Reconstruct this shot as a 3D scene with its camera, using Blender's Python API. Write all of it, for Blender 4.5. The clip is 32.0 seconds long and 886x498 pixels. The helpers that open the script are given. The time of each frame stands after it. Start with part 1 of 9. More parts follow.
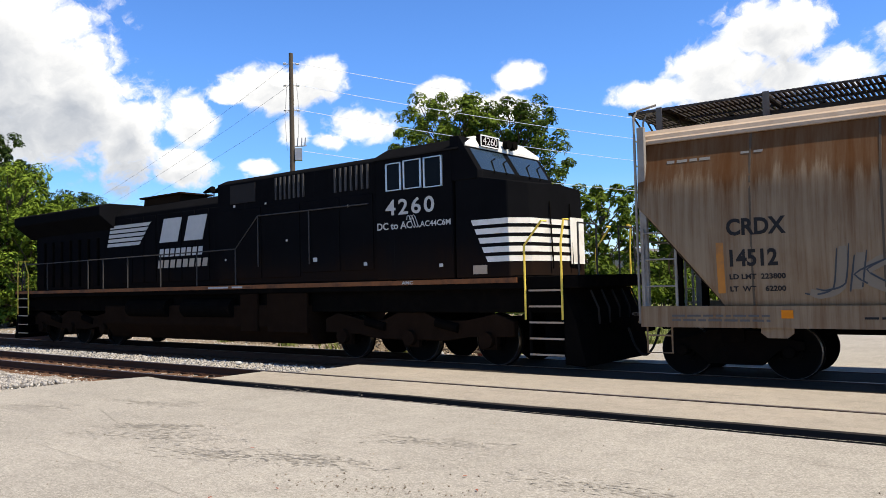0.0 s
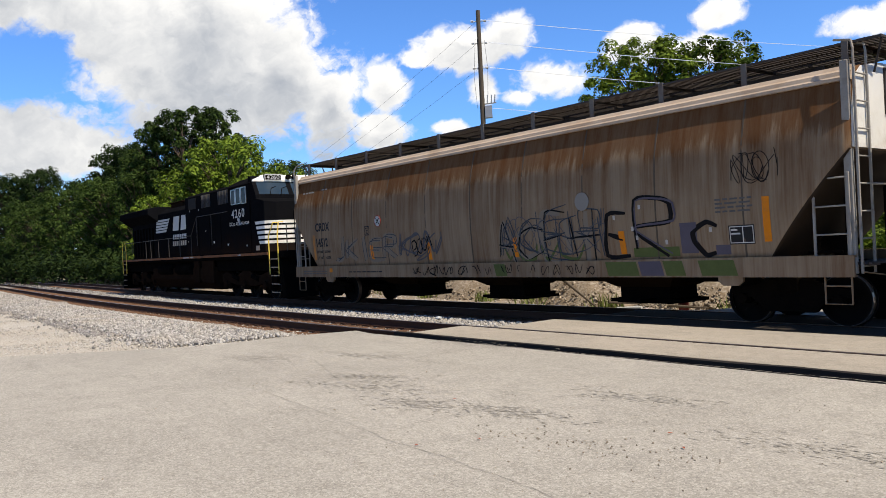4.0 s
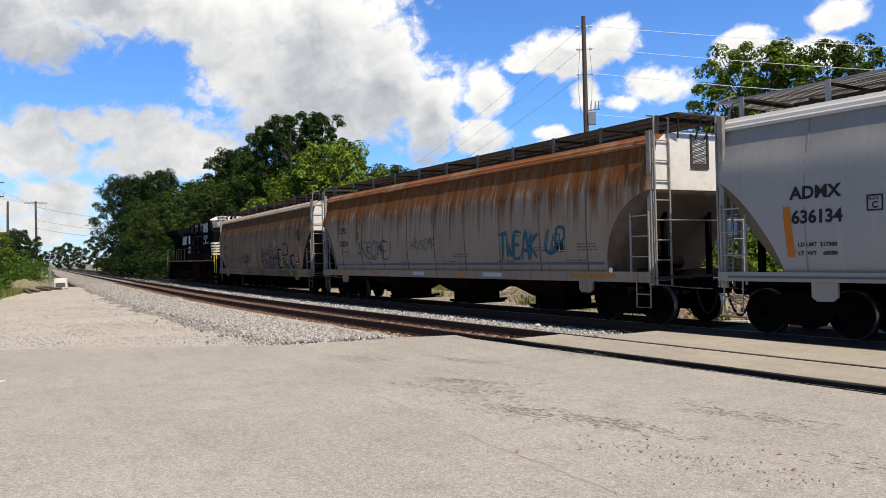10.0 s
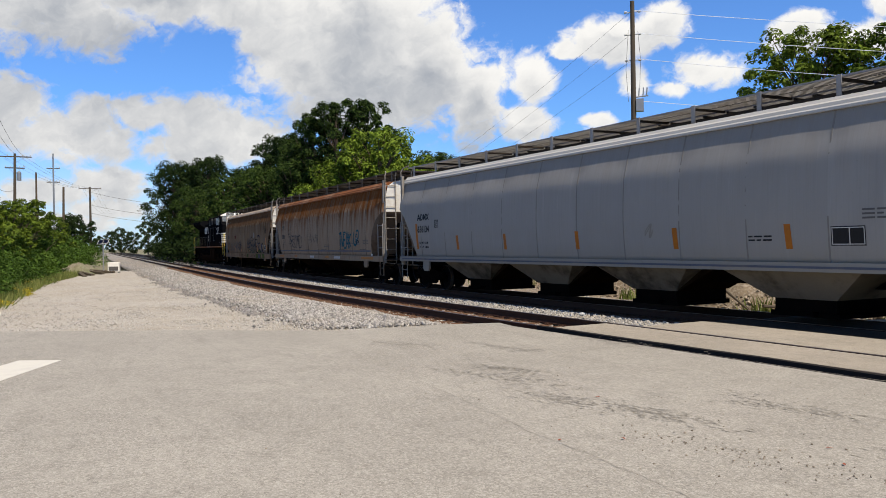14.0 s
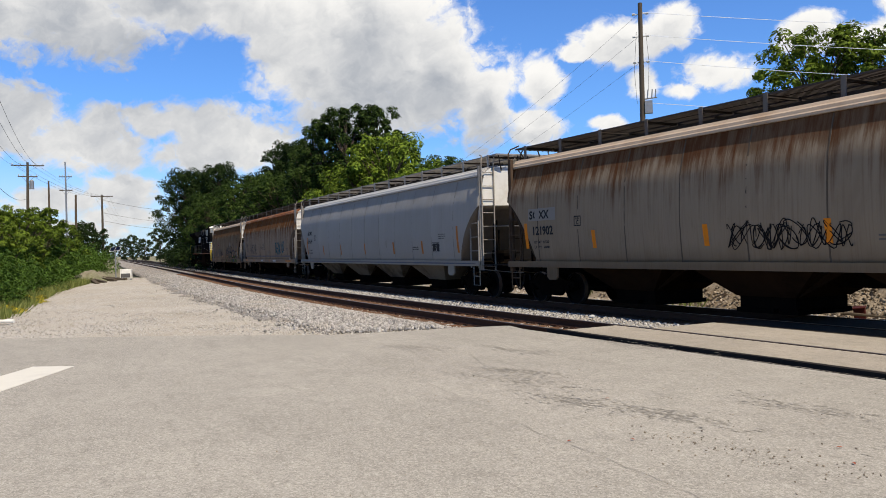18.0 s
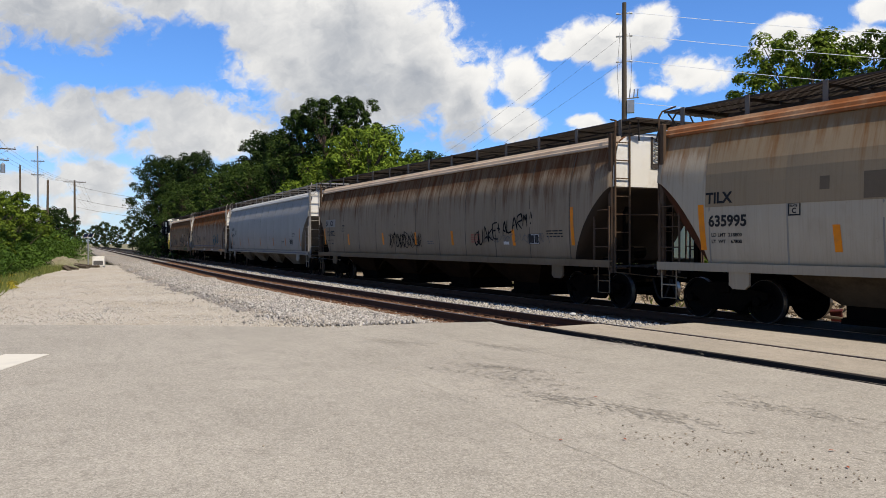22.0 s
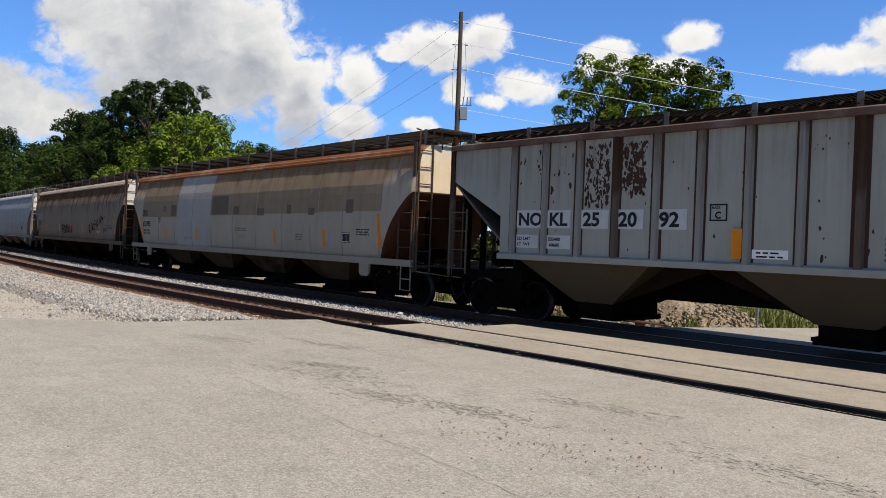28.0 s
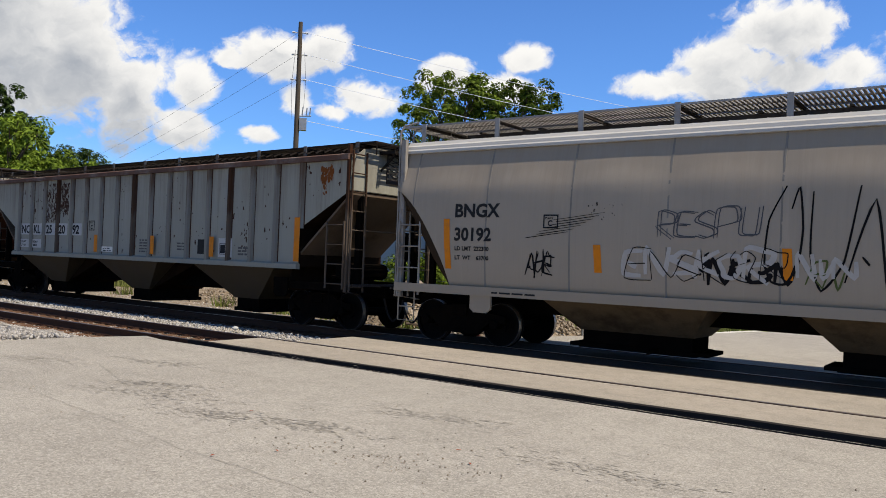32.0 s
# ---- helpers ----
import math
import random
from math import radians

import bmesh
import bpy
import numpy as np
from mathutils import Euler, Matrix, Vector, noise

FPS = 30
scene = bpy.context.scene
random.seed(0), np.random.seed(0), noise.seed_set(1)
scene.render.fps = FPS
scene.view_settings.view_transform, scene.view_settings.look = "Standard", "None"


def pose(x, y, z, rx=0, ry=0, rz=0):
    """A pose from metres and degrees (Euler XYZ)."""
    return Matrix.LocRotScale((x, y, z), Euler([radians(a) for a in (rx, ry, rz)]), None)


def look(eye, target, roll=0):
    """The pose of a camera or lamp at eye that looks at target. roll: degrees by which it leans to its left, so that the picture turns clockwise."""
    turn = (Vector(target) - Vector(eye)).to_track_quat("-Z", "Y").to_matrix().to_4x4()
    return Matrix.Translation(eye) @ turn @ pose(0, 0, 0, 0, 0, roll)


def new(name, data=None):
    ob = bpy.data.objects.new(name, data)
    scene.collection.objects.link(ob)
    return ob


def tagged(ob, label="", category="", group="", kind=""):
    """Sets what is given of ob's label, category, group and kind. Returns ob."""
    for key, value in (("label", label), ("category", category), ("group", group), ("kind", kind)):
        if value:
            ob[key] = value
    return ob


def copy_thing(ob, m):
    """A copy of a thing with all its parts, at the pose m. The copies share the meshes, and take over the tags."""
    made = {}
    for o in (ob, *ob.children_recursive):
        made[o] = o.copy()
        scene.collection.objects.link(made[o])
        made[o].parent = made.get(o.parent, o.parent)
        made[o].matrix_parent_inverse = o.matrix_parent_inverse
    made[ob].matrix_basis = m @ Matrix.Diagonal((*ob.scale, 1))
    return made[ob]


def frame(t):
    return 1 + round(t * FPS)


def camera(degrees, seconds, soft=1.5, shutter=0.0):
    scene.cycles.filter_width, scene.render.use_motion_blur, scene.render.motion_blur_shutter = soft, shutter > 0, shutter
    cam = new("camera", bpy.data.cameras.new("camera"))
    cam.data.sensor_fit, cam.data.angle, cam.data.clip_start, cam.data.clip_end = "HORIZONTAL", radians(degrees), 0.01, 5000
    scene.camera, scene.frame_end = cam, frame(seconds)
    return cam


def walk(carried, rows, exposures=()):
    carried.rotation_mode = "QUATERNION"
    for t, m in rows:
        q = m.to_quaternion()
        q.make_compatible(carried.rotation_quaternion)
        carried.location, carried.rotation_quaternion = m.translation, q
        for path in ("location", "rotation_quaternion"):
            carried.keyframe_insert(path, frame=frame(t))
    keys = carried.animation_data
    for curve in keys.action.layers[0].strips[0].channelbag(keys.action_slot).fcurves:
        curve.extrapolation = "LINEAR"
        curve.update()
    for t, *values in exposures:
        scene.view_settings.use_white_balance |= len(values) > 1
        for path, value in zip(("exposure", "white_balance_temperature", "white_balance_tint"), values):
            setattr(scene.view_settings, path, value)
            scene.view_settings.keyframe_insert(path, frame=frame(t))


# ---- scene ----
cam = camera(58.33, 32.0, soft=0.9)
WALK = [
    (0.0, pose(0.045, 0.099, 1.758, 92.48, 1.40, 41.92)),
    (0.5, pose(-0.001, 0.081, 1.749, 92.64, 1.82, 44.34)),
    (1.0, pose(-0.036, 0.080, 1.732, 91.56, 2.16, 46.57)),
    (1.5, pose(0.022, 0.102, 1.751, 90.27, 2.27, 51.52)),
    (2.0, pose(0.039, 0.110, 1.746, 90.67, 2.37, 54.23)),
    (2.5, pose(0.033, 0.096, 1.752, 90.60, 2.54, 55.22)),
    (3.0, pose(0.002, 0.120, 1.744, 90.50, 2.48, 55.33)),
    (3.5, pose(-0.019, 0.149, 1.735, 90.20, 2.79, 55.60)),
    (5.5, pose(-0.046, 0.135, 1.737, 89.25, 2.49, 56.38)),
    (6.0, pose(-0.037, 0.122, 1.742, 89.20, 2.33, 56.16)),
    (6.5, pose(-0.034, 0.109, 1.739, 89.22, 2.17, 56.29)),
    (7.0, pose(-0.026, 0.086, 1.745, 89.16, 2.03, 57.32)),
    (7.5, pose(-0.039, 0.083, 1.743, 89.28, 1.80, 58.06)),
    (8.0, pose(0.005, 0.052, 1.755, 89.48, 1.63, 59.16)),
    (8.5, pose(0.008, 0.066, 1.752, 89.84, 1.57, 60.30)),
    (9.0, pose(0.025, 0.057, 1.760, 90.18, 1.59, 61.14)),
    (9.5, pose(0.021, 0.046, 1.754, 90.42, 1.50, 61.63)),
    (10.0, pose(0.030, 0.026, 1.763, 90.44, 1.41, 62.86)),
    (10.5, pose(0.042, 0.027, 1.761, 90.47, 1.37, 64.58)),
    (11.0, pose(0.047, 0.025, 1.763, 90.36, 1.39, 65.57)),
    (11.5, pose(0.043, 0.022, 1.761, 89.98, 1.38, 65.88)),
    (12.0, pose(0.047, 0.020, 1.762, 89.93, 1.28, 65.91)),
    (12.5, pose(0.033, 0.031, 1.757, 89.91, 1.08, 66.00)),
    (13.0, pose(0.043, 0.014, 1.759, 89.74, 0.96, 66.21)),
    (13.5, pose(0.030, 0.018, 1.759, 89.62, 0.96, 66.48)),
    (14.0, pose(0.030, 0.031, 1.759, 89.60, 0.93, 66.05)),
    (14.5, pose(0.036, 0.026, 1.757, 89.67, 0.88, 65.98)),
    (15.0, pose(0.039, 0.037, 1.757, 89.66, 0.90, 66.11)),
    (15.5, pose(0.026, 0.067, 1.751, 89.67, 1.16, 65.22)),
    (17.5, pose(0.035, 0.038, 1.746, 89.59, 1.52, 65.88)),
    (18.0, pose(0.075, 0.037, 1.745, 89.92, 1.47, 66.80)),
    (18.5, pose(0.094, 0.039, 1.739, 89.55, 0.71, 67.28)),
    (19.0, pose(0.129, 0.014, 1.738, 89.44, 0.45, 68.47)),
    (19.5, pose(0.031, -0.018, 1.741, 89.32, 0.40, 66.71)),
    (20.0, pose(-0.050, -0.060, 1.745, 89.90, 0.41, 65.63)),
    (20.5, pose(-0.081, -0.074, 1.745, 90.40, 0.32, 65.02)),
    (21.0, pose(-0.071, -0.092, 1.742, 90.59, 0.13, 65.71)),
    (21.5, pose(-0.090, -0.084, 1.740, 89.66, 0.07, 65.40)),
    (22.0, pose(-0.105, -0.066, 1.739, 89.52, 0.13, 65.05)),
    (22.5, pose(-0.095, -0.081, 1.733, 89.41, 0.09, 65.26)),
    (23.0, pose(-0.085, -0.085, 1.733, 89.24, 0.24, 65.26)),
    (23.5, pose(-0.073, -0.094, 1.736, 89.03, 0.52, 65.30)),
    (24.0, pose(-0.095, -0.063, 1.734, 88.78, 0.67, 64.89)),
    (24.5, pose(-0.097, -0.072, 1.729, 88.71, 0.63, 64.70)),
    (26.5, pose(-0.056, -0.096, 1.747, 89.81, 0.07, 63.98)),
    (27.0, pose(-0.066, -0.102, 1.737, 90.00, -0.45, 62.79)),
    (27.5, pose(-0.056, -0.084, 1.728, 90.16, -1.00, 59.05)),
    (28.0, pose(-0.009, -0.096, 1.741, 89.65, -2.13, 52.93)),
    (28.5, pose(-0.031, -0.091, 1.733, 89.94, -2.65, 50.42)),
    (29.0, pose(0.006, -0.125, 1.753, 90.37, -3.07, 49.07)),
    (29.5, pose(0.006, -0.120, 1.754, 90.62, -3.22, 48.03)),
    (30.0, pose(0.020, -0.111, 1.751, 90.87, -2.94, 46.96)),
    (30.5, pose(0.040, -0.104, 1.749, 91.02, -2.57, 44.96)),
    (31.0, pose(0.059, -0.113, 1.756, 91.07, -2.39, 44.09)),
    (31.5, pose(0.064, -0.111, 1.756, 90.94, -2.39, 43.10)),
    (32.0, pose(0.091, -0.124, 1.765, 90.93, -2.16, 41.46)),
]
walk(cam, WALK, [(0.0, 0.46, 7200, 10), (2.0, 0.30, 7200, 10), (6.0, 0.32, 7200, 10), (9.0, 0.30, 7200, 10), (12.0, 0.12, 7200, 10), (19.0, 0.14, 7200, 10), (24.0, 0.11, 7200, 10), (28.0, 0.10, 7200, 10), (32.0, 0.13, 7200, 10)])

# ---- light ----
SUN = Vector((0.515, 0.112, 0.850)).normalized()
sun_data = bpy.data.lights.new("sun", "SUN")
sun_data.energy, sun_data.angle, sun_data.color = 5.0, radians(0.55), (1.0, 0.94, 0.85)
sun = new("sun", sun_data)
sun.matrix_world = look((0, 0, 60), Vector((0, 0, 60)) - SUN)


class Nodes:
    """Short hand for building node trees."""

    def __init__(self, tree):
        self.t = tree

    def n(self, kind, operation="", clamp=False, blend="", smooth=False):
        node = self.t.nodes.new(kind)
        if operation:
            node.operation = operation
        if clamp:
            node.use_clamp = True
        if blend:
            node.data_type, node.blend_type = "RGBA", blend
        if smooth:
            node.interpolation_type = "SMOOTHSTEP"
        return node

    def put(self, socket, value):
        if isinstance(value, bpy.types.NodeSocket):
            self.t.links.new(value, socket)
        elif value is not None:
            socket.default_value = value

    def math(self, op, a, b=None, clamp=False):
        node = self.n("ShaderNodeMath", op, clamp)
        self.put(node.inputs[0], a)
        self.put(node.inputs[1], b)
        return node.outputs[0]

    def noise(self, v, scale, detail=4.0, rough=0.55, distort=0.0):
        node = self.n("ShaderNodeTexNoise")
        self.put(node.inputs["Vector"], v)
        node.inputs["Scale"].default_value = scale
        node.inputs["Detail"].default_value = detail
        node.inputs["Roughness"].default_value = rough
        node.inputs["Distortion"].default_value = distort
        return node.outputs["Fac"]

    def step(self, v, lo, hi, a=0.0, b=1.0):
        node = self.n("ShaderNodeMapRange", smooth=True)
        for socket, value in zip(node.inputs, (v, lo, hi, a, b)):
            self.put(socket, value)
        return node.outputs[0]

    def mix(self, f, a, b, mode="MIX"):
        node = self.n("ShaderNodeMix", blend=mode)
        self.put(node.inputs["Factor"], f)
        for socket, value in ((node.inputs[6], a), (node.inputs[7], b)):
            self.put(socket, (*value, 1) if isinstance(value, tuple) and len(value) == 3 else value)
        return node.outputs[2]

    def stretch(self, v, x, y, z):
        node = self.n("ShaderNodeVectorMath", operation="MULTIPLY")
        self.put(node.inputs[0], v)
        node.inputs[1].default_value = (x, y, z)
        return node.outputs[0]

    def split(self, v):
        node = self.n("ShaderNodeSeparateXYZ")
        self.put(node.inputs[0], v)
        return node.outputs

    def join(self, x, y, z):
        node = self.n("ShaderNodeCombineXYZ")
        for socket, value in zip(node.inputs, (x, y, z)):
            self.put(socket, value)
        return node.outputs[0]


world = bpy.data.worlds.new("sky")
scene.world = world
world.use_nodes = True
world.node_tree.nodes.clear()
w = Nodes(world.node_tree)
sky = w.n("ShaderNodeTexSky")
sky.sky_type, sky.sun_disc = "NISHITA", False
sky.sun_elevation = math.asin(SUN.z)
sky.sun_rotation = math.atan2(SUN.x, SUN.y)
sky.altitude, sky.air_density, sky.dust_density, sky.ozone_density = 0.0, 1.0, 0.4, 2.5
# cumulus clouds, as soft heaps in degrees of azimuth and elevation: azimuth, elevation, half width, half height
HEAPS_WEST = [
    (97, 15.6, 5, 3.2), (92, 16.2, 6.1, 3.3), (86.6, 17.4, 6.1, 3.4), (81.0, 16.8, 4.5, 2.4), (71.7, 15.2, 7.7, 6.1), (67.2, 12.5, 5, 4.7), (75.8, 12.5, 4.3, 3.7),
    (63.6, 10.5, 2.9, 3.1), (71.8, 9.8, 6.9, 2), (59.4, 11.2, 1.8, 2), (60, 8.7, 2.4, 1.5), (78.6, 14.2, 2.0, 1.4), (95.0, 9.0, 3.0, 2.4),
]
HEAPS_LOW = [
    (91.6, 7.3, 4.9, 1.9), (90.1, 8.7, 1.5, 1.4), (86.8, 9, 2, 1.2), (82.8, 8.3, 3.3, 2.2), (85, 9.2, 1.6, 1.2), (79, 7.6, 2.9, 1.6), (82.4, 6.8, 4.9, 1.5),
    (97.5, 8.2, 3.4, 2.8), (88.8, 4.3, 2.4, 1.2), (93.3, 3.7, 3.9, 1.0), (89, 2.6, 3.1, 0.7), (93.3, 1.8, 4.9, 0.7),
]
HEAPS_EAST = [
    (53.6, 14, 3.4, 1.6), (50.7, 14.7, 1.8, 1.5), (57, 13.3, 1.3, 0.6), (47.8, 11.3, 2.6, 1.4), (49.7, 10.3, 1.6, 0.8), (52.3, 10.8, 1.2, 1.2), (54.9, 8.5, 1.5, 0.7),
    (35.9, 14.5, 1.8, 1.1), (41.6, 13.3, 1.8, 1.3), (37.7, 12.4, 2.9, 1.2), (19.4, 15.9, 3.2, 2.3), (22.1, 14.1, 3.8, 2), (26.5, 12.8, 3, 1.1), (16.9, 16, 1.9, 1.7),
    (14.4, 13.2, 2.4, 1.4), (17.8, 13, 2.4, 1.1), (23.4, 12.7, 4.4, 1), (9, 14.2, 4.5, 2.2),
]
way = w.n("ShaderNodeTexCoord").outputs["Generated"]
wx, wy, wz = w.split(way)
az = w.math("MULTIPLY", w.math("ARCTAN2", w.math("MULTIPLY", wx, -1.0), wy), 57.29578)
el = w.math("MULTIPLY", w.math("ARCSINE", wz), 57.29578)
bent = w.math("MULTIPLY", w.math("SUBTRACT", w.noise(w.join(az, el, 3.0), 0.45, 5.0, 0.6), 0.5), 2.6)
flat = w.join(w.math("ADD", az, bent), w.math("SUBTRACT", w.math("MULTIPLY", el, 1.25), bent), 0.0)


def puffs(v):
    """Rounded billows at several sizes, near 1 in the middle of each."""
    node = w.n("ShaderNodeTexVoronoi")
    w.put(node.inputs["Vector"], v)
    for key, value in (("Scale", 0.30), ("Detail", 4.0), ("Roughness", 0.60), ("Lacunarity", 2.3)):
        node.inputs[key].default_value = value
    node.normalize = True
    return w.math("SUBTRACT", 1.0, node.outputs["Distance"])


lifted = w.n("ShaderNodeVectorMath", operation="ADD")
w.put(lifted.inputs[0], flat)
lifted.inputs[1].default_value = (-0.30, 0.75, 0.0)
billow, billow_above = puffs(flat), puffs(lifted.outputs[0])
soft = w.math("SUBTRACT", w.noise(flat, 0.20, 6.0, 0.55, 0.3), 0.5)
wisp = w.math("SUBTRACT", w.noise(flat, 0.8, 5.0, 0.55), 0.5)
heap = None
core = None
for a, e, ra, re in HEAPS_WEST + HEAPS_LOW + HEAPS_EAST:
    dx = w.math("DIVIDE", w.math("SUBTRACT", az, a), ra)
    dy = w.math("DIVIDE", w.math("SUBTRACT", el, e), re)
    d = w.math("SUBTRACT", 1.0, w.math("SQRT", w.math("ADD", w.math("MULTIPLY", dx, dx), w.math("MULTIPLY", dy, dy))))
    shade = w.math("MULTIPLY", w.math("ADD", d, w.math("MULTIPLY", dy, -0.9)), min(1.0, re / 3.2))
    heap = d if heap is None else w.math("SMOOTH_MAX", heap, d)
    core = shade if core is None else w.math("MAXIMUM", core, shade)
for node in world.node_tree.nodes:
    if node.type == "MATH" and node.operation == "SMOOTH_MAX":
        node.inputs[2].default_value = 0.22
# beyond the heaps above the horizon, scattered cloud over the rest of the sky
dome = w.noise(way, 2.6, 7.0, 0.6, 0.3)
away = w.math("MAXIMUM", w.step(el, 24.0, 34.0), w.math("MAXIMUM", w.step(az, 3.0, -8.0), w.step(az, 104.0, 114.0)))
heap = w.math("ADD", w.math("MULTIPLY", heap, w.math("SUBTRACT", 1.0, away)), w.math("MULTIPLY", away, w.math("MULTIPLY", w.math("SUBTRACT", dome, 0.63), 5.0)))
ragged = w.math("ADD", w.math("MULTIPLY", heap, 1.0), w.math("ADD", w.math("MULTIPLY", w.math("SUBTRACT", billow, 0.62), 1.35), w.math("ADD", w.math("MULTIPLY", soft, 1.3), w.math("MULTIPLY", wisp, 0.95))))
cover = w.step(ragged, -0.10, 0.44)
lee = w.math("MULTIPLY", w.math("SUBTRACT", billow_above, billow), 0.9)
body = w.math("ADD", w.math("ADD", w.math("MULTIPLY", core, 1.35), lee), w.math("ADD", w.math("MULTIPLY", soft, 1.8), w.math("MULTIPLY", wisp, 0.5)))
cloud = w.mix(w.step(body, -0.15, 2.0), (0.85, 0.885, 0.935), (0.33, 0.38, 0.47))
blue = w.mix(1.0, sky.outputs[0], (0.57, 1.05, 1.79), "MULTIPLY")
scaled_blue = w.n("ShaderNodeVectorMath", operation="SCALE")
w.put(scaled_blue.inputs[0], blue)
# the clear sky deepens towards the zenith
w.put(scaled_blue.inputs["Scale"], w.step(el, 14.0, 60.0, 0.096, 0.030))
bg = w.n("ShaderNodeBackground")
# pale haze low over the horizon
clear = w.mix(w.step(el, 8.0, 0.5, 0.0, 0.55), scaled_blue.outputs[0], (0.66, 0.76, 0.90))
w.put(bg.inputs["Color"], w.mix(cover, clear, cloud))
bg.inputs["Strength"].default_value = 1.0
out = w.n("ShaderNodeOutputWorld")
w.put(out.inputs["Surface"], bg.outputs[0])

# ---- materials ----
def material(name):
    m = bpy.data.materials.new(name)
    m.use_nodes = True
    g = Nodes(m.node_tree)
    return m, g, m.node_tree.nodes["Principled BSDF"]


def bump(g, bsdf, height, strength=0.4, distance=0.02):
    node = g.n("ShaderNodeBump")
    g.put(node.inputs["Height"], height)
    node.inputs["Strength"].default_value, node.inputs["Distance"].default_value = strength, distance
    g.put(bsdf.inputs["Normal"], node.outputs[0])


def plain(name, colour, rough=0.6, metal=0.0, vary=0.25, scale=6.0, grain=60.0, relief=0.15, dirt=None, dirt_amount=0.0, gloss=0.08):
    """A painted or raw surface with two scales of variation."""
    m, g, b = material(name)
    v = g.n("ShaderNodeTexCoord").outputs["Object"]
    big, small = g.noise(v, scale, 5.0), g.noise(v, grain, 3.0)
    dark = tuple(c * (1 - vary) for c in colour)
    light = tuple(min(1, c * (1 + vary)) for c in colour)
    c = g.mix(g.math("ADD", g.math("MULTIPLY", big, 0.7), g.math("MULTIPLY", small, 0.3)), dark, light)
    if dirt:
        c = g.mix(g.math("MULTIPLY", g.step(g.noise(v, scale * 0.6, 6.0, 0.7), 0.45, 0.7), dirt_amount), c, dirt)
    g.put(b.inputs["Base Color"], c)
    g.put(b.inputs["Roughness"], g.step(big, 0.2, 0.8, max(0.05, rough - 0.12), min(1, rough + 0.1)))
    b.inputs["Metallic"].default_value = metal
    b.inputs["Specular IOR Level"].default_value = gloss
    if relief:
        bump(g, b, small, relief, 0.004)
    return m


def leaves(name, dark, light):
    m, g, b = material(name)
    rnd = g.n("ShaderNodeNewGeometry").outputs["Random Per Island"]
    tone = g.n("ShaderNodeObjectInfo").outputs["Random"]
    f = g.math("ADD", g.math("MULTIPLY", rnd, 0.7), g.math("MULTIPLY", tone, 0.3))
    c = g.mix(f, dark, light)
    g.put(b.inputs["Base Color"], c)
    b.inputs["Roughness"].default_value = 0.6
    b.inputs["Specular IOR Level"].default_value = 0.06
    t = g.n("ShaderNodeBsdfTranslucent")
    g.put(t.inputs["Color"], c)
    mixer = g.n("ShaderNodeMixShader")
    mixer.inputs[0].default_value = 0.15
    g.put(mixer.inputs[1], b.outputs[0])
    g.put(mixer.inputs[2], t.outputs[0])
    g.put(m.node_tree.nodes["Material Output"].inputs[0], mixer.outputs[0])
    return m


def ground_material(name, base, patch, speck_dark, speck_light, coarse=0.35, fine=55.0, relief=0.5, blotch=1.0):
    m, g, b = material(name)
    v = g.n("ShaderNodeTexCoord").outputs["Object"]
    big = g.noise(v, coarse, 6.0, 0.6)
    mid = g.noise(v, coarse * 7, 5.0, 0.65)
    tiny = g.noise(v, fine, 3.0, 0.7)
    c = g.mix(g.step(big, 0.35, 0.68), base, patch)
    streak = g.noise(g.stretch(v, 0.5, 2.2, 1.0), coarse * 3.0, 5.0, 0.7)
    c = g.mix(g.step(mid, 0.42, 0.72, 0.0, 0.45 * blotch), c, tuple(0.66 * x for x in base))
    c = g.mix(g.step(streak, 0.53, 0.70, 0.0, 0.45 * blotch), c, tuple(0.62 * x for x in base))
    scuff = g.noise(g.stretch(v, 0.45, 1.5, 1.0), coarse * 9.0, 6.0, 0.72, 0.5)
    c = g.mix(g.step(scuff, 0.56, 0.68, 0.0, 0.30 * blotch), c, tuple(0.55 * x for x in base))
    for size, much in ((1.0, 0.24), (2.3, 0.42)):
        grain = g.n("ShaderNodeTexVoronoi")
        g.put(grain.inputs["Vector"], v)
        grain.inputs["Scale"].default_value = fine * size
        tone = g.split(grain.outputs["Color"])[0]
        c = g.mix(g.step(tone, 0.62, 1.0, 0.0, much), c, speck_light)
        c = g.mix(g.step(tone, 0.38, 0.0, 0.0, much), c, speck_dark)
    g.put(b.inputs["Base Color"], c)
    b.inputs["Roughness"].default_value = 0.92
    b.inputs["Specular IOR Level"].default_value = 0.2
    bump(g, b, g.math("ADD", tiny, g.math("MULTIPLY", mid, 0.15)), relief, 0.008)
    return m


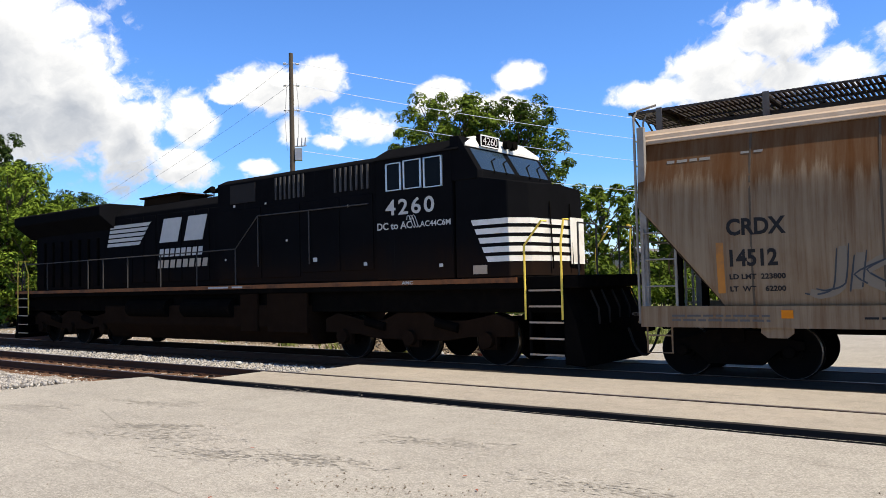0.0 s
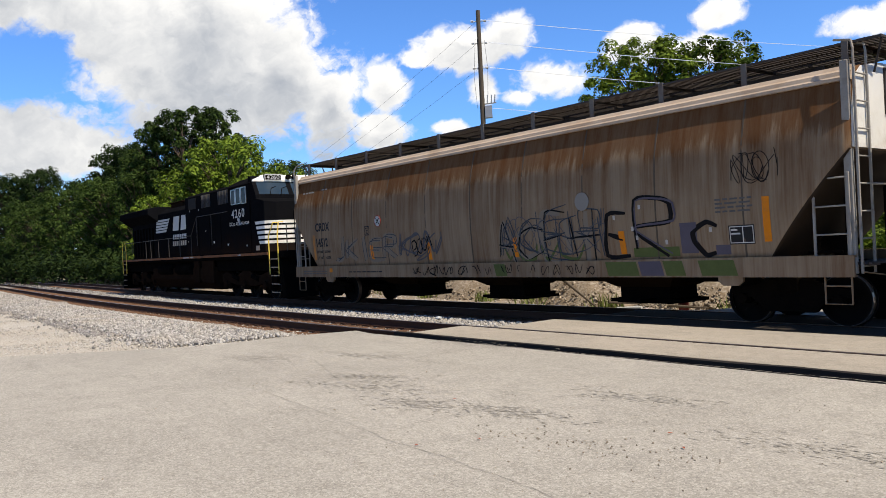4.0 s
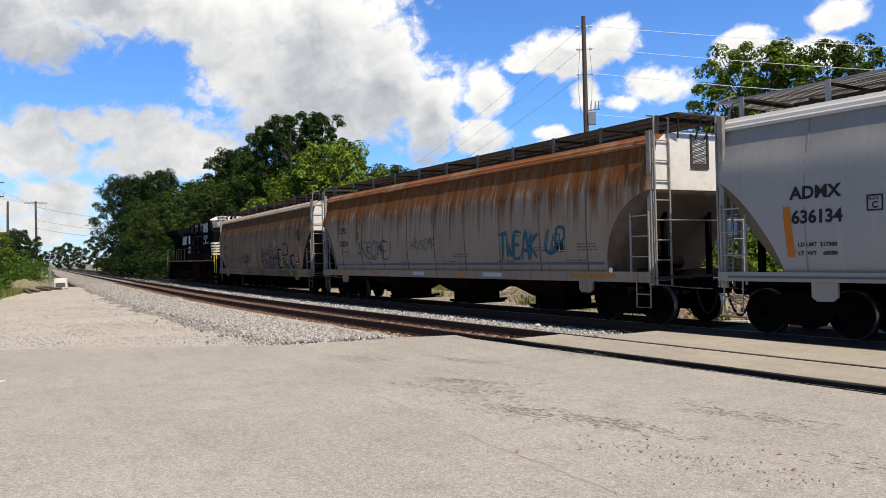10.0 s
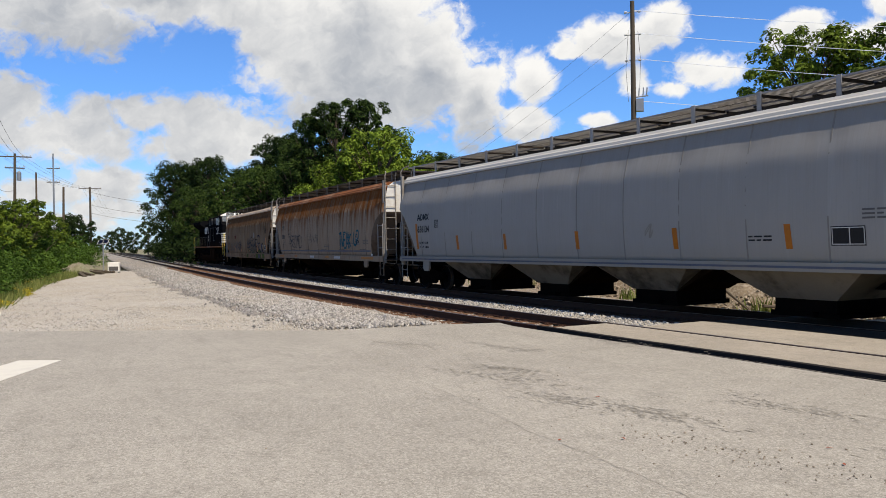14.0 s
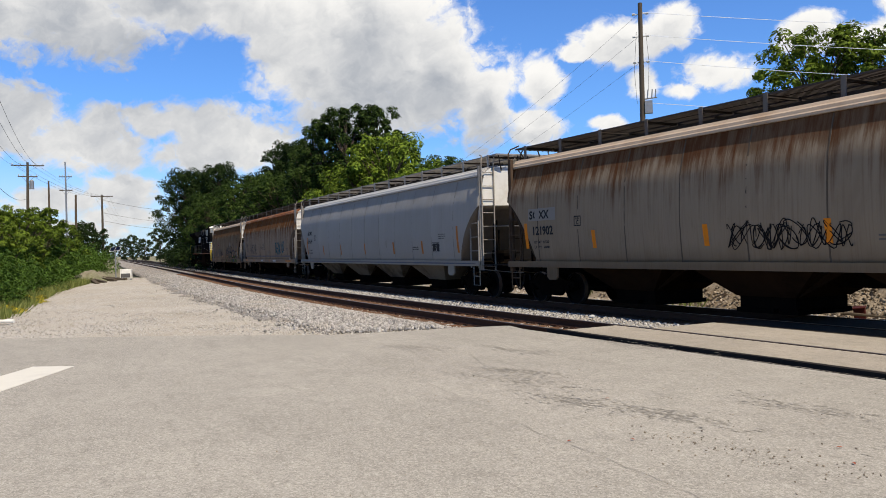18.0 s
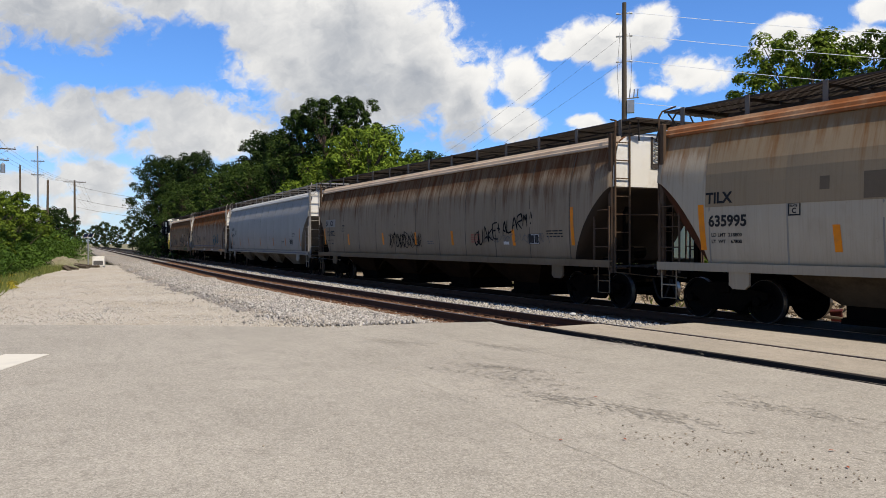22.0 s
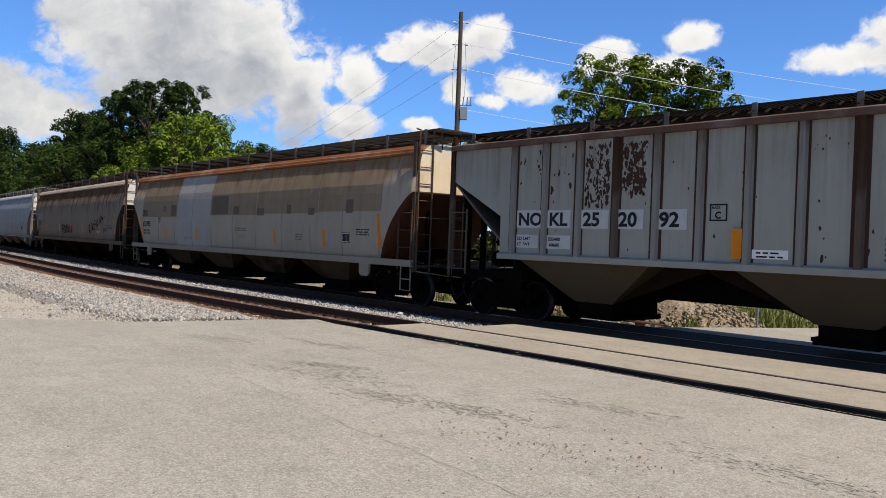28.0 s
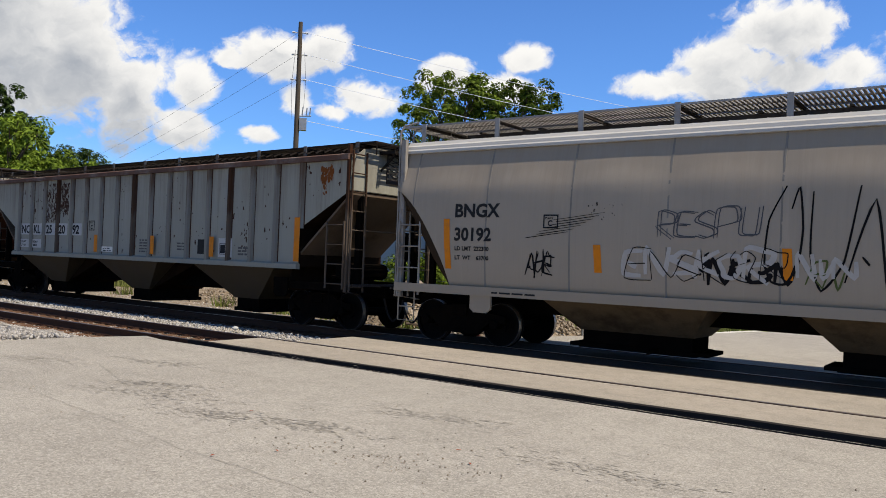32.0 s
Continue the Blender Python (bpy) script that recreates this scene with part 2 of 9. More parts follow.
def pebble_material(name, dark, light, size):
    """Loose crushed stone: each cell a stone of its own tone."""
    m, g, b = material(name)
    v = g.n("ShaderNodeTexCoord").outputs["Object"]
    cell = g.n("ShaderNodeTexVoronoi")
    g.put(cell.inputs["Vector"], v)
    cell.inputs["Scale"].default_value = 1.0 / size
    tone = g.split(cell.outputs["Color"])[0]
    c = g.mix(tone, dark, light)
    # gaps between the stones darkened in the colour to stand for their shade
    c = g.mix(g.step(cell.outputs["Distance"], 0.35, 0.7, 0.0, 0.75), c, tuple(x * 0.7 for x in dark))
    c = g.mix(g.step(g.noise(v, 0.35, 5.0), 0.42, 0.7, 0.0, 0.5), c, tuple(x * y for x, y in zip(light, (0.78, 0.68, 0.54))))
    g.put(b.inputs["Base Color"], c)
    b.inputs["Roughness"].default_value, b.inputs["Specular IOR Level"].default_value = 0.9, 0.2
    bump(g, b, g.math("SUBTRACT", 1.0, cell.outputs["Distance"]), 0.9, 0.03)
    return m


def stone_material(name, dark, light):
    m, g, b = material(name)
    rnd = g.n("ShaderNodeNewGeometry").outputs["Random Per Island"]
    v = g.n("ShaderNodeTexCoord").outputs["Object"]
    c = g.mix(rnd, dark, light)
    c = g.mix(g.step(g.noise(v, 0.5, 4.0), 0.45, 0.7, 0.0, 0.45), c, tuple(x * y for x, y in zip(light, (0.82, 0.76, 0.66))))
    g.put(b.inputs["Base Color"], c)
    b.inputs["Roughness"].default_value = 0.9
    bump(g, b, g.noise(v, 60, 3.0), 0.5, 0.01)
    return m


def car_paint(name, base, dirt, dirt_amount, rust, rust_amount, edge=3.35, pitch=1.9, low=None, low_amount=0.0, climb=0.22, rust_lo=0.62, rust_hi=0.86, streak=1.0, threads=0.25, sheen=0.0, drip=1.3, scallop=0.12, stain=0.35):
    """Weathered hopper paint in the car's own space: the eave's scalloped shade coloured in near the top of the side,
    rust runs from the roof, road dirt low down.
    """
    m, g, b = material(name)
    v = g.n("ShaderNodeTexCoord").outputs["Object"]
    x, y, z = g.split(v)
    runs = g.noise(g.stretch(v, 3.2, 1.0, 0.16), 1.6, 6.0, 0.7)
    fine_runs = g.noise(g.stretch(v, 14.0, 1.0, 0.35), 1.3, 4.0, 0.7)
    cloudy = g.noise(v, 0.55, 5.0, 0.6)
    grain = g.noise(v, 22.0, 5.0, 0.7)
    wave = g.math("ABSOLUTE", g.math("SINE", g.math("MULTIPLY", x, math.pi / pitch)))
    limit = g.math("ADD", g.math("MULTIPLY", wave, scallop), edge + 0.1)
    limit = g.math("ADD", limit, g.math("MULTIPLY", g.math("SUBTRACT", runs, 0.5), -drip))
    c = g.mix(g.step(cloudy, 0.3, 0.75, 0.0, 0.3), base, tuple(k * 0.8 for k in base))
    # each plate between two seams has weathered a little differently
    plate = g.n("ShaderNodeTexWhiteNoise")
    plate.noise_dimensions = "1D"
    g.put(plate.inputs["W"], g.math("FLOOR", g.math("DIVIDE", x, pitch)))
    c = g.mix(g.math("MULTIPLY", plate.outputs["Value"], 0.28), c, tuple(k * 0.72 for k in base))
    wash = g.noise(g.stretch(v, 0.9, 1.0, 0.55), 0.8, 7.0, 0.68, 0.6)
    c = g.mix(g.step(wash, 0.50, 0.66, 0.0, stain), c, tuple(0.5 * (k + q) for k, q in zip(base, dirt)))
    pale = g.noise(g.stretch(v, 5.0, 1.0, 0.22), 1.1, 5.0, 0.7)
    c = g.mix(g.step(pale, 0.56, 0.74, 0.0, 0.30), c, tuple(min(1.0, k * 1.28) for k in base))
    # shade below the eave, coloured in with the dirt tone along a scalloped edge
    eave_shade = g.math("MULTIPLY", g.step(g.math("SUBTRACT", z, limit), -0.05, 0.22), dirt_amount)
    c = g.mix(eave_shade, c, dirt)
    c = g.mix(g.math("MULTIPLY", g.step(fine_runs, 0.45, 0.75), 0.45 * dirt_amount), c, dirt)
    reach = g.step(z, 1.6, 4.3)
    r = g.math("MULTIPLY", g.step(g.math("ADD", g.math("MULTIPLY", runs, 0.6 * streak), g.math("ADD", g.math("MULTIPLY", fine_runs, threads * streak), g.math("ADD", g.math("MULTIPLY", cloudy, 0.22), g.math("MULTIPLY", reach, climb)))), rust_lo, rust_hi), rust_amount)
    c = g.mix(r, c, rust)
    if low:
        c = g.mix(g.math("MULTIPLY", g.step(g.math("ADD", z, g.math("MULTIPLY", cloudy, 0.8)), 2.2, 1.4), low_amount), c, low)
    c = g.mix(g.step(grain, 0.62, 0.75, 0.0, 0.35), c, tuple(k * 0.6 for k in dirt))
    g.put(b.inputs["Base Color"], c)
    g.put(b.inputs["Roughness"], g.math("ADD", g.math("MULTIPLY", cloudy, 0.25), g.math("ADD", g.math("MULTIPLY", r, 0.3), 0.36)))
    b.inputs["Specular IOR Level"].default_value = sheen
    bump(g, b, g.math("ADD", grain, g.math("MULTIPLY", cloudy, 2.0)), 0.12, 0.01)
    return m


ASPHALT = ground_material("worn_concrete", (0.292, 0.272, 0.236), (0.340, 0.318, 0.276), (0.125, 0.116, 0.098), (0.53, 0.50, 0.44), 0.35, 38.0, 0.03, 0.80)
CONCRETE = ground_material("crossing_concrete", (0.29, 0.26, 0.215), (0.35, 0.31, 0.255), (0.18, 0.155, 0.125), (0.44, 0.40, 0.34), 0.6)
LOT = ground_material("gravel_lot", (0.405, 0.372, 0.322), (0.355, 0.315, 0.255), (0.20, 0.18, 0.15), (0.58, 0.545, 0.485), 0.25, 34.0, 0.5, 0.7)
EARTH = ground_material("dry_earth", (0.240, 0.208, 0.144), (0.128, 0.152, 0.056), (0.080, 0.080, 0.040), (0.360, 0.320, 0.240), 0.12, 9.0, 0.9)
GRASS_GROUND = ground_material("mown_grass", (0.144, 0.189, 0.054), (0.216, 0.234, 0.081), (0.063, 0.090, 0.027), (0.297, 0.315, 0.135), 0.2, 14.0, 0.8)
BALLAST_BED = pebble_material("ballast_bed", (0.17, 0.155, 0.14), (0.47, 0.44, 0.40), 0.055)
# far bed: the shade under the train is put into the stone colour
BALLAST_SHADE = pebble_material("shade_dark_ballast_bed", (0.012, 0.010, 0.008), (0.050, 0.044, 0.038), 0.055)
STONE = stone_material("ballast_stone", (0.15, 0.14, 0.128), (0.46, 0.435, 0.40))
LOT_STONE = stone_material("lot_stone", (0.28, 0.258, 0.22), (0.54, 0.51, 0.455))
RUBBLE = stone_material("rubble_stone", (0.11, 0.085, 0.06), (0.36, 0.30, 0.23))
RAIL_SIDE = plain("rusty_rail", (0.070, 0.036, 0.024), 0.8, 0.3, 0.4, 3, 40)
RAIL_TOP = plain("worn_rail_head", (0.30, 0.24, 0.20), 0.4, 0.9, 0.3, 2, 40, 0.0)
TIE = plain("creosote_timber", (0.125, 0.070, 0.043), 0.9, 0.0, 0.45, 3, 50, 0.6)
# near black: the train's shadow on the crossing is put into this colour
PANEL_DARK = ground_material("shade_dark_panel", (0.030, 0.024, 0.018), (0.042, 0.034, 0.026), (0.015, 0.012, 0.01), (0.06, 0.05, 0.04), 0.6)
RUBBER = plain("black_rubber", (0.022, 0.020, 0.019), 0.85, 0.0, 0.5, 5, 60, 0.5, gloss=0.08)
WHITE_LINE = plain("worn_white_line", (0.58, 0.56, 0.50), 0.8, 0.0, 0.08, 3, 60, 0.2, (0.45, 0.43, 0.40), 0.35)
LEAF_DARK = leaves("dark_leaf", (0.005, 0.011, 0.004), (0.036, 0.062, 0.015))
LEAF_WOOD = leaves("woodland_leaf", (0.007, 0.017, 0.005), (0.066, 0.108, 0.022))
LEAF_MID = leaves("green_leaf", (0.0161, 0.0336, 0.0054), (0.156, 0.2185, 0.0252))
LEAF_LIGHT = leaves("yellow_green_leaf", (0.026, 0.052, 0.006), (0.205, 0.290, 0.036))
LEAF_SCRUB = leaves("scrub_leaf", (0.012, 0.032, 0.006), (0.105, 0.185, 0.030))
BLADE = leaves("grass_blade", (0.07, 0.10, 0.02), (0.26, 0.27, 0.09))
BARK = plain("bark", (0.10, 0.075, 0.055), 0.95, 0, 0.4, 4, 30, 0.8)
POLE_WOOD = plain("weathered_pole_wood", (0.090, 0.072, 0.054), 0.9, 0, 0.35, 2, 40, 0.5)
WIRE = plain("cable", (0.10, 0.10, 0.11), 0.5, 0.2, 0.1, 2, 20, 0)
# pale copy of the cable: the sun on these wires is in the colour
WIRE_LIGHT = plain("sunlit_pale_cable", (0.75, 0.77, 0.80), 0.45, 0.2, 0.1, 2, 20, 0)
GALV = plain("galvanised_steel", (0.300, 0.306, 0.312), 0.5, 0.6, 0.2, 5, 50)
INSULATOR = plain("porcelain", (0.55, 0.55, 0.53), 0.3)
def loco_paint(name):
    """Black paint gone dull, with soot, fine vertical runs and brown dust thrown up on the lower panels."""
    m, g, b = material(name)
    v = g.n("ShaderNodeTexCoord").outputs["Object"]
    x, y, z = g.split(v)
    cloudy = g.noise(v, 0.9, 6.0, 0.65)
    runs = g.noise(g.stretch(v, 9.0, 9.0, 0.35), 1.2, 5.0, 0.7)
    c = g.mix(cloudy, (0.0035, 0.0036, 0.0042), (0.0095, 0.0098, 0.0110))
    c = g.mix(g.step(runs, 0.58, 0.78, 0.0, 0.5), c, (0.020, 0.019, 0.018))
    dust = g.step(g.math("ADD", z, g.math("ADD", g.math("MULTIPLY", cloudy, 1.7), g.math("MULTIPLY", runs, 0.5))), 3.9, 2.6, 0.0, 0.75)
    c = g.mix(dust, c, (0.024, 0.0135, 0.0085))
    g.put(b.inputs["Base Color"], c)
    g.put(b.inputs["Roughness"], g.math("ADD", 0.30, g.math("MULTIPLY", dust, 0.5)))
    b.inputs["Specular IOR Level"].default_value = 0.0
    bump(g, b, cloudy, 0.10, 0.02)
    return m


BLACK = loco_paint("black_loco_paint")
BLACK_GRIME = plain("greasy_black_steel", (0.005, 0.0045, 0.004), 0.8, 0.0, 0.45, 4, 40, 0.3, (0.012, 0.009, 0.007), 0.5, gloss=0.0)
LOCO_FRAME = plain("rusty_dark_frame", (0.019, 0.011, 0.007), 0.85, 0.0, 0.5, 3, 40, 0.3, gloss=0.0)
SILL_RUST = plain("rust_worn_sill", (0.24, 0.095, 0.04), 0.75, 0.1, 0.4, 3, 30, 0.3, (0.04, 0.03, 0.025), 0.7)
WHITE = plain("aged_white_paint", (0.74, 0.72, 0.66), 0.55, 0, 0.08, 4, 50, 0.05, (0.45, 0.40, 0.32), 0.4)
YELLOW = plain("yellow_handrail", (0.80, 0.58, 0.10), 0.5, 0, 0.12, 5, 50, 0.05)
ORANGE = plain("orange_reflector", (0.62, 0.19, 0.012), 0.4, 0, 0.15, 8, 60, 0.05, (0.30, 0.12, 0.04), 0.4)
STENCIL = plain("black_stencil", (0.022, 0.021, 0.021), 0.6, 0, 0.3, 6, 50, 0)
STENCIL_GREY = plain("faded_stencil", (0.10, 0.095, 0.09), 0.65, 0, 0.35, 6, 50, 0)
LETTER_WHITE = plain("white_lettering", (0.50, 0.49, 0.46), 0.55, 0, 0.15, 6, 50, 0)
PATCH_WHITE = plain("white_patch", (0.45, 0.45, 0.43), 0.6, 0, 0.1, 6, 50, 0, (0.30, 0.28, 0.25), 0.4)
RED = plain("red_paint", (0.26, 0.055, 0.04), 0.5, 0, 0.2, 6, 50, 0)
BOX_RED = plain("dark_red_box", (0.060, 0.014, 0.011), 0.7, 0, 0.3, 5, 40, 0.2)
ORANGE_STAIN = plain("orange_rust_stain", (0.17, 0.058, 0.020), 0.85, 0, 0.4, 9, 50, 0.2, gloss=0.0)
SPRAY_BLACK = plain("black_spray", (0.014, 0.013, 0.013), 0.6, 0, 0.3, 6, 50, 0, gloss=0.0)
SPRAY_BLUE = plain("blue_spray", (0.036, 0.105, 0.130), 0.6, 0, 0.3, 6, 50, 0, gloss=0.0)
SPRAY_GREY = plain("grey_spray", (0.09, 0.09, 0.095), 0.6, 0, 0.3, 6, 50, 0, gloss=0.0)
SPRAY_GREEN = plain("olive_spray", (0.09, 0.11, 0.04), 0.6, 0, 0.3, 6, 50, 0, gloss=0.0)
SPRAY_VIOLET = plain("violet_grey_spray", (0.095, 0.085, 0.105), 0.6, 0, 0.25, 4, 50, 0, gloss=0.0)
SPRAY_PALE = plain("pale_spray", (0.40, 0.375, 0.34), 0.6, 0, 0.2, 6, 50, 0, gloss=0.0)
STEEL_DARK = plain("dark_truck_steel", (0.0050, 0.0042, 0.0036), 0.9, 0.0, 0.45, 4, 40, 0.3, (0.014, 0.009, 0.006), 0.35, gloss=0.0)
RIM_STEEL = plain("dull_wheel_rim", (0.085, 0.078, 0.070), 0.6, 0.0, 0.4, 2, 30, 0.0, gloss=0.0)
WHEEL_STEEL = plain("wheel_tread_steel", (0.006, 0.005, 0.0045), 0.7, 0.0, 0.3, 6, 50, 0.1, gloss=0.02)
GRATE = plain("running_board_steel", (0.060, 0.052, 0.048), 0.7, 0.1, 0.3, 3, 40, 0.1, (0.045, 0.027, 0.018), 0.5, gloss=0.08)
GRATE_BLACK = plain("sooty_running_board", (0.022, 0.019, 0.017), 0.8, 0.0, 0.3, 3, 40, 0.1, (0.04, 0.024, 0.016), 0.4, gloss=0.0)
GRATE_PALE = plain("galvanised_running_board", (0.30, 0.29, 0.28), 0.6, 0.1, 0.25, 3, 40, 0.1, (0.16, 0.12, 0.09), 0.5, gloss=0.12)
# grimy and tan sheets: real dirt, with the overhang's shade darkened into the colour
SLOPE_DIRT_SHADE = plain("grimy_shaded_slope_sheet", (0.034, 0.023, 0.015), 0.8, 0, 0.4, 1.2, 30, 0.2, (0.030, 0.020, 0.014), 0.6, gloss=0.05)
SLOPE_TAN = plain("dusty_tan_shaded_slope_sheet", (0.135, 0.105, 0.075), 0.8, 0, 0.3, 1.2, 30, 0.2, (0.09, 0.065, 0.045), 0.7, gloss=0.05)
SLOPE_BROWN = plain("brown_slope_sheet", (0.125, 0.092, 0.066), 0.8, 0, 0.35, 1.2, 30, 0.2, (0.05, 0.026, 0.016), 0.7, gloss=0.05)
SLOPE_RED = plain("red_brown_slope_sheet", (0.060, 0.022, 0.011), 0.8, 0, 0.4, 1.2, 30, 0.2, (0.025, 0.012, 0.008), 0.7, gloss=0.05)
SEAM_DIRT = plain("dirt_in_plate_seam", (0.09, 0.07, 0.052), 0.8, 0, 0.4, 2.0, 30, 0.1, gloss=0.05)
# blue base: part of the sky's reflection is put into the glass colour
GLASS = plain("cab_glass", (0.020, 0.036, 0.052), 0.12, 0.0, 0.05, 2, 10, 0, gloss=0.6)
DARK_GLASS = plain("dark_side_glass", (0.006, 0.007, 0.008), 0.15, 0.0, 0.05, 2, 10, 0, gloss=0.05)
POST_GREY = plain("dull_post_steel", (0.13, 0.12, 0.11), 0.7, 0.0, 0.3, 3, 40, 0.1, (0.10, 0.05, 0.03), 0.5, gloss=0.05)
ALU = plain("aluminium_window_frame", (0.55, 0.55, 0.54), 0.4, 0.7, 0.15, 6, 40, 0.05)
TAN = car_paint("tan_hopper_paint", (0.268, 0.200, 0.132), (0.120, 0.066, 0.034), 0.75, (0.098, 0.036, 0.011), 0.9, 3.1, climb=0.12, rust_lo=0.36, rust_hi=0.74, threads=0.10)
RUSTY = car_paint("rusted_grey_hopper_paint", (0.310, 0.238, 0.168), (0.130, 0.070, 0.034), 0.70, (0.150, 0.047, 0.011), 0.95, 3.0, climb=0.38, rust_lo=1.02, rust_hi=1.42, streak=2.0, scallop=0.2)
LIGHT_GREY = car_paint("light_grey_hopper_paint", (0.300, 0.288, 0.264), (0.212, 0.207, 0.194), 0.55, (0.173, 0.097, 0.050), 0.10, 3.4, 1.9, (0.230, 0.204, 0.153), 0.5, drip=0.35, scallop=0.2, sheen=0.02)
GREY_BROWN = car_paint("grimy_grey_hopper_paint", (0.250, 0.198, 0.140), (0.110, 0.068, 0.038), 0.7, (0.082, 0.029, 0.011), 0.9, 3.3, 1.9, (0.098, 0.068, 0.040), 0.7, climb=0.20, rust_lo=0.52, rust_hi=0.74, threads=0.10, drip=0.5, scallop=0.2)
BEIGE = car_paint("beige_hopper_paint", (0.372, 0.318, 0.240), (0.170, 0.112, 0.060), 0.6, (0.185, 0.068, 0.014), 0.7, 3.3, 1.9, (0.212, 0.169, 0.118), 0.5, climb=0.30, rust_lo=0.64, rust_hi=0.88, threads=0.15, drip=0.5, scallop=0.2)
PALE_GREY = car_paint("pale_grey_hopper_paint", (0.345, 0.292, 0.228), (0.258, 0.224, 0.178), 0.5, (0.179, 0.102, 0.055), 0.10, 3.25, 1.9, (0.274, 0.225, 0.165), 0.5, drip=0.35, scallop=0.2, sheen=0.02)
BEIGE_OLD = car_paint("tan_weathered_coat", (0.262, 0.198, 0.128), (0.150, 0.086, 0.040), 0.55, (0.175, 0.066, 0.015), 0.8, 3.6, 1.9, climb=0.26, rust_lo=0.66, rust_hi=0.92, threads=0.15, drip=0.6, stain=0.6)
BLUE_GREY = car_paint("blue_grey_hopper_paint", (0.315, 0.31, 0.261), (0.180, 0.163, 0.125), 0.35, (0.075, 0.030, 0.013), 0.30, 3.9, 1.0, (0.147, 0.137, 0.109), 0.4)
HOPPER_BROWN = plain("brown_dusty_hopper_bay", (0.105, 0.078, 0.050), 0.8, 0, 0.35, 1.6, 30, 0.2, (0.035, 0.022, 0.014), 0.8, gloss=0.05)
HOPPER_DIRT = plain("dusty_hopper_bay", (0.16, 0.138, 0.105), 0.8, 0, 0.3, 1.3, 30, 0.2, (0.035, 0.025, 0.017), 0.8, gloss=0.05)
# brown steel; on bays and ridges the underbody shade is in this colour
HOPPER_DARK = plain("rust_brown_shaded_bay", (0.018, 0.011, 0.007), 0.8, 0, 0.35, 2.0, 30, 0.2, (0.007, 0.005, 0.004), 0.7, gloss=0.0)
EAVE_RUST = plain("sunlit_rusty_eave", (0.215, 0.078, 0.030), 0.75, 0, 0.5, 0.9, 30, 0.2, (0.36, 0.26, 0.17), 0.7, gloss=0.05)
# tan and grey eaves: paler than the sides, sunlight put into the colour
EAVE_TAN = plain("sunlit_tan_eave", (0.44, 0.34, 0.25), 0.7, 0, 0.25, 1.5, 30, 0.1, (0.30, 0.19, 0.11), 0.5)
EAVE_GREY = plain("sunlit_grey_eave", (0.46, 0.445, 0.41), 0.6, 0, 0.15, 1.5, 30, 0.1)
END_WHITE = plain("pale_end_paint", (0.66, 0.65, 0.61), 0.55, 0, 0.12, 2, 40, 0.05, (0.40, 0.33, 0.25), 0.4)
END_CREAM = plain("cream_end_paint", (0.70, 0.60, 0.44), 0.55, 0, 0.15, 2, 40, 0.05, (0.42, 0.24, 0.12), 0.5)
SPRAY_BLUE_GREY = plain("slate_spray", (0.055, 0.062, 0.070), 0.6, 0, 0.3, 6, 50, 0, gloss=0.0)
TRIM_GREY = plain("dusty_grey_trim", (0.27, 0.25, 0.22), 0.6, 0, 0.25, 3, 40, 0.1, (0.12, 0.08, 0.055), 0.5, gloss=0.1)
# brown stains, and the shade below the sill put into the base colour
HOPPER_MID = plain("brown_stained_shaded_bay", (0.060, 0.044, 0.029), 0.8, 0, 0.4, 1.0, 30, 0.2, (0.012, 0.009, 0.006), 0.8, gloss=0.0)
SEAM_PALE = plain("faint_plate_seam", (0.20, 0.185, 0.162), 0.8, 0, 0.35, 2.0, 30, 0.1, gloss=0.0)
TRIM_RUST = plain("rusty_dark_trim", (0.085, 0.058, 0.040), 0.75, 0, 0.4, 3, 40, 0.1, (0.05, 0.022, 0.012), 0.5, gloss=0.02)
STRIPE_BLUE = plain("faded_blue_stripe", (0.09, 0.10, 0.13), 0.6, 0, 0.35, 2, 40, 0, (0.17, 0.14, 0.11), 0.6)
LOUVRE = plain("sooty_louvre_steel", (0.075, 0.072, 0.070), 0.7, 0, 0.35, 4, 40, 0.1, (0.02, 0.017, 0.015), 0.6, gloss=0.05)
LOCO_RAIL = plain("dull_black_handrail", (0.055, 0.051, 0.048), 0.6, 0, 0.3, 4, 40, 0, gloss=0.05)
ORANGE_RUST = plain("rust_orange_reflector", (0.38, 0.125, 0.018), 0.5, 0, 0.2, 8, 60, 0.05, (0.20, 0.08, 0.03), 0.4)
ORANGE_DULL = plain("dirty_orange_reflector", (0.42, 0.17, 0.04), 0.6, 0, 0.3, 5, 60, 0, (0.20, 0.12, 0.07), 0.6)
PATCH_GREY = plain("grey_patch", (0.22, 0.205, 0.18), 0.6, 0, 0.12, 6, 50, 0)
PANEL_PALE = plain("repainted_pale_grey", (0.325, 0.305, 0.268), 0.6, 0, 0.12, 1.2, 30, 0.05, (0.24, 0.215, 0.18), 0.5, gloss=0.0)
PATCH_BROWN = plain("grimy_brown_patch", (0.125, 0.094, 0.064), 0.7, 0, 0.3, 6, 50, 0)
FLAKE = plain("dark_flaked_rust", (0.055, 0.028, 0.018), 0.85, 0, 0.4, 12, 60, 0.2)
SPRAY_FILL = plain("faded_grey_spray", (0.200, 0.165, 0.125), 0.6, 0, 0.2, 3, 50, 0, gloss=0.0)

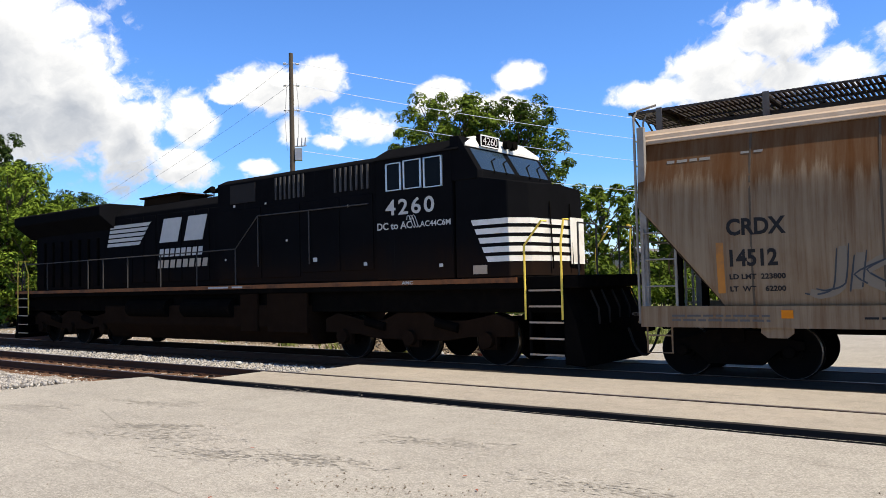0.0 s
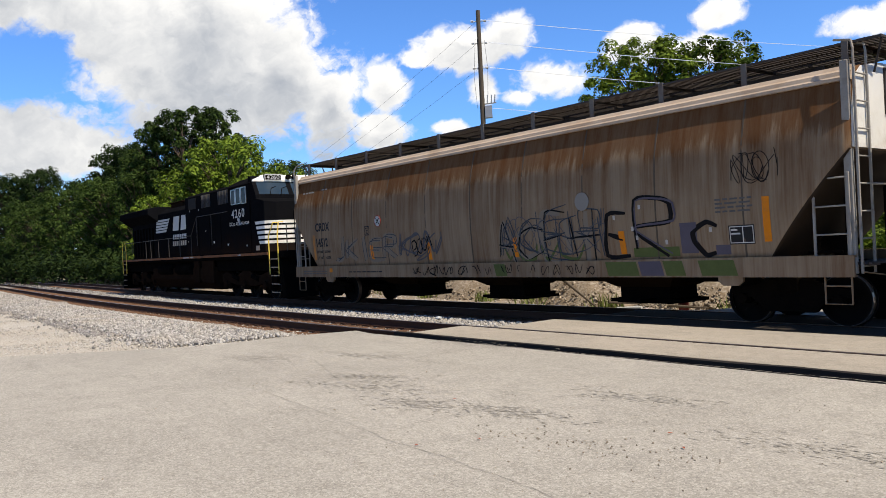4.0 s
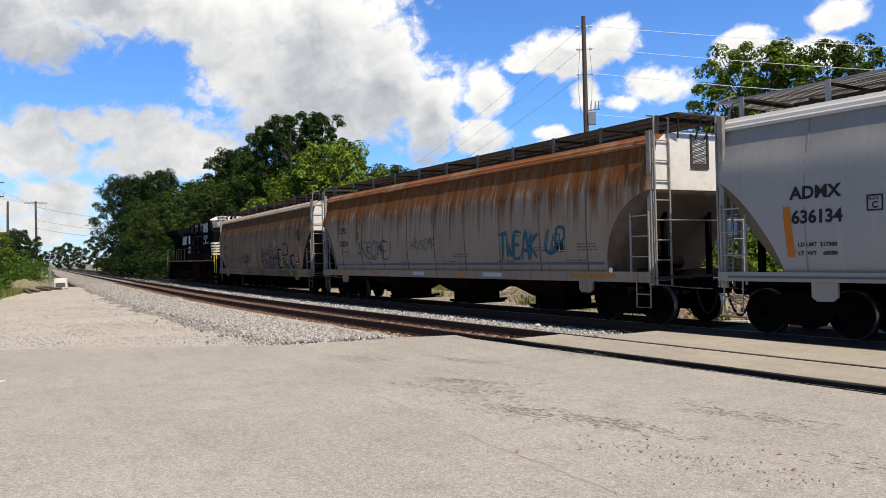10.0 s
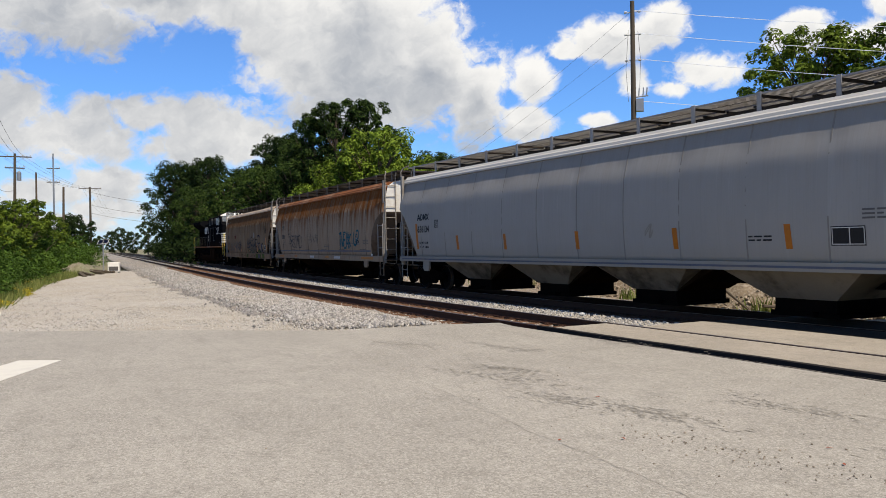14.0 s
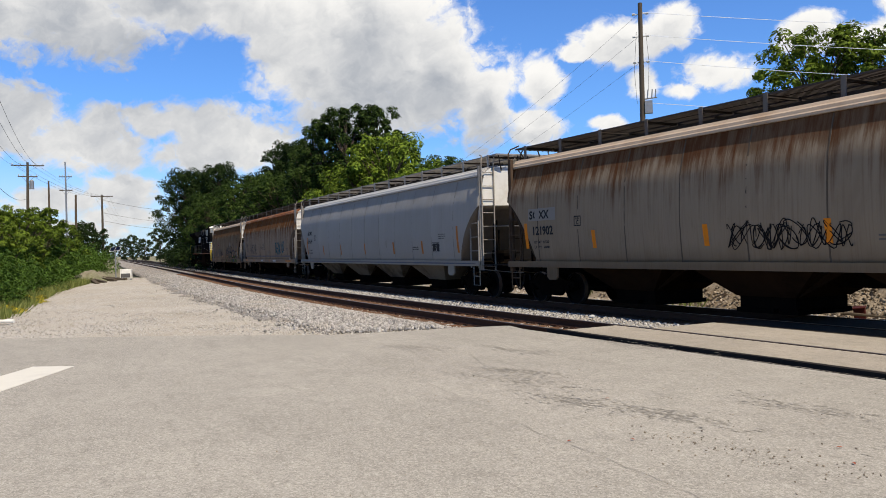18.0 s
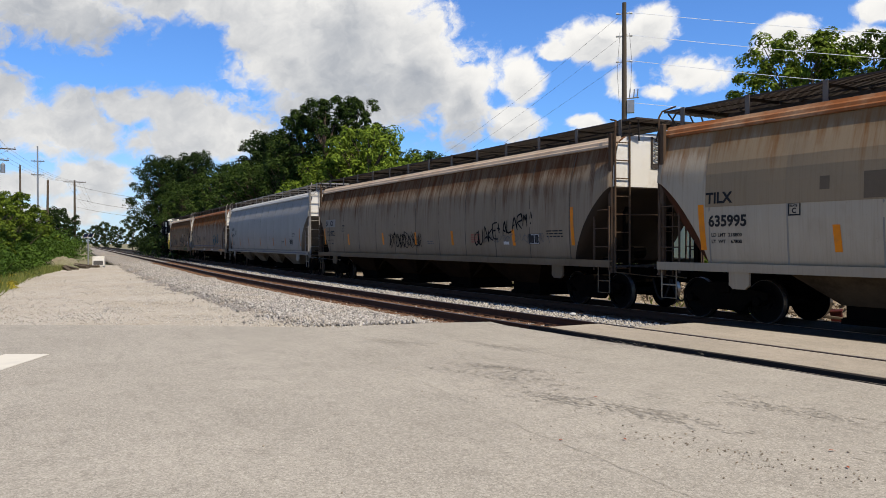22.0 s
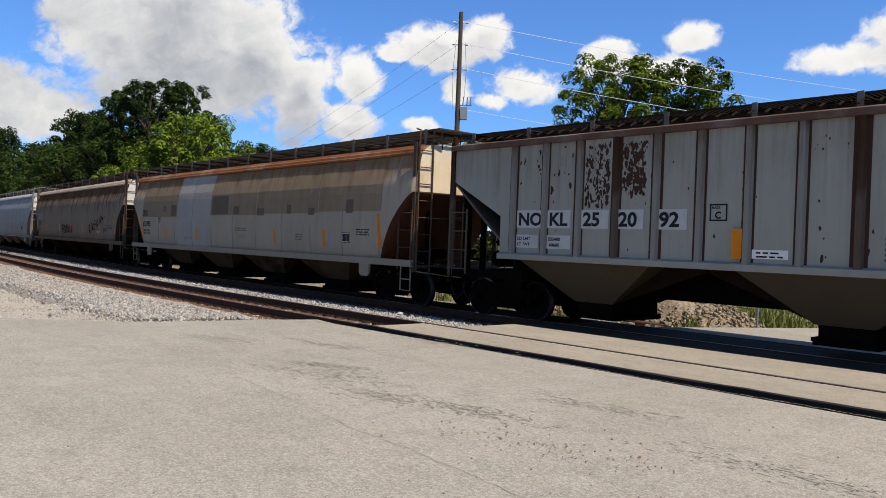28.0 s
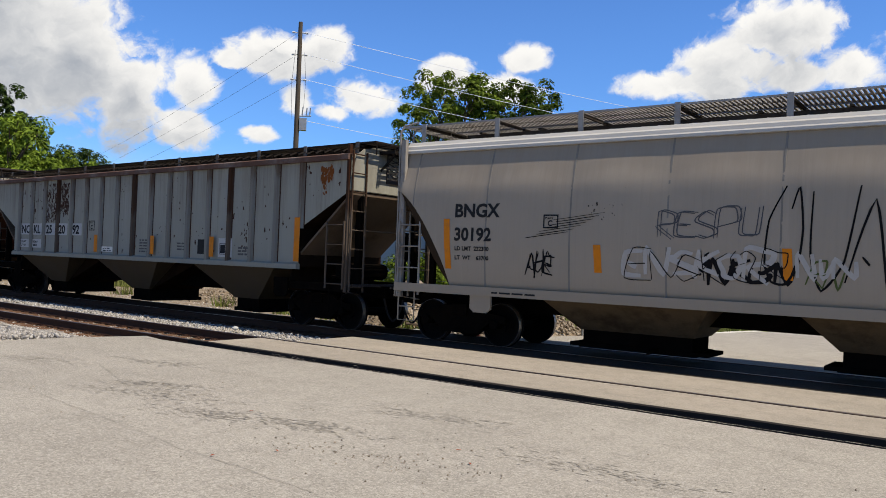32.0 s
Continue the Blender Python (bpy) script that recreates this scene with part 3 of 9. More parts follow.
# ---- mesh helpers ----
def box(bm, x0, x1, y0, y1, z0, z1):
    v = [bm.verts.new((x, y, z)) for z in (z0, z1) for y in (y0, y1) for x in (x0, x1)]
    for f in ((0, 2, 3, 1), (4, 5, 7, 6), (0, 1, 5, 4), (2, 6, 7, 3), (0, 4, 6, 2), (1, 3, 7, 5)):
        bm.faces.new([v[i] for i in f])


def rod(bm, a, b, r, n=6, r2=None):
    a, b = Vector(a), Vector(b)
    d = (b - a).normalized()
    u = d.orthogonal().normalized()
    v = d.cross(u)
    rings = []
    for p, rad in ((a, r), (b, r if r2 is None else r2)):
        rings.append([bm.verts.new(p + rad * (math.cos(2 * math.pi * i / n) * u + math.sin(2 * math.pi * i / n) * v)) for i in range(n)])
    for i in range(n):
        bm.faces.new((rings[0][i], rings[0][(i + 1) % n], rings[1][(i + 1) % n], rings[1][i]))
    bm.faces.new(rings[0][::-1])
    bm.faces.new(rings[1])


def tube(bm, points, r, n=6):
    """One connected bent tube."""
    pts = [Vector(p) for p in points]
    rings, u = [], None
    for i, p in enumerate(pts):
        d = (pts[min(i + 1, len(pts) - 1)] - pts[max(i - 1, 0)])
        d = d.normalized() if d.length > 1e-9 else Vector((0, 0, 1))
        if u is None:
            u = d.orthogonal().normalized()
        else:
            u = u - d * u.dot(d)
            u = u.normalized() if u.length > 1e-6 else d.orthogonal().normalized()
        v = d.cross(u)
        rings.append([bm.verts.new(p + r * (math.cos(2 * math.pi * k / n) * u + math.sin(2 * math.pi * k / n) * v)) for k in range(n)])
    for a, b in zip(rings, rings[1:]):
        for k in range(n):
            bm.faces.new((a[k], a[(k + 1) % n], b[(k + 1) % n], b[k]))
    bm.faces.new(rings[0][::-1])
    bm.faces.new(rings[-1])


def disc(bm, c, axis, r, width, n=20):
    axis = Vector(axis).normalized()
    rod(bm, Vector(c) - axis * width / 2, Vector(c) + axis * width / 2, r, n)


def prism(bm, outline, y0, y1):
    """An outline in x and z, from y0 to y1."""
    a = [bm.verts.new((x, y0, z)) for x, z in outline]
    b = [bm.verts.new((x, y1, z)) for x, z in outline]
    n = len(outline)
    bm.faces.new(a)
    bm.faces.new(b[::-1])
    for i in range(n):
        bm.faces.new((a[i], b[i], b[(i + 1) % n], a[(i + 1) % n]))


def cross_prism(bm, outline, x0, x1):
    """An outline in y and z, from x0 to x1."""
    a = [bm.verts.new((x0, y, z)) for y, z in outline]
    b = [bm.verts.new((x1, y, z)) for y, z in outline]
    n = len(outline)
    bm.faces.new(a[::-1])
    bm.faces.new(b)
    for i in range(n):
        bm.faces.new((a[i], a[(i + 1) % n], b[(i + 1) % n], b[i]))


def slab(bm, outline, z0, z1):
    """An outline in x and y, from z0 to z1."""
    a = [bm.verts.new((x, y, z0)) for x, y in outline]
    b = [bm.verts.new((x, y, z1)) for x, y in outline]
    n = len(outline)
    bm.faces.new(a[::-1])
    bm.faces.new(b)
    for i in range(n):
        bm.faces.new((a[i], a[(i + 1) % n], b[(i + 1) % n], b[i]))


def finish(name, bm, mat, smooth=False, bevel=0.0):
    if bevel:
        bmesh.ops.bevel(bm, geom=list(bm.edges), offset=bevel, segments=1, affect="EDGES", clamp_overlap=True)
    bmesh.ops.recalc_face_normals(bm, faces=bm.faces)
    me = bpy.data.meshes.new(name)
    bm.to_mesh(me)
    bm.free()
    me.materials.append(mat)
    if smooth:
        me.polygons.foreach_set("use_smooth", [True] * len(me.polygons))
    return me


def part(name, bm, mat, parent, label="", smooth=False, bevel=0.0):
    ob = new(name, finish(name, bm, mat, smooth, bevel))
    ob.parent = parent
    if label:
        ob["label"] = label
    return ob


def thing(name, label, category, m=None, group="", kind=""):
    ob = new(name)
    ob.empty_display_size = 0.3
    if m is not None:
        ob.matrix_basis = m
    return tagged(ob, label, category, group, kind)


def solo(name, bm, mat, label, category, group="", kind="", smooth=False, m=None, bevel=0.0):
    ob = new(name, finish(name, bm, mat, smooth, bevel))
    if m is not None:
        ob.matrix_basis = m
    return tagged(ob, label, category, group, kind)


def polymesh(name, verts, faces_per, mat):
    """A mesh from an array of vertices whose faces all have the same number of corners, in order."""
    verts = np.asarray(verts, dtype=np.float32).reshape(-1, 3)
    count = len(verts) // faces_per
    me = bpy.data.meshes.new(name)
    me.vertices.add(len(verts))
    me.vertices.foreach_set("co", verts.ravel())
    me.loops.add(len(verts))
    me.loops.foreach_set("vertex_index", np.arange(len(verts), dtype=np.int32))
    me.polygons.add(count)
    me.polygons.foreach_set("loop_start", np.arange(0, len(verts), faces_per, dtype=np.int32))
    me.update(calc_edges=True)
    me.materials.append(mat)
    return me


# ---- the line of the tracks ----
BEND_X, LINE_Y, CURVE, RAIL_Z = -49.2, 12.52, 0.0022, 0.01
NEAR_TRACK = -4.50


def track(s, off=0.0, z=0.0):
    """A point s metres along the far track, off metres to its far side; straight to the west, a long curve to the east."""
    u = s - BEND_X
    a = CURVE * u if u > 0 else 0.0
    x = math.sin(a) / CURVE if u > 0 else u
    y = (1 - math.cos(a)) / CURVE if u > 0 else 0.0
    return Vector((BEND_X + x - off * math.sin(a), LINE_Y + y + off * math.cos(a), z))


def heading(s):
    return CURVE * max(0.0, s - BEND_X)


def sweep(bm, outline, s0, s1, step):
    """Sweeps an outline of (offset, height) along the line of the tracks."""
    n = max(1, round((s1 - s0) / step))
    rings = []
    for i in range(n + 1):
        s = s0 + (s1 - s0) * i / n
        rings.append([bm.verts.new(track(s, o, z)) for o, z in outline])
    k = len(outline)
    for a, b in zip(rings, rings[1:]):
        for j in range(k):
            bm.faces.new((a[j], a[(j + 1) % k], b[(j + 1) % k], b[j]))
    bm.faces.new(rings[0])
    bm.faces.new(rings[-1][::-1])


# ---- ground ----
bm = bmesh.new()
bmesh.ops.create_grid(bm, x_segments=120, y_segments=120, size=1.0)
for v in bm.verts:
    x, y = v.co.x, v.co.y
    v.co.x = math.copysign(abs(x) ** 3, x) * 2200 - 20
    v.co.y = math.copysign(abs(y) ** 3, y) * 2200 + 14
    n = noise.noise(Vector((v.co.x * 0.05, v.co.y * 0.05, 0)))
    far = max(abs(v.co.x + 20), abs(v.co.y - 14))
    v.co.z = -0.42 + (0.06 * n if far < 300 else 0)
solo("ground", bm, EARTH, "dry earth and scrub grass reaching the horizon", "ground", kind="structure", smooth=True)

# paved road that crosses the tracks, its edge against the gravel lot
ROAD_EDGE = [(-27.0, -14.0), (-22.0, -6.0), (-19.7, -1.9), (-17.9, 1.5), (-16.5, 3.6), (-15.7, 4.9), (-15.75, 6.9), (-15.4, 8.2)]
bm = bmesh.new()
slab(bm, ROAD_EDGE + [(-14.6, 8.12), (-2.0, 9.12), (8.0, 10.6), (30, 15.2), (30, -30), (-27, -30)], -0.4, 0.0)
solo("road", bm, ASPHALT, "pale worn asphalt road with cracks and sandy stains", "road", kind="structure")

# concrete between the near rails and between the two tracks at the crossing
S_CROSS0, S_CROSS1 = -15.6, 30.0
bm = bmesh.new()
sweep(bm, [(NEAR_TRACK - 0.685, -0.35), (NEAR_TRACK - 0.685, 0.0), (NEAR_TRACK + 0.69, 0.0), (NEAR_TRACK + 0.69, -0.35)], S_CROSS0 + 1.3, S_CROSS1, 2.0)
solo("crossing_panel_near", bm, CONCRETE, "worn tan concrete panel between the rails of a crossing", "crossing panel", kind="structure")
bm = bmesh.new()
sweep(bm, [(NEAR_TRACK + 0.80, -0.35), (NEAR_TRACK + 0.80, 0.0), (-1.90, 0.0), (-1.90, -0.35)], S_CROSS0 + 2.2, S_CROSS1, 2.0)
solo("crossing_panel_middle", bm, CONCRETE, "tan concrete strip between two tracks at a crossing", "crossing panel", kind="structure")
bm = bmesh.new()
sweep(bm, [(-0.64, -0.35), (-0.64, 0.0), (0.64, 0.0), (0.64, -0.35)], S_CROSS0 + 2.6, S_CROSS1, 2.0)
solo("crossing_panel_far", bm, PANEL_DARK, "crossing panel between the far rails, darkened with the train's shade", "crossing panel", kind="structure")
# strip added where only shadow lies, with that shade in its colour
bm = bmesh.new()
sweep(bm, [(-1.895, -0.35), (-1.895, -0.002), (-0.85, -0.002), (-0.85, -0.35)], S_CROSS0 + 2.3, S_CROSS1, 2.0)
solo("crossing_shade_strip", bm, PANEL_DARK, "strip beside the far rail, coloured as the train's shadow", "crossing panel", kind="structure")
bm = bmesh.new()
far_road = [track(s, 0.85) for s in (-11.6, -6, 0, 8, 18, 30)]
slab(bm, [(p.x, p.y) for p in far_road] + [(30, 60), (2, 60), (-5.5, 40), (-8.6, 24.5), (-10.4, 18.4)], -0.4, 0.0)
solo("road_beyond", bm, ASPHALT, "pale road going on past the tracks", "road", kind="structure")
# black rubber strip along the near rail
bm = bmesh.new()
sweep(bm, [(NEAR_TRACK - 0.89, -0.2), (NEAR_TRACK - 0.89, 0.012), (NEAR_TRACK - 0.80, 0.016), (NEAR_TRACK - 0.80, -0.2)], S_CROSS0 + 1.0, S_CROSS1, 0.7)
for v in bm.verts:
    if v.co.z > 0:
        v.co.z += 0.018 * noise.noise(v.co * 1.7) + 0.006
        v.co.y += 0.03 * noise.noise(v.co * 2.3)
solo("rubber_seal", bm, RUBBER, "cracked black rubber seal beside a rail", "seal", kind="structure")
bm = bmesh.new()
slab(bm, [(-13.95, -0.42), (-14.27, -1.04), (-9.4, -3.1), (-9.1, -2.3)], 0.0, 0.006)
solo("road_line", bm, WHITE_LINE, "worn white painted bar on the road", "road marking", kind="structure")

# gravel lot west of the road
bm = bmesh.new()
lot = ROAD_EDGE[:-1] + [(-18.5, 6.6), (-30, 5.4), (-45, 5.0), (-66, 5.0), (-72, 1.0), (-58, -1.6), (-45, -2.8), (-27, -3.0), (-24, -5), (-30, -14)]
bmesh.ops.triangulate(bm, faces=[bm.faces.new([bm.verts.new((x, y, -0.03)) for x, y in lot])])
bmesh.ops.subdivide_edges(bm, edges=bm.edges, cuts=5, use_grid_fill=True)
for v in bm.verts:
    if v.co.x < -20.5:
        v.co.z += 0.05 * noise.noise(v.co * 0.3) - 0.03
bm.normal_update()
solo("gravel_lot", bm, LOT, "pale crushed gravel lot beside the tracks", "gravel lot", kind="structure", smooth=True)
# loose stone shoulder between the near track and the lot
bm = bmesh.new()
sweep(bm, [(NEAR_TRACK - 5.0, -0.06), (NEAR_TRACK - 4.6, 0.0), (NEAR_TRACK - 3.4, 0.015), (NEAR_TRACK - 2.2, -0.06), (NEAR_TRACK - 1.5, -0.2), (NEAR_TRACK - 1.5, -0.3), (NEAR_TRACK - 5.0, -0.3)], -300, -17.2, 1.0)
for v in bm.verts:
    if v.co.z > -0.15:
        k = noise.noise(Vector((v.co.x * 0.6, v.co.y * 0.6, 2)))
        v.co.z += 0.03 * k
        v.co.y += 0.8 * k
solo("stone_shoulder", bm, BALLAST_BED, "pale crushed stone shoulder beside the near track", "ballast", kind="structure", smooth=True)
# the lot's bank beneath
bm = bmesh.new()
slab(bm, lot, -0.5, -0.16)
solo("lot_base", bm, LOT, "earth bank under the gravel lot", "ground", kind="structure")

# ballast beds
for off, s0, s1, tag in ((NEAR_TRACK, -420, S_CROSS0 + 1.0, "near"), (0.0, -420, S_CROSS0 + 2.6, "far"), (0.0, S_CROSS1, 90, "east")):
    bm = bmesh.new()
    sweep(bm, [(off - 3.2, -0.45), (off - 1.7, -0.24), (off + 1.7, -0.24), (off + 3.0, -0.45)], s0, s1, 3.0)
    solo("ballast_" + tag, bm, BALLAST_BED if tag == "near" else BALLAST_SHADE, "grey crushed stone track bed" if tag == "near" else "crushed stone track bed, darkened with the train's shade", "ballast", kind="structure")


def stones(name, mat, label, count, place, lo, hi, seed):
    """Many small broken stones, each a skewed tetrahedron-like lump."""
    rng = np.random.default_rng(seed)
    base = np.array([(1, 0, -.4), (-.5, .9, -.4), (-.5, -.9, -.4), (.5, .5, .5), (-.7, .1, .55), (.3, -.6, .5)])
    faces = np.array([(0, 1, 3), (1, 2, 4), (2, 0, 5), (3, 1, 4), (4, 2, 5), (5, 0, 3), (3, 4, 5), (0, 2, 1)])
    centres = np.array(place(rng, count))
    size = rng.uniform(lo, hi, (count, 1, 1)) * rng.uniform(0.6, 1.3, (count, 1, 3))
    q = rng.normal(size=(count, 4))
    q /= np.linalg.norm(q, axis=1, keepdims=True)
    a, b, c, d = q.T
    rot = np.stack([np.stack([1 - 2 * (c * c + d * d), 2 * (b * c - a * d), 2 * (b * d + a * c)], -1),
                    np.stack([2 * (b * c + a * d), 1 - 2 * (b * b + d * d), 2 * (c * d - a * b)], -1),
                    np.stack([2 * (b * d - a * c), 2 * (c * d + a * b), 1 - 2 * (b * b + c * c)], -1)], 1)
    v = np.einsum("nij,nkj->nki", rot, base[None] * size) + centres[:, None, :]
    me = bpy.data.meshes.new(name)
    idx = (faces[None] + 6 * np.arange(count)[:, None, None]).reshape(-1, 3).astype(np.int32)
    me.vertices.add(count * 6)
    me.vertices.foreach_set("co", v.astype(np.float32).ravel())
    me.loops.add(len(idx) * 3)
    me.loops.foreach_set("vertex_index", idx.ravel())
    me.polygons.add(len(idx))
    me.polygons.foreach_set("loop_start", np.arange(0, len(idx) * 3, 3, dtype=np.int32))
    me.update(calc_edges=True)
    me.materials.append(mat)
    return tagged(new(name, me), label, "gravel", kind="stuff")


def shoulder(rng, n):
    """Places on the ballast between the near track and the lot, thinning out to the south and west."""
    out_list = []
    while len(out_list) < n:
        s = S_CROSS0 + 0.6 - rng.exponential(13.0) if rng.random() < 0.7 else S_CROSS0 - rng.uniform(0, 60)
        o = NEAR_TRACK - 4.3 + 6.0 * rng.random() - rng.exponential(0.3) * (0.6 + 1.2 * max(0.0, noise.noise(Vector((s * 0.25, 0, 7)))))
        if s < -150:
            continue
        p = track(s, o)
        d = o - NEAR_TRACK
        edge = -15.9 - max(0.0, 7.0 - p.y) * 0.12
        if p.x > edge:
            continue
        z = -0.19 if abs(d) < 1.6 else -0.19 + (abs(d) - 1.6) * (0.05 if d < 0 else -0.1)
        z = 0.004 if d < -2.6 else (-0.19 + (abs(d) - 1.5) * 0.19 if d < -1.5 else -0.255)
        out_list.append((p.x, p.y, z + rng.uniform(-0.02, 0.03)))
    return out_list


def between(rng, n):
    out_list = []
    for _ in range(n):
        p = track(S_CROSS0 + 2.0 - rng.exponential(18.0), rng.uniform(NEAR_TRACK + 1.3, -1.62))
        out_list.append((p.x, p.y, -0.19 + rng.uniform(-0.02, 0.04)))
    return out_list


stones("ballast_stones", STONE, "pale grey broken ballast stones beside the track", 62000, shoulder, 0.024, 0.055, 3)
stones("ballast_stones_between", STONE, "pale grey ballast stones between two tracks", 14000, between, 0.024, 0.055, 4)


# ---- rails and ties ----
def rail_outline(off):
    return [(off - 0.07, -0.18), (off - 0.07, -0.16), (off - 0.012, -0.14), (off - 0.012, -0.045), (off - 0.037, -0.03), (off - 0.037, 0.005),
            (off + 0.037, 0.005), (off + 0.037, -0.03), (off + 0.012, -0.045), (off + 0.012, -0.14), (off + 0.07, -0.16), (off + 0.07, -0.18)]


for off, tag in ((NEAR_TRACK, "near"), (0.0, "far")):
    for side in (-0.755, 0.755):
        bm = bmesh.new()
        sweep(bm, rail_outline(off + side), -420, 90, 3.0)
        rail = solo("rail_" + tag, bm, RAIL_SIDE, "long rusty brown steel rail", "rail", group="rails", kind="structure")
        bm = bmesh.new()
        sweep(bm, [(off + side - 0.03, 0.004), (off + side - 0.024, 0.011), (off + side + 0.024, 0.011), (off + side + 0.03, 0.004)], -420, 90, 3.0)
        part("running_surface", bm, RAIL_TOP, rail, "worn bright strip on the rail head")
tie_bm = bmesh.new()
box(tie_bm, -0.115, 0.115, -1.3, 1.3, -0.16, 0.0)
tie_mesh = finish("tie", tie_bm, TIE, bevel=0.012)
plate_bm = bmesh.new()
for side in (-0.755, 0.755):
    box(plate_bm, -0.1, 0.1, side - 0.17, side + 0.17, 0.0, 0.014)
    for dx, dy in ((-0.06, -0.1), (0.06, 0.1), (-0.06, 0.1), (0.06, -0.1)):
        box(plate_bm, dx - 0.012, dx + 0.012, side + dy - 0.012, side + dy + 0.012, 0.014, 0.035)
plate_mesh = finish("tie_plate", plate_bm, RAIL_SIDE)
rng = random.Random(5)
for off, tag, s1 in ((NEAR_TRACK, "near", S_CROSS0 + 0.9), (0.0, "far", S_CROSS0 + 2.2)):
    bed = tagged(new("track_ties_" + tag), "dark creosoted timber ties under the rails", "railway ties", kind="structure")
    for i in range(130):
        s = s1 - i * 0.53
        m = Matrix.Translation(track(s, off + rng.uniform(-0.04, 0.04), -0.185)) @ pose(0, 0, 0, 0, 0, math.degrees(heading(s)) + rng.uniform(-0.8, 0.8))
        tie = new("tie", tie_mesh)
        tie.parent, tie.matrix_basis = bed, m
        if i < 60:
            plate = new("tie_plate", plate_mesh)
            plate.parent = tie

# ---- trees ----
def leaf_cloud(name, mat, centres, radii, per, leaf, seed, squash=0.8):
    """Leaves as small folded blades, gathered in clumps round the given centres."""
    rng = np.random.default_rng(seed)
    centres, radii = np.array(centres), np.array(radii)
    k = len(centres)
    n = k * per
    idx = np.repeat(np.arange(k), per)
    d = rng.normal(size=(n, 3))
    d /= np.linalg.norm(d, axis=1, keepdims=True)
    d[:, 2] = np.where(d[:, 2] < -0.55, -d[:, 2], d[:, 2])
    r = rng.random((n, 1)) ** 0.33
    p = centres[idx] + d * r * radii[idx][:, None] * np.array([1, 1, squash])
    up = d * 0.9 + np.array([0, 0, 0.45]) + rng.normal(size=(n, 3)) * 0.34
    u = np.cross(up, rng.normal(size=(n, 3)))
    u /= np.linalg.norm(u, axis=1, keepdims=True)
    v = np.cross(up, u)
    v /= np.linalg.norm(v, axis=1, keepdims=True)
    size = leaf * rng.uniform(0.6, 1.35, (n, 1))
    a, b = u * size, v * size * 0.42
    fold = np.cross(u, v) * size * 0.18
    quad = np.stack([p - a, p + b + fold, p + a, p - b + fold], axis=1)
    return polymesh(name, quad, 4, mat)


def limb(bm, a, b, r0, r1, bend, rnd, n=6, steps=4):
    a, b = Vector(a), Vector(b)
    last, rad = a, r0
    for i in range(1, steps + 1):
        f = i / steps
        p = a.lerp(b, f)
        if i < steps:
            p += Vector((rnd.uniform(-bend, bend), rnd.uniform(-bend, bend), 0))
        r = r0 + (r1 - r0) * f
        rod(bm, last, p, rad, n, r)
        last, rad = p, r
    return last


def tree_model(height, spread, trunk, clumps, per, leaf, mat, seed, low=0.25, gaps=0.0, label="", shape=1.0):
    """A tree: tapered trunk, limbs out to the clumps, and a crown of many small leaves."""
    rnd = random.Random(seed)
    root = thing("tree", label, "tree")
    bm = bmesh.new()
    top = limb(bm, (0, 0, -0.4), (rnd.uniform(-.3, .3), rnd.uniform(-.3, .3), height * 0.72), trunk, trunk * 0.25, 0.12 * spread * 0.3, rnd, 8, 6)
    centres, radii = [], []
    for i in range(clumps):
        h = low + (0.97 - low) * ((i + 0.5) / clumps) ** 0.9
        wide = spread * (math.sin(math.pi * min(1, (h - low * 0.75) / (1.06 - low * 0.75))) ** 0.6) * shape + 0.1
        a = i * 2.39996 + rnd.uniform(-0.5, 0.5)
        d = wide * (rnd.uniform(0.45, 1.0) if rnd.random() > 0.25 else rnd.uniform(0.0, 0.5))
        c = (d * math.cos(a), d * math.sin(a), height * h)
        centres.append(c)
        radii.append(spread * rnd.uniform(0.11, 0.24) * (1 - gaps))
        if i % 2 == 0:
            z0 = max(height * 0.12, c[2] - d * 0.9 - 0.5)
            limb(bm, (0, 0, min(z0, height * 0.66)), c, trunk * 0.32, 0.02, 0.15, rnd, 5, 3)
    part("trunk", bm, BARK, root, "grey-brown bark")
    me = leaf_cloud("crown", mat, centres, radii, per, leaf, seed)
    crown = new("crown", me)
    crown.parent = root
    return root


def bush_model(spread, height, clumps, per, leaf, mat, seed, label):
    rnd = random.Random(seed)
    root = thing("bush", label, "bush")
    bm = bmesh.new()
    centres, radii = [], []
    for i in range(clumps):
        a, d = i * 2.39996, spread * math.sqrt((i + 0.5) / clumps) * rnd.uniform(0.8, 1.1)
        h = height * rnd.uniform(0.15, 0.85) * (1 - 0.45 * (d / spread) ** 2)
        c = (d * math.cos(a), d * math.sin(a), h)
        centres.append(c)
        radii.append(rnd.uniform(0.22, 0.42) * min(spread, height))
        if i % 3 == 0:
            limb(bm, (c[0] * 0.2, c[1] * 0.2, -0.3), c, 0.05, 0.012, 0.1, rnd, 5, 3)
    part("stem", bm, BARK, root)
    crown = new("foliage", leaf_cloud("foliage", mat, centres, radii, per, leaf, seed))
    crown.parent = root
    return root


def ahead(az, dist, z=-0.4):
    a = radians(az)
    return Vector((-math.sin(a) * dist, math.cos(a) * dist, z))


def spread_copies(first, places, group):
    """The first place is taken by the model, the rest by copies: azimuth, distance, scale, turn."""
    first["group"] = group
    for i, (az, dist, k, turn) in enumerate(places):
        m = Matrix.Translation(ahead(az, dist)) @ pose(0, 0, 0, 0, 0, turn)
        if i == 0:
            first.matrix_basis = m @ Matrix.Scale(k, 4)
        else:
            c = copy_thing(first, m)
            c.scale = (k, k, k * (1 + 0.06 * ((i * 7) % 5 - 2)))


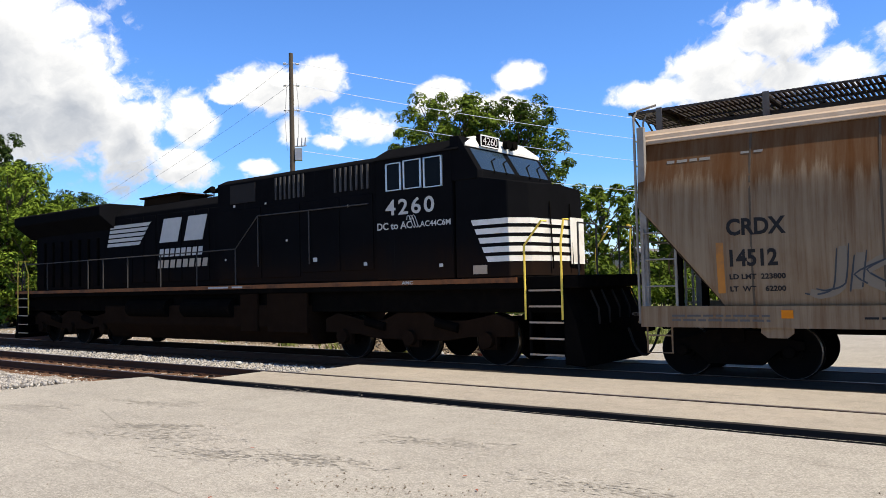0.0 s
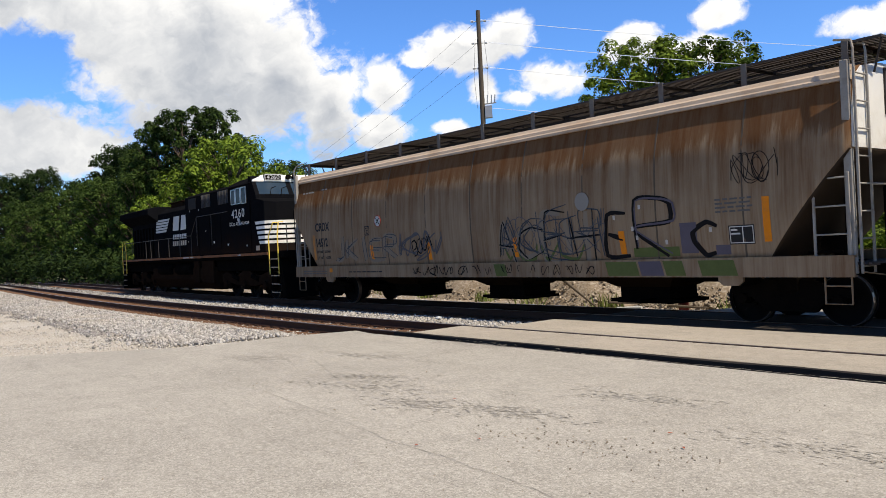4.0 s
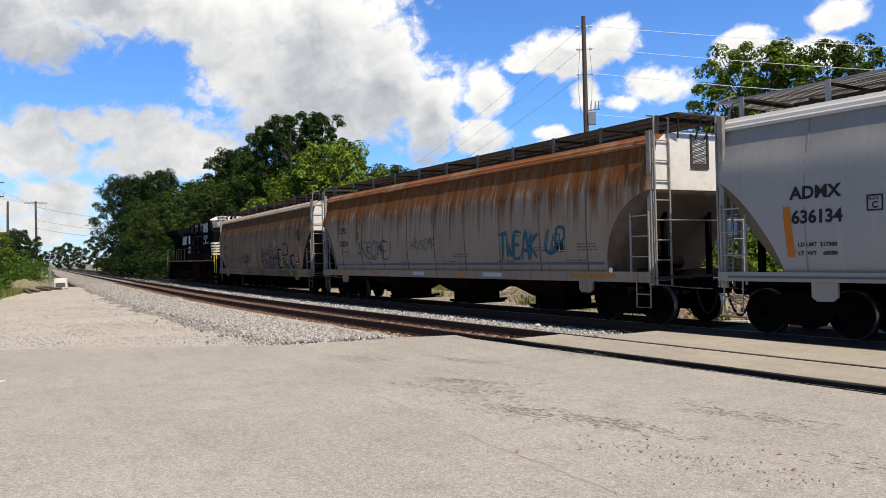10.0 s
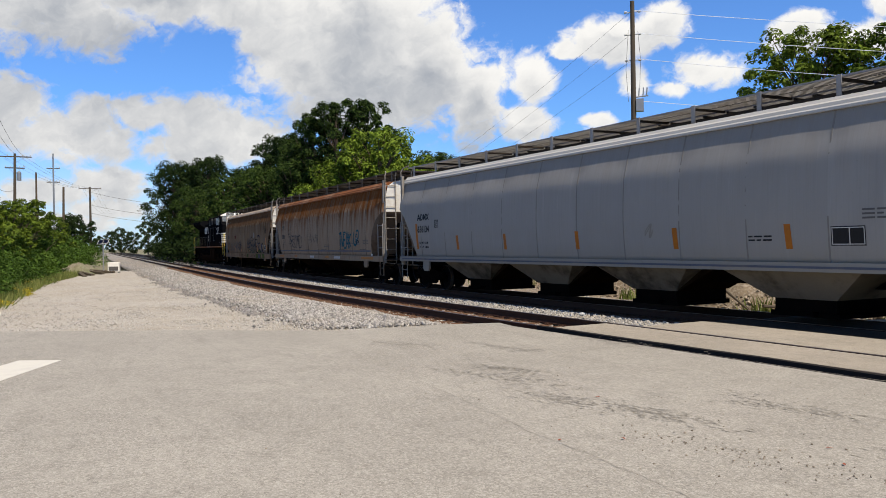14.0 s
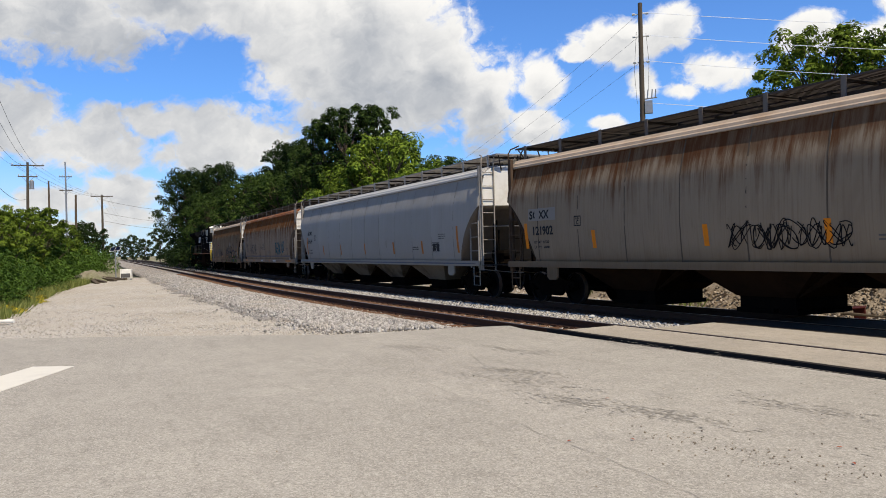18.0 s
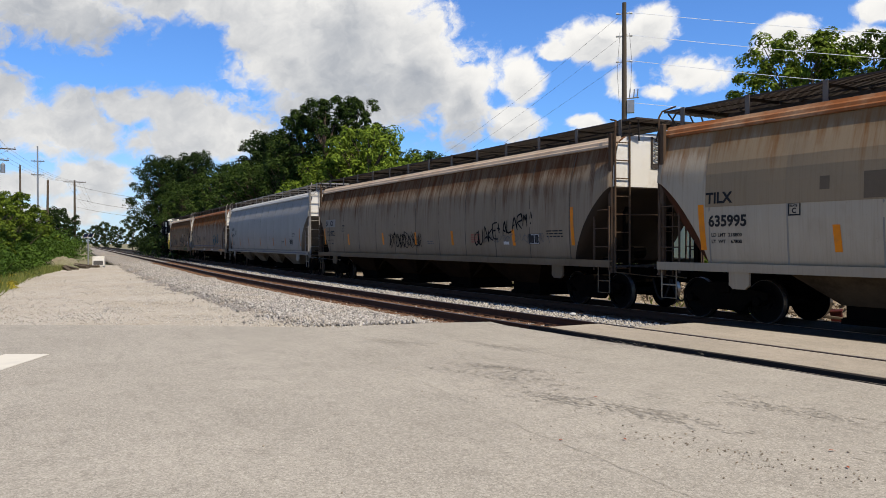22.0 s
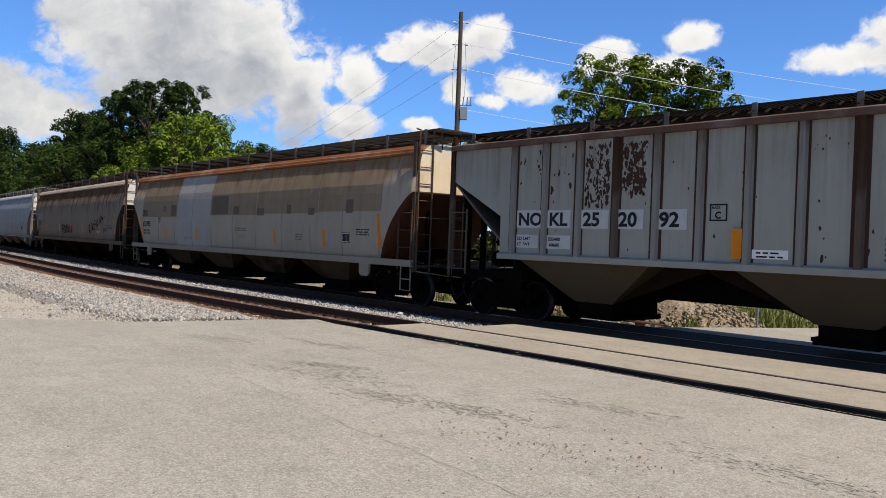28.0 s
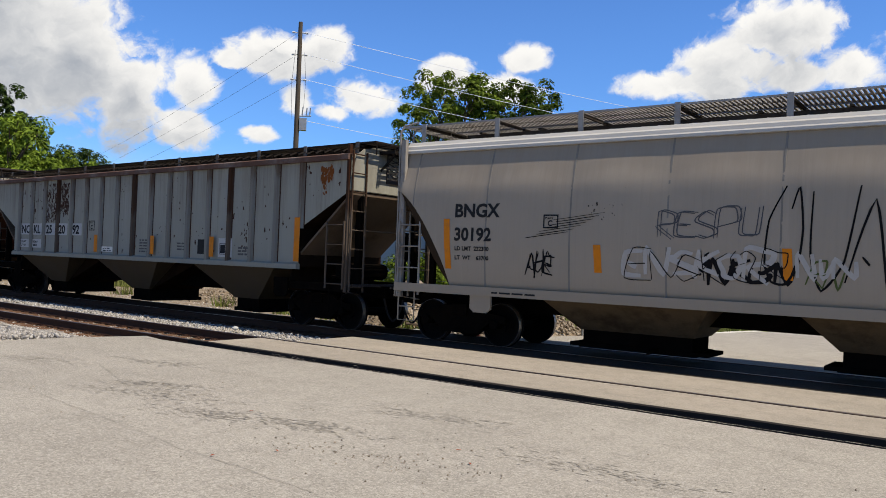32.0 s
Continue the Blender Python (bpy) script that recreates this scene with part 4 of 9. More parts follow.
oak = tree_model(15.5, 5.2, 0.36, 210, 105, 0.20, LEAF_DARK, 11, 0.07, 0.0, "tall dark green broadleaf tree beyond the tracks")
spread_copies(oak, [(84.5, 150, 1.12, 0), (83.2, 158, 1.08, 70), (82.4, 140, 1.0, 140), (79.6, 118, 0.92, 33), (77.5, 104, 0.95, 200),
                    (75.4, 92, 0.90, 120), (73.0, 92, 0.80, 300), (76.8, 96, 0.88, 250)], "woodland beyond the tracks")
hickory = tree_model(15.8, 3.7, 0.30, 150, 105, 0.17, LEAF_WOOD, 19, 0.20, 0.12, "tall open-crowned green tree with separate leaf clumps")
spread_copies(hickory, [(75.2, 86, 1.03, 0), (73.6, 84, 1.10, 100), (71.6, 86, 1.02, 210), (69.9, 84, 0.98, 300)], "tall open trees in the woodland")
ash = tree_model(12.5, 4.6, 0.3, 190, 80, 0.17, LEAF_WOOD, 12, 0.10, 0.05, "green broadleaf tree in the woodland edge")
spread_copies(ash, [(81, 112, 0.95, 0), (79, 100, 0.95, 50), (76.6, 84, 0.78, 120), (78.2, 90, 0.92, 180), (83.4, 125, 0.85, 220), (74.8, 76, 0.66, 20),
                    (68.4, 78, 0.82, 90), (66.6, 74, 0.76, 150), (64.9, 70, 0.70, 240), (83.0, 120, 0.75, 310), (63.2, 70, 0.62, 66), (60.8, 72, 0.55, 120)], "woodland beyond the tracks")
lime = tree_model(8.6, 3.4, 0.2, 150, 80, 0.14, LEAF_LIGHT, 13, 0.06, 0.05, "bright yellow-green young tree at the woodland edge")
spread_copies(lime, [(73.4, 60, 0.96, 0), (72.0, 57, 1.00, 80), (70.5, 56, 1.06, 160), (69.0, 55, 0.94, 200), (67.2, 56, 0.86, 30), (65.0, 57, 0.74, 10), (75.3, 64, 0.80, 300)], "young trees at the woodland edge")
cotton = tree_model(17.0, 5.0, 0.30, 175, 110, 0.175, LEAF_MID, 14, 0.30, 0.14, "tall airy tree with open green crown and bare limbs")
spread_copies(cotton, [(41.2, 60, 0.97, 0), (36.4, 61, 0.95, 110)], "trees behind the tracks")
elm = tree_model(9.0, 3.8, 0.24, 60, 85, 0.22, LEAF_MID, 15, 0.2, 0.1, "mid-sized street tree beyond the crossing")
spread_copies(elm, [(30.5, 62, 1.05, 0), (26.0, 70, 1.1, 60), (21.6, 64, 0.85, 140), (33.6, 68, 0.9, 200), (45, 60, 0.85, 20), (49.5, 62, 0.8, 90),
                    (16.8, 75, 1.2, 33), (12.0, 70, 1.0, 250), (38.5, 72, 0.9, 170), (54.5, 64, 0.8, 10), (58, 66, 0.8, 130), (23.6, 90, 1.3, 77), (7, 64, 1.1, 25), (1, 60, 1.1, 225), (93.7, 60, 0.58, 15), (92.7, 70, 0.62, 100), (94.9, 55, 0.56, 190), (96.4, 50, 0.5, 280)], "street trees")
scrub = bush_model(2.6, 3.4, 60, 150, 0.095, LEAF_SCRUB, 16, "tangled green scrub beside the gravel lot")
spread_copies(scrub, [(97.0, 34, 0.62, 0), (99.5, 38, 0.9, 40), (96.6, 42, 0.80, 90), (95.4, 48, 0.84, 150), (97.8, 52, 1.2, 200), (94.6, 56, 0.95, 260), (93.8, 62, 1.05, 10),
                      (95.6, 64, 1.35, 70), (92.8, 68, 0.90, 130), (94.2, 76, 1.45, 190), (92.2, 78, 1.0, 250), (97.2, 72, 1.5, 310), (91.6, 90, 1.0, 20), (93.0, 92, 1.5, 80), (95.2, 90, 1.6, 140),
                      (91.1, 108, 1.3, 200), (101, 44, 1.1, 300), (103, 52, 1.3, 45), (92.4, 112, 1.5, 3)], "scrub beside the gravel lot")
spread_copies(bush_model(3.0, 3.6, 50, 80, 0.17, LEAF_DARK, 18, "dense green undergrowth at the foot of the trees"),
              [(85.0, 150, 1.1, 0), (84.8, 140, 1.1, 40), (84.5, 130, 1.2, 80), (84.0, 122, 1.2, 120), (83.0, 112, 1.1, 160), (82.0, 104, 1.15, 200), (81.0, 96, 1.1, 240), (80.0, 90, 1.05, 280), (78.9, 84, 1.0, 320),
               (77.7, 78, 1.0, 15), (76.4, 73, 1.0, 55), (75.0, 68, 1.0, 95), (73.4, 64, 1.0, 135), (71.8, 60, 0.95, 175), (70.0, 60, 0.95, 215), (68.2, 61, 0.95, 255), (66.3, 62, 0.95, 295), (64.4, 63, 0.95, 335),
               (62.4, 64, 0.95, 25), (60.4, 66, 0.95, 65), (58.2, 66, 0.9, 105), (56, 66, 0.9, 145), (53.5, 66, 0.9, 185), (51, 66, 0.9, 225), (48.5, 64, 0.85, 265)], "undergrowth beyond the tracks")
far_tree = tree_model(11.0, 4.4, 0.25, 50, 80, 0.30, LEAF_DARK, 17, 0.1, 0.0, "distant dark green tree along the railway")
spread_copies(far_tree, [(90.9, 118, 0.62, 0), (90.4, 132, 0.56, 60), (91.6, 112, 0.5, 200), (88.7, 330, 0.85, 120), (88.1, 300, 0.8, 30), (87.4, 270, 0.75, 70), (89.4, 420, 0.7, 200), (90.3, 400, 0.7, 20),
                         (92.6, 240, 1.0, 90), (94.0, 230, 1.1, 160), (96.0, 220, 1.0, 10), (98.0, 200, 1.0, 220), (86.4, 240, 0.8, 310)], "distant trees along the railway")

# ---- poles and wires ----
def wire(bm, a, b, sag, r=0.02, n=14):
    a, b = Vector(a), Vector(b)
    pts = [a.lerp(b, i / n) - Vector((0, 0, 4 * sag * (i / n) * (1 - i / n))) for i in range(n + 1)]
    tube(bm, pts, r, 4)


def utility_pole(az, dist, top, label, arms=(), r=0.16, mat=None, lean=0.0, transformer=False, arm_turn=None):
    p = ahead(az, dist, -0.45)
    root = thing("utility_pole", label, "utility pole", pose(p.x, p.y, p.z, 0, lean, arm_turn if arm_turn is not None else az))
    bm = bmesh.new()
    h = top + 0.45
    rod(bm, (0, 0, 0), (0, 0, h), r, 12, r * 0.62)
    part("shaft", bm, mat or POLE_WOOD, root)
    for k, (drop, half) in enumerate(arms):
        bm = bmesh.new()
        box(bm, -half, half, -0.06, 0.06, h - drop - 0.06, h - drop + 0.06)
        arm = part("crossarm", bm, POLE_WOOD, root, bevel=0.01)
        bm = bmesh.new()
        for s in (-1, 1):
            rod(bm, (s * half * 0.6, 0.08, h - drop - 0.05), (0, 0.1, h - drop - 0.7), 0.02, 4)
        part("brace", bm, GALV, root)
        for x in (-half * 0.92, -half * 0.45, half * 0.45, half * 0.92):
            bm = bmesh.new()
            rod(bm, (x, 0, h - drop + 0.06), (x, 0, h - drop + 0.14), 0.02, 6)
            disc(bm, (x, 0, h - drop + 0.19), (0, 0, 1), 0.06, 0.10, 8)
            part("insulator", bm, INSULATOR, root)
    if transformer:
        bm = bmesh.new()
        rod(bm, (0.42, 0, h - 3.0), (0.42, 0, h - 2.1), 0.24, 14)
        rod(bm, (0.42, 0, h - 2.1), (0.42, 0, h - 1.95), 0.24, 14, 0.1)
        part("transformer", bm, GALV, root, "grey transformer can")
    return root


near_pole = utility_pole(52.35, 40, 13.45, "tall weathered wooden utility pole behind the train", r=0.17)
for z, s in ((13.35, 1), (12.25, -1), (11.0, 1)):
    bm = bmesh.new()
    rod(bm, (-0.30, 0, z), (0.30, 0, z + 0.02), 0.022, 6)
    for x in (-0.32, 0.32):
        disc(bm, (x, 0, z + 0.02), (1, 0, 0), 0.055, 0.14, 8)
    part("insulator", bm, INSULATOR, near_pole)
bm = bmesh.new()
box(bm, 0.12, 0.48, -0.16, 0.16, 8.5, 9.1)
rod(bm, (0.1, 0, 9.2), (0.7, 0, 9.25), 0.03, 6)
for k in (0.25, 0.45, 0.62):
    rod(bm, (k, 0, 9.25), (k + 0.03, 0, 9.65), 0.03, 6)
part("equipment_can", bm, GALV, near_pole, "grey equipment can with fuses")
bm = bmesh.new()
tube(bm, [(-0.2, 0, 12.5), (-0.34, 0, 10.6), (-0.24, 0, 9.0)], 0.012, 4)
tube(bm, [(0.25, 0, 12.4), (0.36, 0, 11.0), (0.3, 0, 9.6)], 0.012, 4)
part("drop_lead", bm, WIRE, near_pole)
base = ahead(52.35, 40, 0)
east = ahead(10, 78, 0)
west = ahead(72, 115, 0)
for k, (z0, z1, sag) in enumerate(((13.0, 12.4, 0.8), (11.9, 11.0, 0.9), (10.65, 9.6, 1.0), (8.6, 7.6, 0.9))):
    bm = bmesh.new()
    wire(bm, (base.x, base.y, z0), (east.x, east.y, z1), sag, 0.014)
    solo("overhead_wire", bm, WIRE_LIGHT, "thin bright overhead wire in the sun", "wire", group="overhead wires")
for k, (z0, z1, sag) in enumerate(((13.0, 7.4, 1.6), (11.9, 6.4, 1.6), (10.6, 5.4, 1.5))):
    bm = bmesh.new()
    wire(bm, (base.x, base.y, z0), (west.x, west.y, z1), sag, 0.006)
    solo("overhead_wire", bm, WIRE, "thin dark overhead wire", "wire", group="overhead wires")
POLES = (
    (97.45, 52, 12.4, ((0.55, 1.3), (4.2, 0.9)), 0.16, POLE_WOOD, 0.0, True),
    (94.4, 100, 12.5, ((0.35, 1.7), (1.6, 1.0)), 0.20, POLE_WOOD, 1.0, True),
    (93.1, 120, 12.2, (), 0.17, BARK, 0.0, False),
    (92.1, 130, 15.9, ((2.2, 0.9), (4.2, 0.9)), 0.16, GALV, 0.0, False),
    (91.6, 110, 9.6, (), 0.19, BARK, 0.9, False),
    (89.95, 150, 12.5, ((0.3, 1.8),), 0.24, POLE_WOOD, 0.0, False),
    (95.2, 150, 9.9, (), 0.18, GALV, 0.0, False),
    (18.3, 80, 14.0, ((1.2, 1.2),), 0.17, POLE_WOOD, 0.0, True),
)
for az_, d_, top_, arms_, r_, mat_, lean_, tr_ in POLES:
    utility_pole(az_, d_, top_, "galvanised steel pole along the railway" if mat_ is GALV else "brown wooden utility pole with weathered shaft", arms_, r_, mat_, lean_, tr_, arm_turn=82 if az_ > 60 else 40)
pts = [(ahead(99.5, 20, 0), 12.0), (ahead(97.45, 52, 0), 11.9), (ahead(94.4, 100, 0), 12.2), (ahead(89.95, 150, 0), 12.3), (ahead(88.9, 240, 0), 11.5)]
for off in (-1.2, -0.4, 0.6, 1.2):
    for (a, za), (b, zb) in zip(pts, pts[1:]):
        bm = bmesh.new()
        wire(bm, (a.x, a.y + off, za), (b.x, b.y + off, zb), 0.9, 0.013)
        solo("overhead_wire", bm, WIRE, "thin dark overhead wire", "wire", group="overhead wires")
for drop in (3.8, 5.4, 7.6):
    for (a, za), (b, zb) in zip(pts, pts[1:3]):
        bm = bmesh.new()
        wire(bm, (a.x, a.y, za - drop), (b.x, b.y, zb - drop), 1.1, 0.02)
        solo("overhead_wire", bm, WIRE, "sagging dark cable between poles", "wire", group="overhead wires")
for z in (11.6, 9.4, 8.0):
    a, b = ahead(89.95, 150, z), ahead(83, 170, z - 1)
    bm = bmesh.new()
    wire(bm, a, b, 0.8, 0.03)
    solo("overhead_wire", bm, WIRE, "thin dark overhead wire", "wire", group="overhead wires")

SOLAR = plain("solar_cell", (0.012, 0.018, 0.045), 0.2, 0, 0.2, 6, 40, 0, gloss=0.3)
# ---- trackside box with a solar panel ----
m = pose(-63.6, 1.6, -0.1, 0, 0, 80)
cabinet = thing("signal_cabinet", "small white trackside cabinet with solar panel on a mast", "signal cabinet", m)
bm = bmesh.new()
box(bm, -0.40, 0.40, -0.3, 0.3, 0.15, 0.86)
part("body", bm, WHITE, cabinet, bevel=0.03)
bm = bmesh.new()
box(bm, -0.32, 0.32, -0.315, -0.30, 0.25, 0.55)
part("vent", bm, STENCIL_GREY, cabinet)
for x in (-0.35, 0.35):
    bm = bmesh.new()
    box(bm, x - 0.05, x + 0.05, -0.2, 0.2, -0.3, 0.15)
    part("leg", bm, GALV, cabinet)
bm = bmesh.new()
rod(bm, (-0.72, 0, -0.3), (-0.72, 0, 2.42), 0.05, 8)
part("mast", bm, GALV, cabinet)
bm = bmesh.new()
v = [bm.verts.new(p) for p in ((-1.12, -0.20, 2.20), (-0.37, -0.20, 2.26), (-0.28, 0.12, 2.58), (-1.03, 0.12, 2.52))]
bm.faces.new(v)
bmesh.ops.solidify(bm, geom=bm.faces[:], thickness=0.04)
panel = part("solar_panel", bm, WHITE, cabinet, "tilted solar panel in a white frame")
for k in range(2):
    bm = bmesh.new()
    a, b = 0.05 + 0.47 * k, 0.48 + 0.47 * k
    o, ux, uy = Vector((-1.12, -0.20, 2.20)), Vector((0.75, 0, 0.06)), Vector((0.09, 0.32, 0.32))
    q = [bm.verts.new(o + ux * p + uy * r + Vector((0, -0.012, 0.012))) for p, r in ((a, 0.06), (b, 0.06), (b, 0.94), (a, 0.94))]
    bm.faces.new(q)
    bmesh.ops.solidify(bm, geom=bm.faces[:], thickness=0.01)
    part("cell", bm, SOLAR, panel, "dark blue solar cell")

# low bank of earth and old timbers
def mound(name, label, cx, cy, rx, ry, h, mat, seed, z0=-0.4):
    bm = bmesh.new()
    bmesh.ops.create_grid(bm, x_segments=40, y_segments=30, size=1.0)
    for v in bm.verts:
        r = math.hypot(v.co.x, v.co.y)
        n = noise.noise(Vector((v.co.x * 2.2 + seed, v.co.y * 2.2, seed))) + 0.5 * noise.noise(Vector((v.co.x * 7 + seed, v.co.y * 7, seed)))
        z = h * max(0.0, 1 - r ** 1.6) * (1 + 0.35 * n) + 0.05 * n
        v.co = (cx + v.co.x * rx, cy + v.co.y * ry, z0 + z - (0.1 if r > 0.98 else 0))
    return solo(name, bm, mat, label, "mound", smooth=True)


mound("earth_bank", "low bank of bare earth beside the gravel lot", -66, -0.8, 8.0, 2.0, 1.1, EARTH, 3)
for i, (x, y, z, t) in enumerate(((-60.5, -0.3, 0.05, 20), (-62.0, 0.1, 0.12, 34), (-59.2, -0.5, 0.0, 8), (-64.0, 0.6, 0.1, 50))):
    bm = bmesh.new()
    box(bm, -1.3, 1.3, -0.12, 0.12, -0.1, 0.1)
    solo("old_timber", bm, POLE_WOOD, "grey weathered railway timber lying on earth", "timber", group="old timbers", m=pose(x, y, z, 3 * i, 4, t), bevel=0.015)
RUBBLE_EARTH = ground_material("rubble_earth", (0.19, 0.14, 0.09), (0.27, 0.22, 0.16), (0.08, 0.06, 0.05), (0.42, 0.38, 0.33), 0.9, 9.0, 1.0)
HEAPS = ((-24.5, 19.4, 5.0, 2.4, 1.05, 5), (-18.6, 18.9, 3.4, 2.2, 1.25, 6), (-14.2, 19.2, 2.6, 2.0, 1.05, 7), (-31.5, 20.0, 5.5, 2.6, 0.9, 8))
for cx, cy, rx, ry, hh, sd in HEAPS:
    mound("rubble_mound", "brown heap of rubble and crushed stone by the tracks", cx, cy, rx, ry, hh, RUBBLE_EARTH, sd)


def on_heaps(rng, n):
    got = []
    while len(got) < n:
        cx, cy, rx, ry, hh, sd = HEAPS[int(rng.integers(len(HEAPS)))]
        a, r = rng.uniform(0, 6.283), math.sqrt(rng.random())
        got.append((cx + rx * r * math.cos(a), cy + ry * r * math.sin(a), -0.4 + hh * max(0.0, 1 - r ** 1.6) + rng.uniform(-0.05, 0.12)))
    return got


def apron(rng, n):
    got = []
    while len(got) < n:
        p = track(rng.uniform(-48, -9.5), rng.uniform(1.2, 5.2))
        if p.x > -10.6:
            continue
        got.append((p.x, p.y, -0.33 + rng.uniform(-0.03, 0.05)))
    return got


stones("rubble_stones", RUBBLE, "broken brown and grey stones on a heap", 9000, on_heaps, 0.02, 0.075, 9)
stones("verge_stones", STONE, "pale stones along the far side of the tracks", 6500, apron, 0.025, 0.065, 10)
bm = bmesh.new()
sweep(bm, [(0.9, -0.5), (0.9, -0.30), (4.2, -0.28), (9.0, -0.32), (9.0, -0.5)], -60, -12.2, 3.0)
solo("far_verge", bm, RUBBLE_EARTH, "bare stony verge beyond the tracks", "verge", kind="structure")
for i, (x, y, z, rx, rz, ln) in enumerate(((-17.2, 16.6, 0.15, 38, 20, 1.6), (-15.6, 16.9, -0.1, 6, 70, 1.2), (-20.3, 16.5, 0.0, 12, 140, 1.4), (-13.6, 17.0, -0.15, 4, 30, 1.0))):
    bm = bmesh.new()
    rod(bm, (-ln / 2, 0, 0), (ln / 2, 0, 0), 0.045, 7, 0.025)
    solo("broken_branch", bm, POLE_WOOD, "grey broken branch lying on rubble", "branch", group="branches", m=pose(x, y, z, 0, rx, rz))

bm = bmesh.new()
box(bm, -0.13, 0.13, -0.13, 0.13, 0.0, 0.28)
box(bm, -0.15, 0.15, -0.15, 0.15, 0.26, 0.30)
solo("metal_box", bm, BOX_RED, "small dark red rusty metal box on rubble", "box", m=pose(-13.9, 17.2, -0.27, 4, -6, 35), bevel=0.012)
bm = bmesh.new()
rod(bm, (-0.38, 0, 0), (0.38, 0, 0.05), 0.05, 8)
solo("pale_pipe", bm, PATCH_WHITE, "short pale broken pipe lying on rubble", "pipe", m=pose(-15.0, 16.3, -0.21, 0, 0, 10))

# ---- far side: grass strip, fence posts, houses ----
bm = bmesh.new()
slab(bm, [(-60, 24.5), (-9.4, 23.2), (-7.2, 30), (-4.2, 42), (-2, 58), (-70, 58)], -0.42, -0.2)
solo("grass_strip", bm, GRASS_GROUND, "mown green grass beside the road", "grass", kind="structure")
bm = bmesh.new()
slab(bm, [(-9.9, 20.0), (-9.7, 19.8), (-5.2, 41), (-5.45, 41)], 0.0, 0.006)
solo("edge_line", bm, WHITE_LINE, "white edge line on the road", "road marking", kind="structure")
bm = bmesh.new()
slab(bm, [(-60, 60), (40, 60), (40, 66), (-60, 66)], -0.4, -0.05)
solo("cross_street", bm, ASPHALT, "pale street beyond the grass", "road", kind="structure")


def grass_blades(name, label, count, place, lo, hi, seed, mat=None):
    rng = np.random.default_rng(seed)
    p = np.array(place(rng, count))
    a = rng.uniform(0, 6.283, count)
    h = rng.uniform(lo, hi, count)
    wdt = h * 0.06 + 0.006
    d = np.stack([np.cos(a), np.sin(a), np.zeros(count)], -1)
    lean = np.stack([rng.normal(0, 0.35, count), rng.normal(0, 0.35, count), np.ones(count)], -1) * h[:, None]
    tri = np.stack([p - d * wdt[:, None], p + d * wdt[:, None], p + lean], axis=1)
    me = polymesh(name, tri, 3, mat or BLADE)
    return tagged(new(name, me), label, "grass", kind="stuff")


def verge_places(rng, n):
    got = []
    while len(got) < n:
        x, y = rng.uniform(-45, -9.8), rng.uniform(21.0, 27.5)
        if rng.random() < 0.25 + 0.75 * (noise.noise(Vector((x * 0.5, y * 0.5, 1))) > 0):
            got.append((x, y, -0.36))
    return got


def tuft_places(rng, n):
    got = []
    spots = ((-16.4, 16.9), (-22.6, 17.2), (-12.6, 17.6), (-26.5, 17.4), (-19.8, 17.0), (-31, 18), (-35, 17.6))
    while len(got) < n:
        cx, cy = spots[int(rng.integers(len(spots)))]
        got.append((cx + rng.normal(0, 0.28), cy + rng.normal(0, 0.2), -0.32))
    return got


def lot_edge_places(rng, n):
    got = []
    while len(got) < n:
        x = rng.uniform(-70, -23)
        edge = np.interp(x, [-70, -58, -45, -27, -23], [-0.2, -1.2, -2.4, -2.9, -4.0])
        got.append((x, edge - abs(rng.normal(0, 1.3)) + 0.25, -0.32))
    return got


grass_blades("verge_grass", "rough green grass beyond the tracks", 16000, verge_places, 0.25, 0.6, 31)
grass_blades("rubble_grass", "tufts of green grass among rubble", 450, tuft_places, 0.2, 0.55, 32)
grass_blades("lot_grass", "rough grass along the edge of the gravel lot", 14000, lot_edge_places, 0.2, 0.7, 33)
for i, (x, y) in enumerate(((-11.5, 18.9), (-9.6, 21.6), (-8.6, 26.0), (-14.6, 20.4))):
    bm = bmesh.new()
    rod(bm, (0, 0, -0.4), (0, 0, 1.15), 0.035, 8)
    disc(bm, (0, 0, 1.16), (0, 0, 1), 0.045, 0.04, 8)
    solo("fence_post", bm, GALV, "grey galvanised fence post in rough ground", "fence post", group="fence posts", m=pose(x, y, 0))
for a, b in (((-11.5, 18.9), (-14.6, 20.4)), ((-14.6, 20.4), (-26, 22.4))):
    bm = bmesh.new()
    for z in (0.35, 0.75, 1.1):
        wire(bm, (*a, z), (*b, z), 0.04, 0.008, 6)
    solo("fence_wire", bm, WIRE, "thin slack fence wire", "fence wire", group="fence wires")


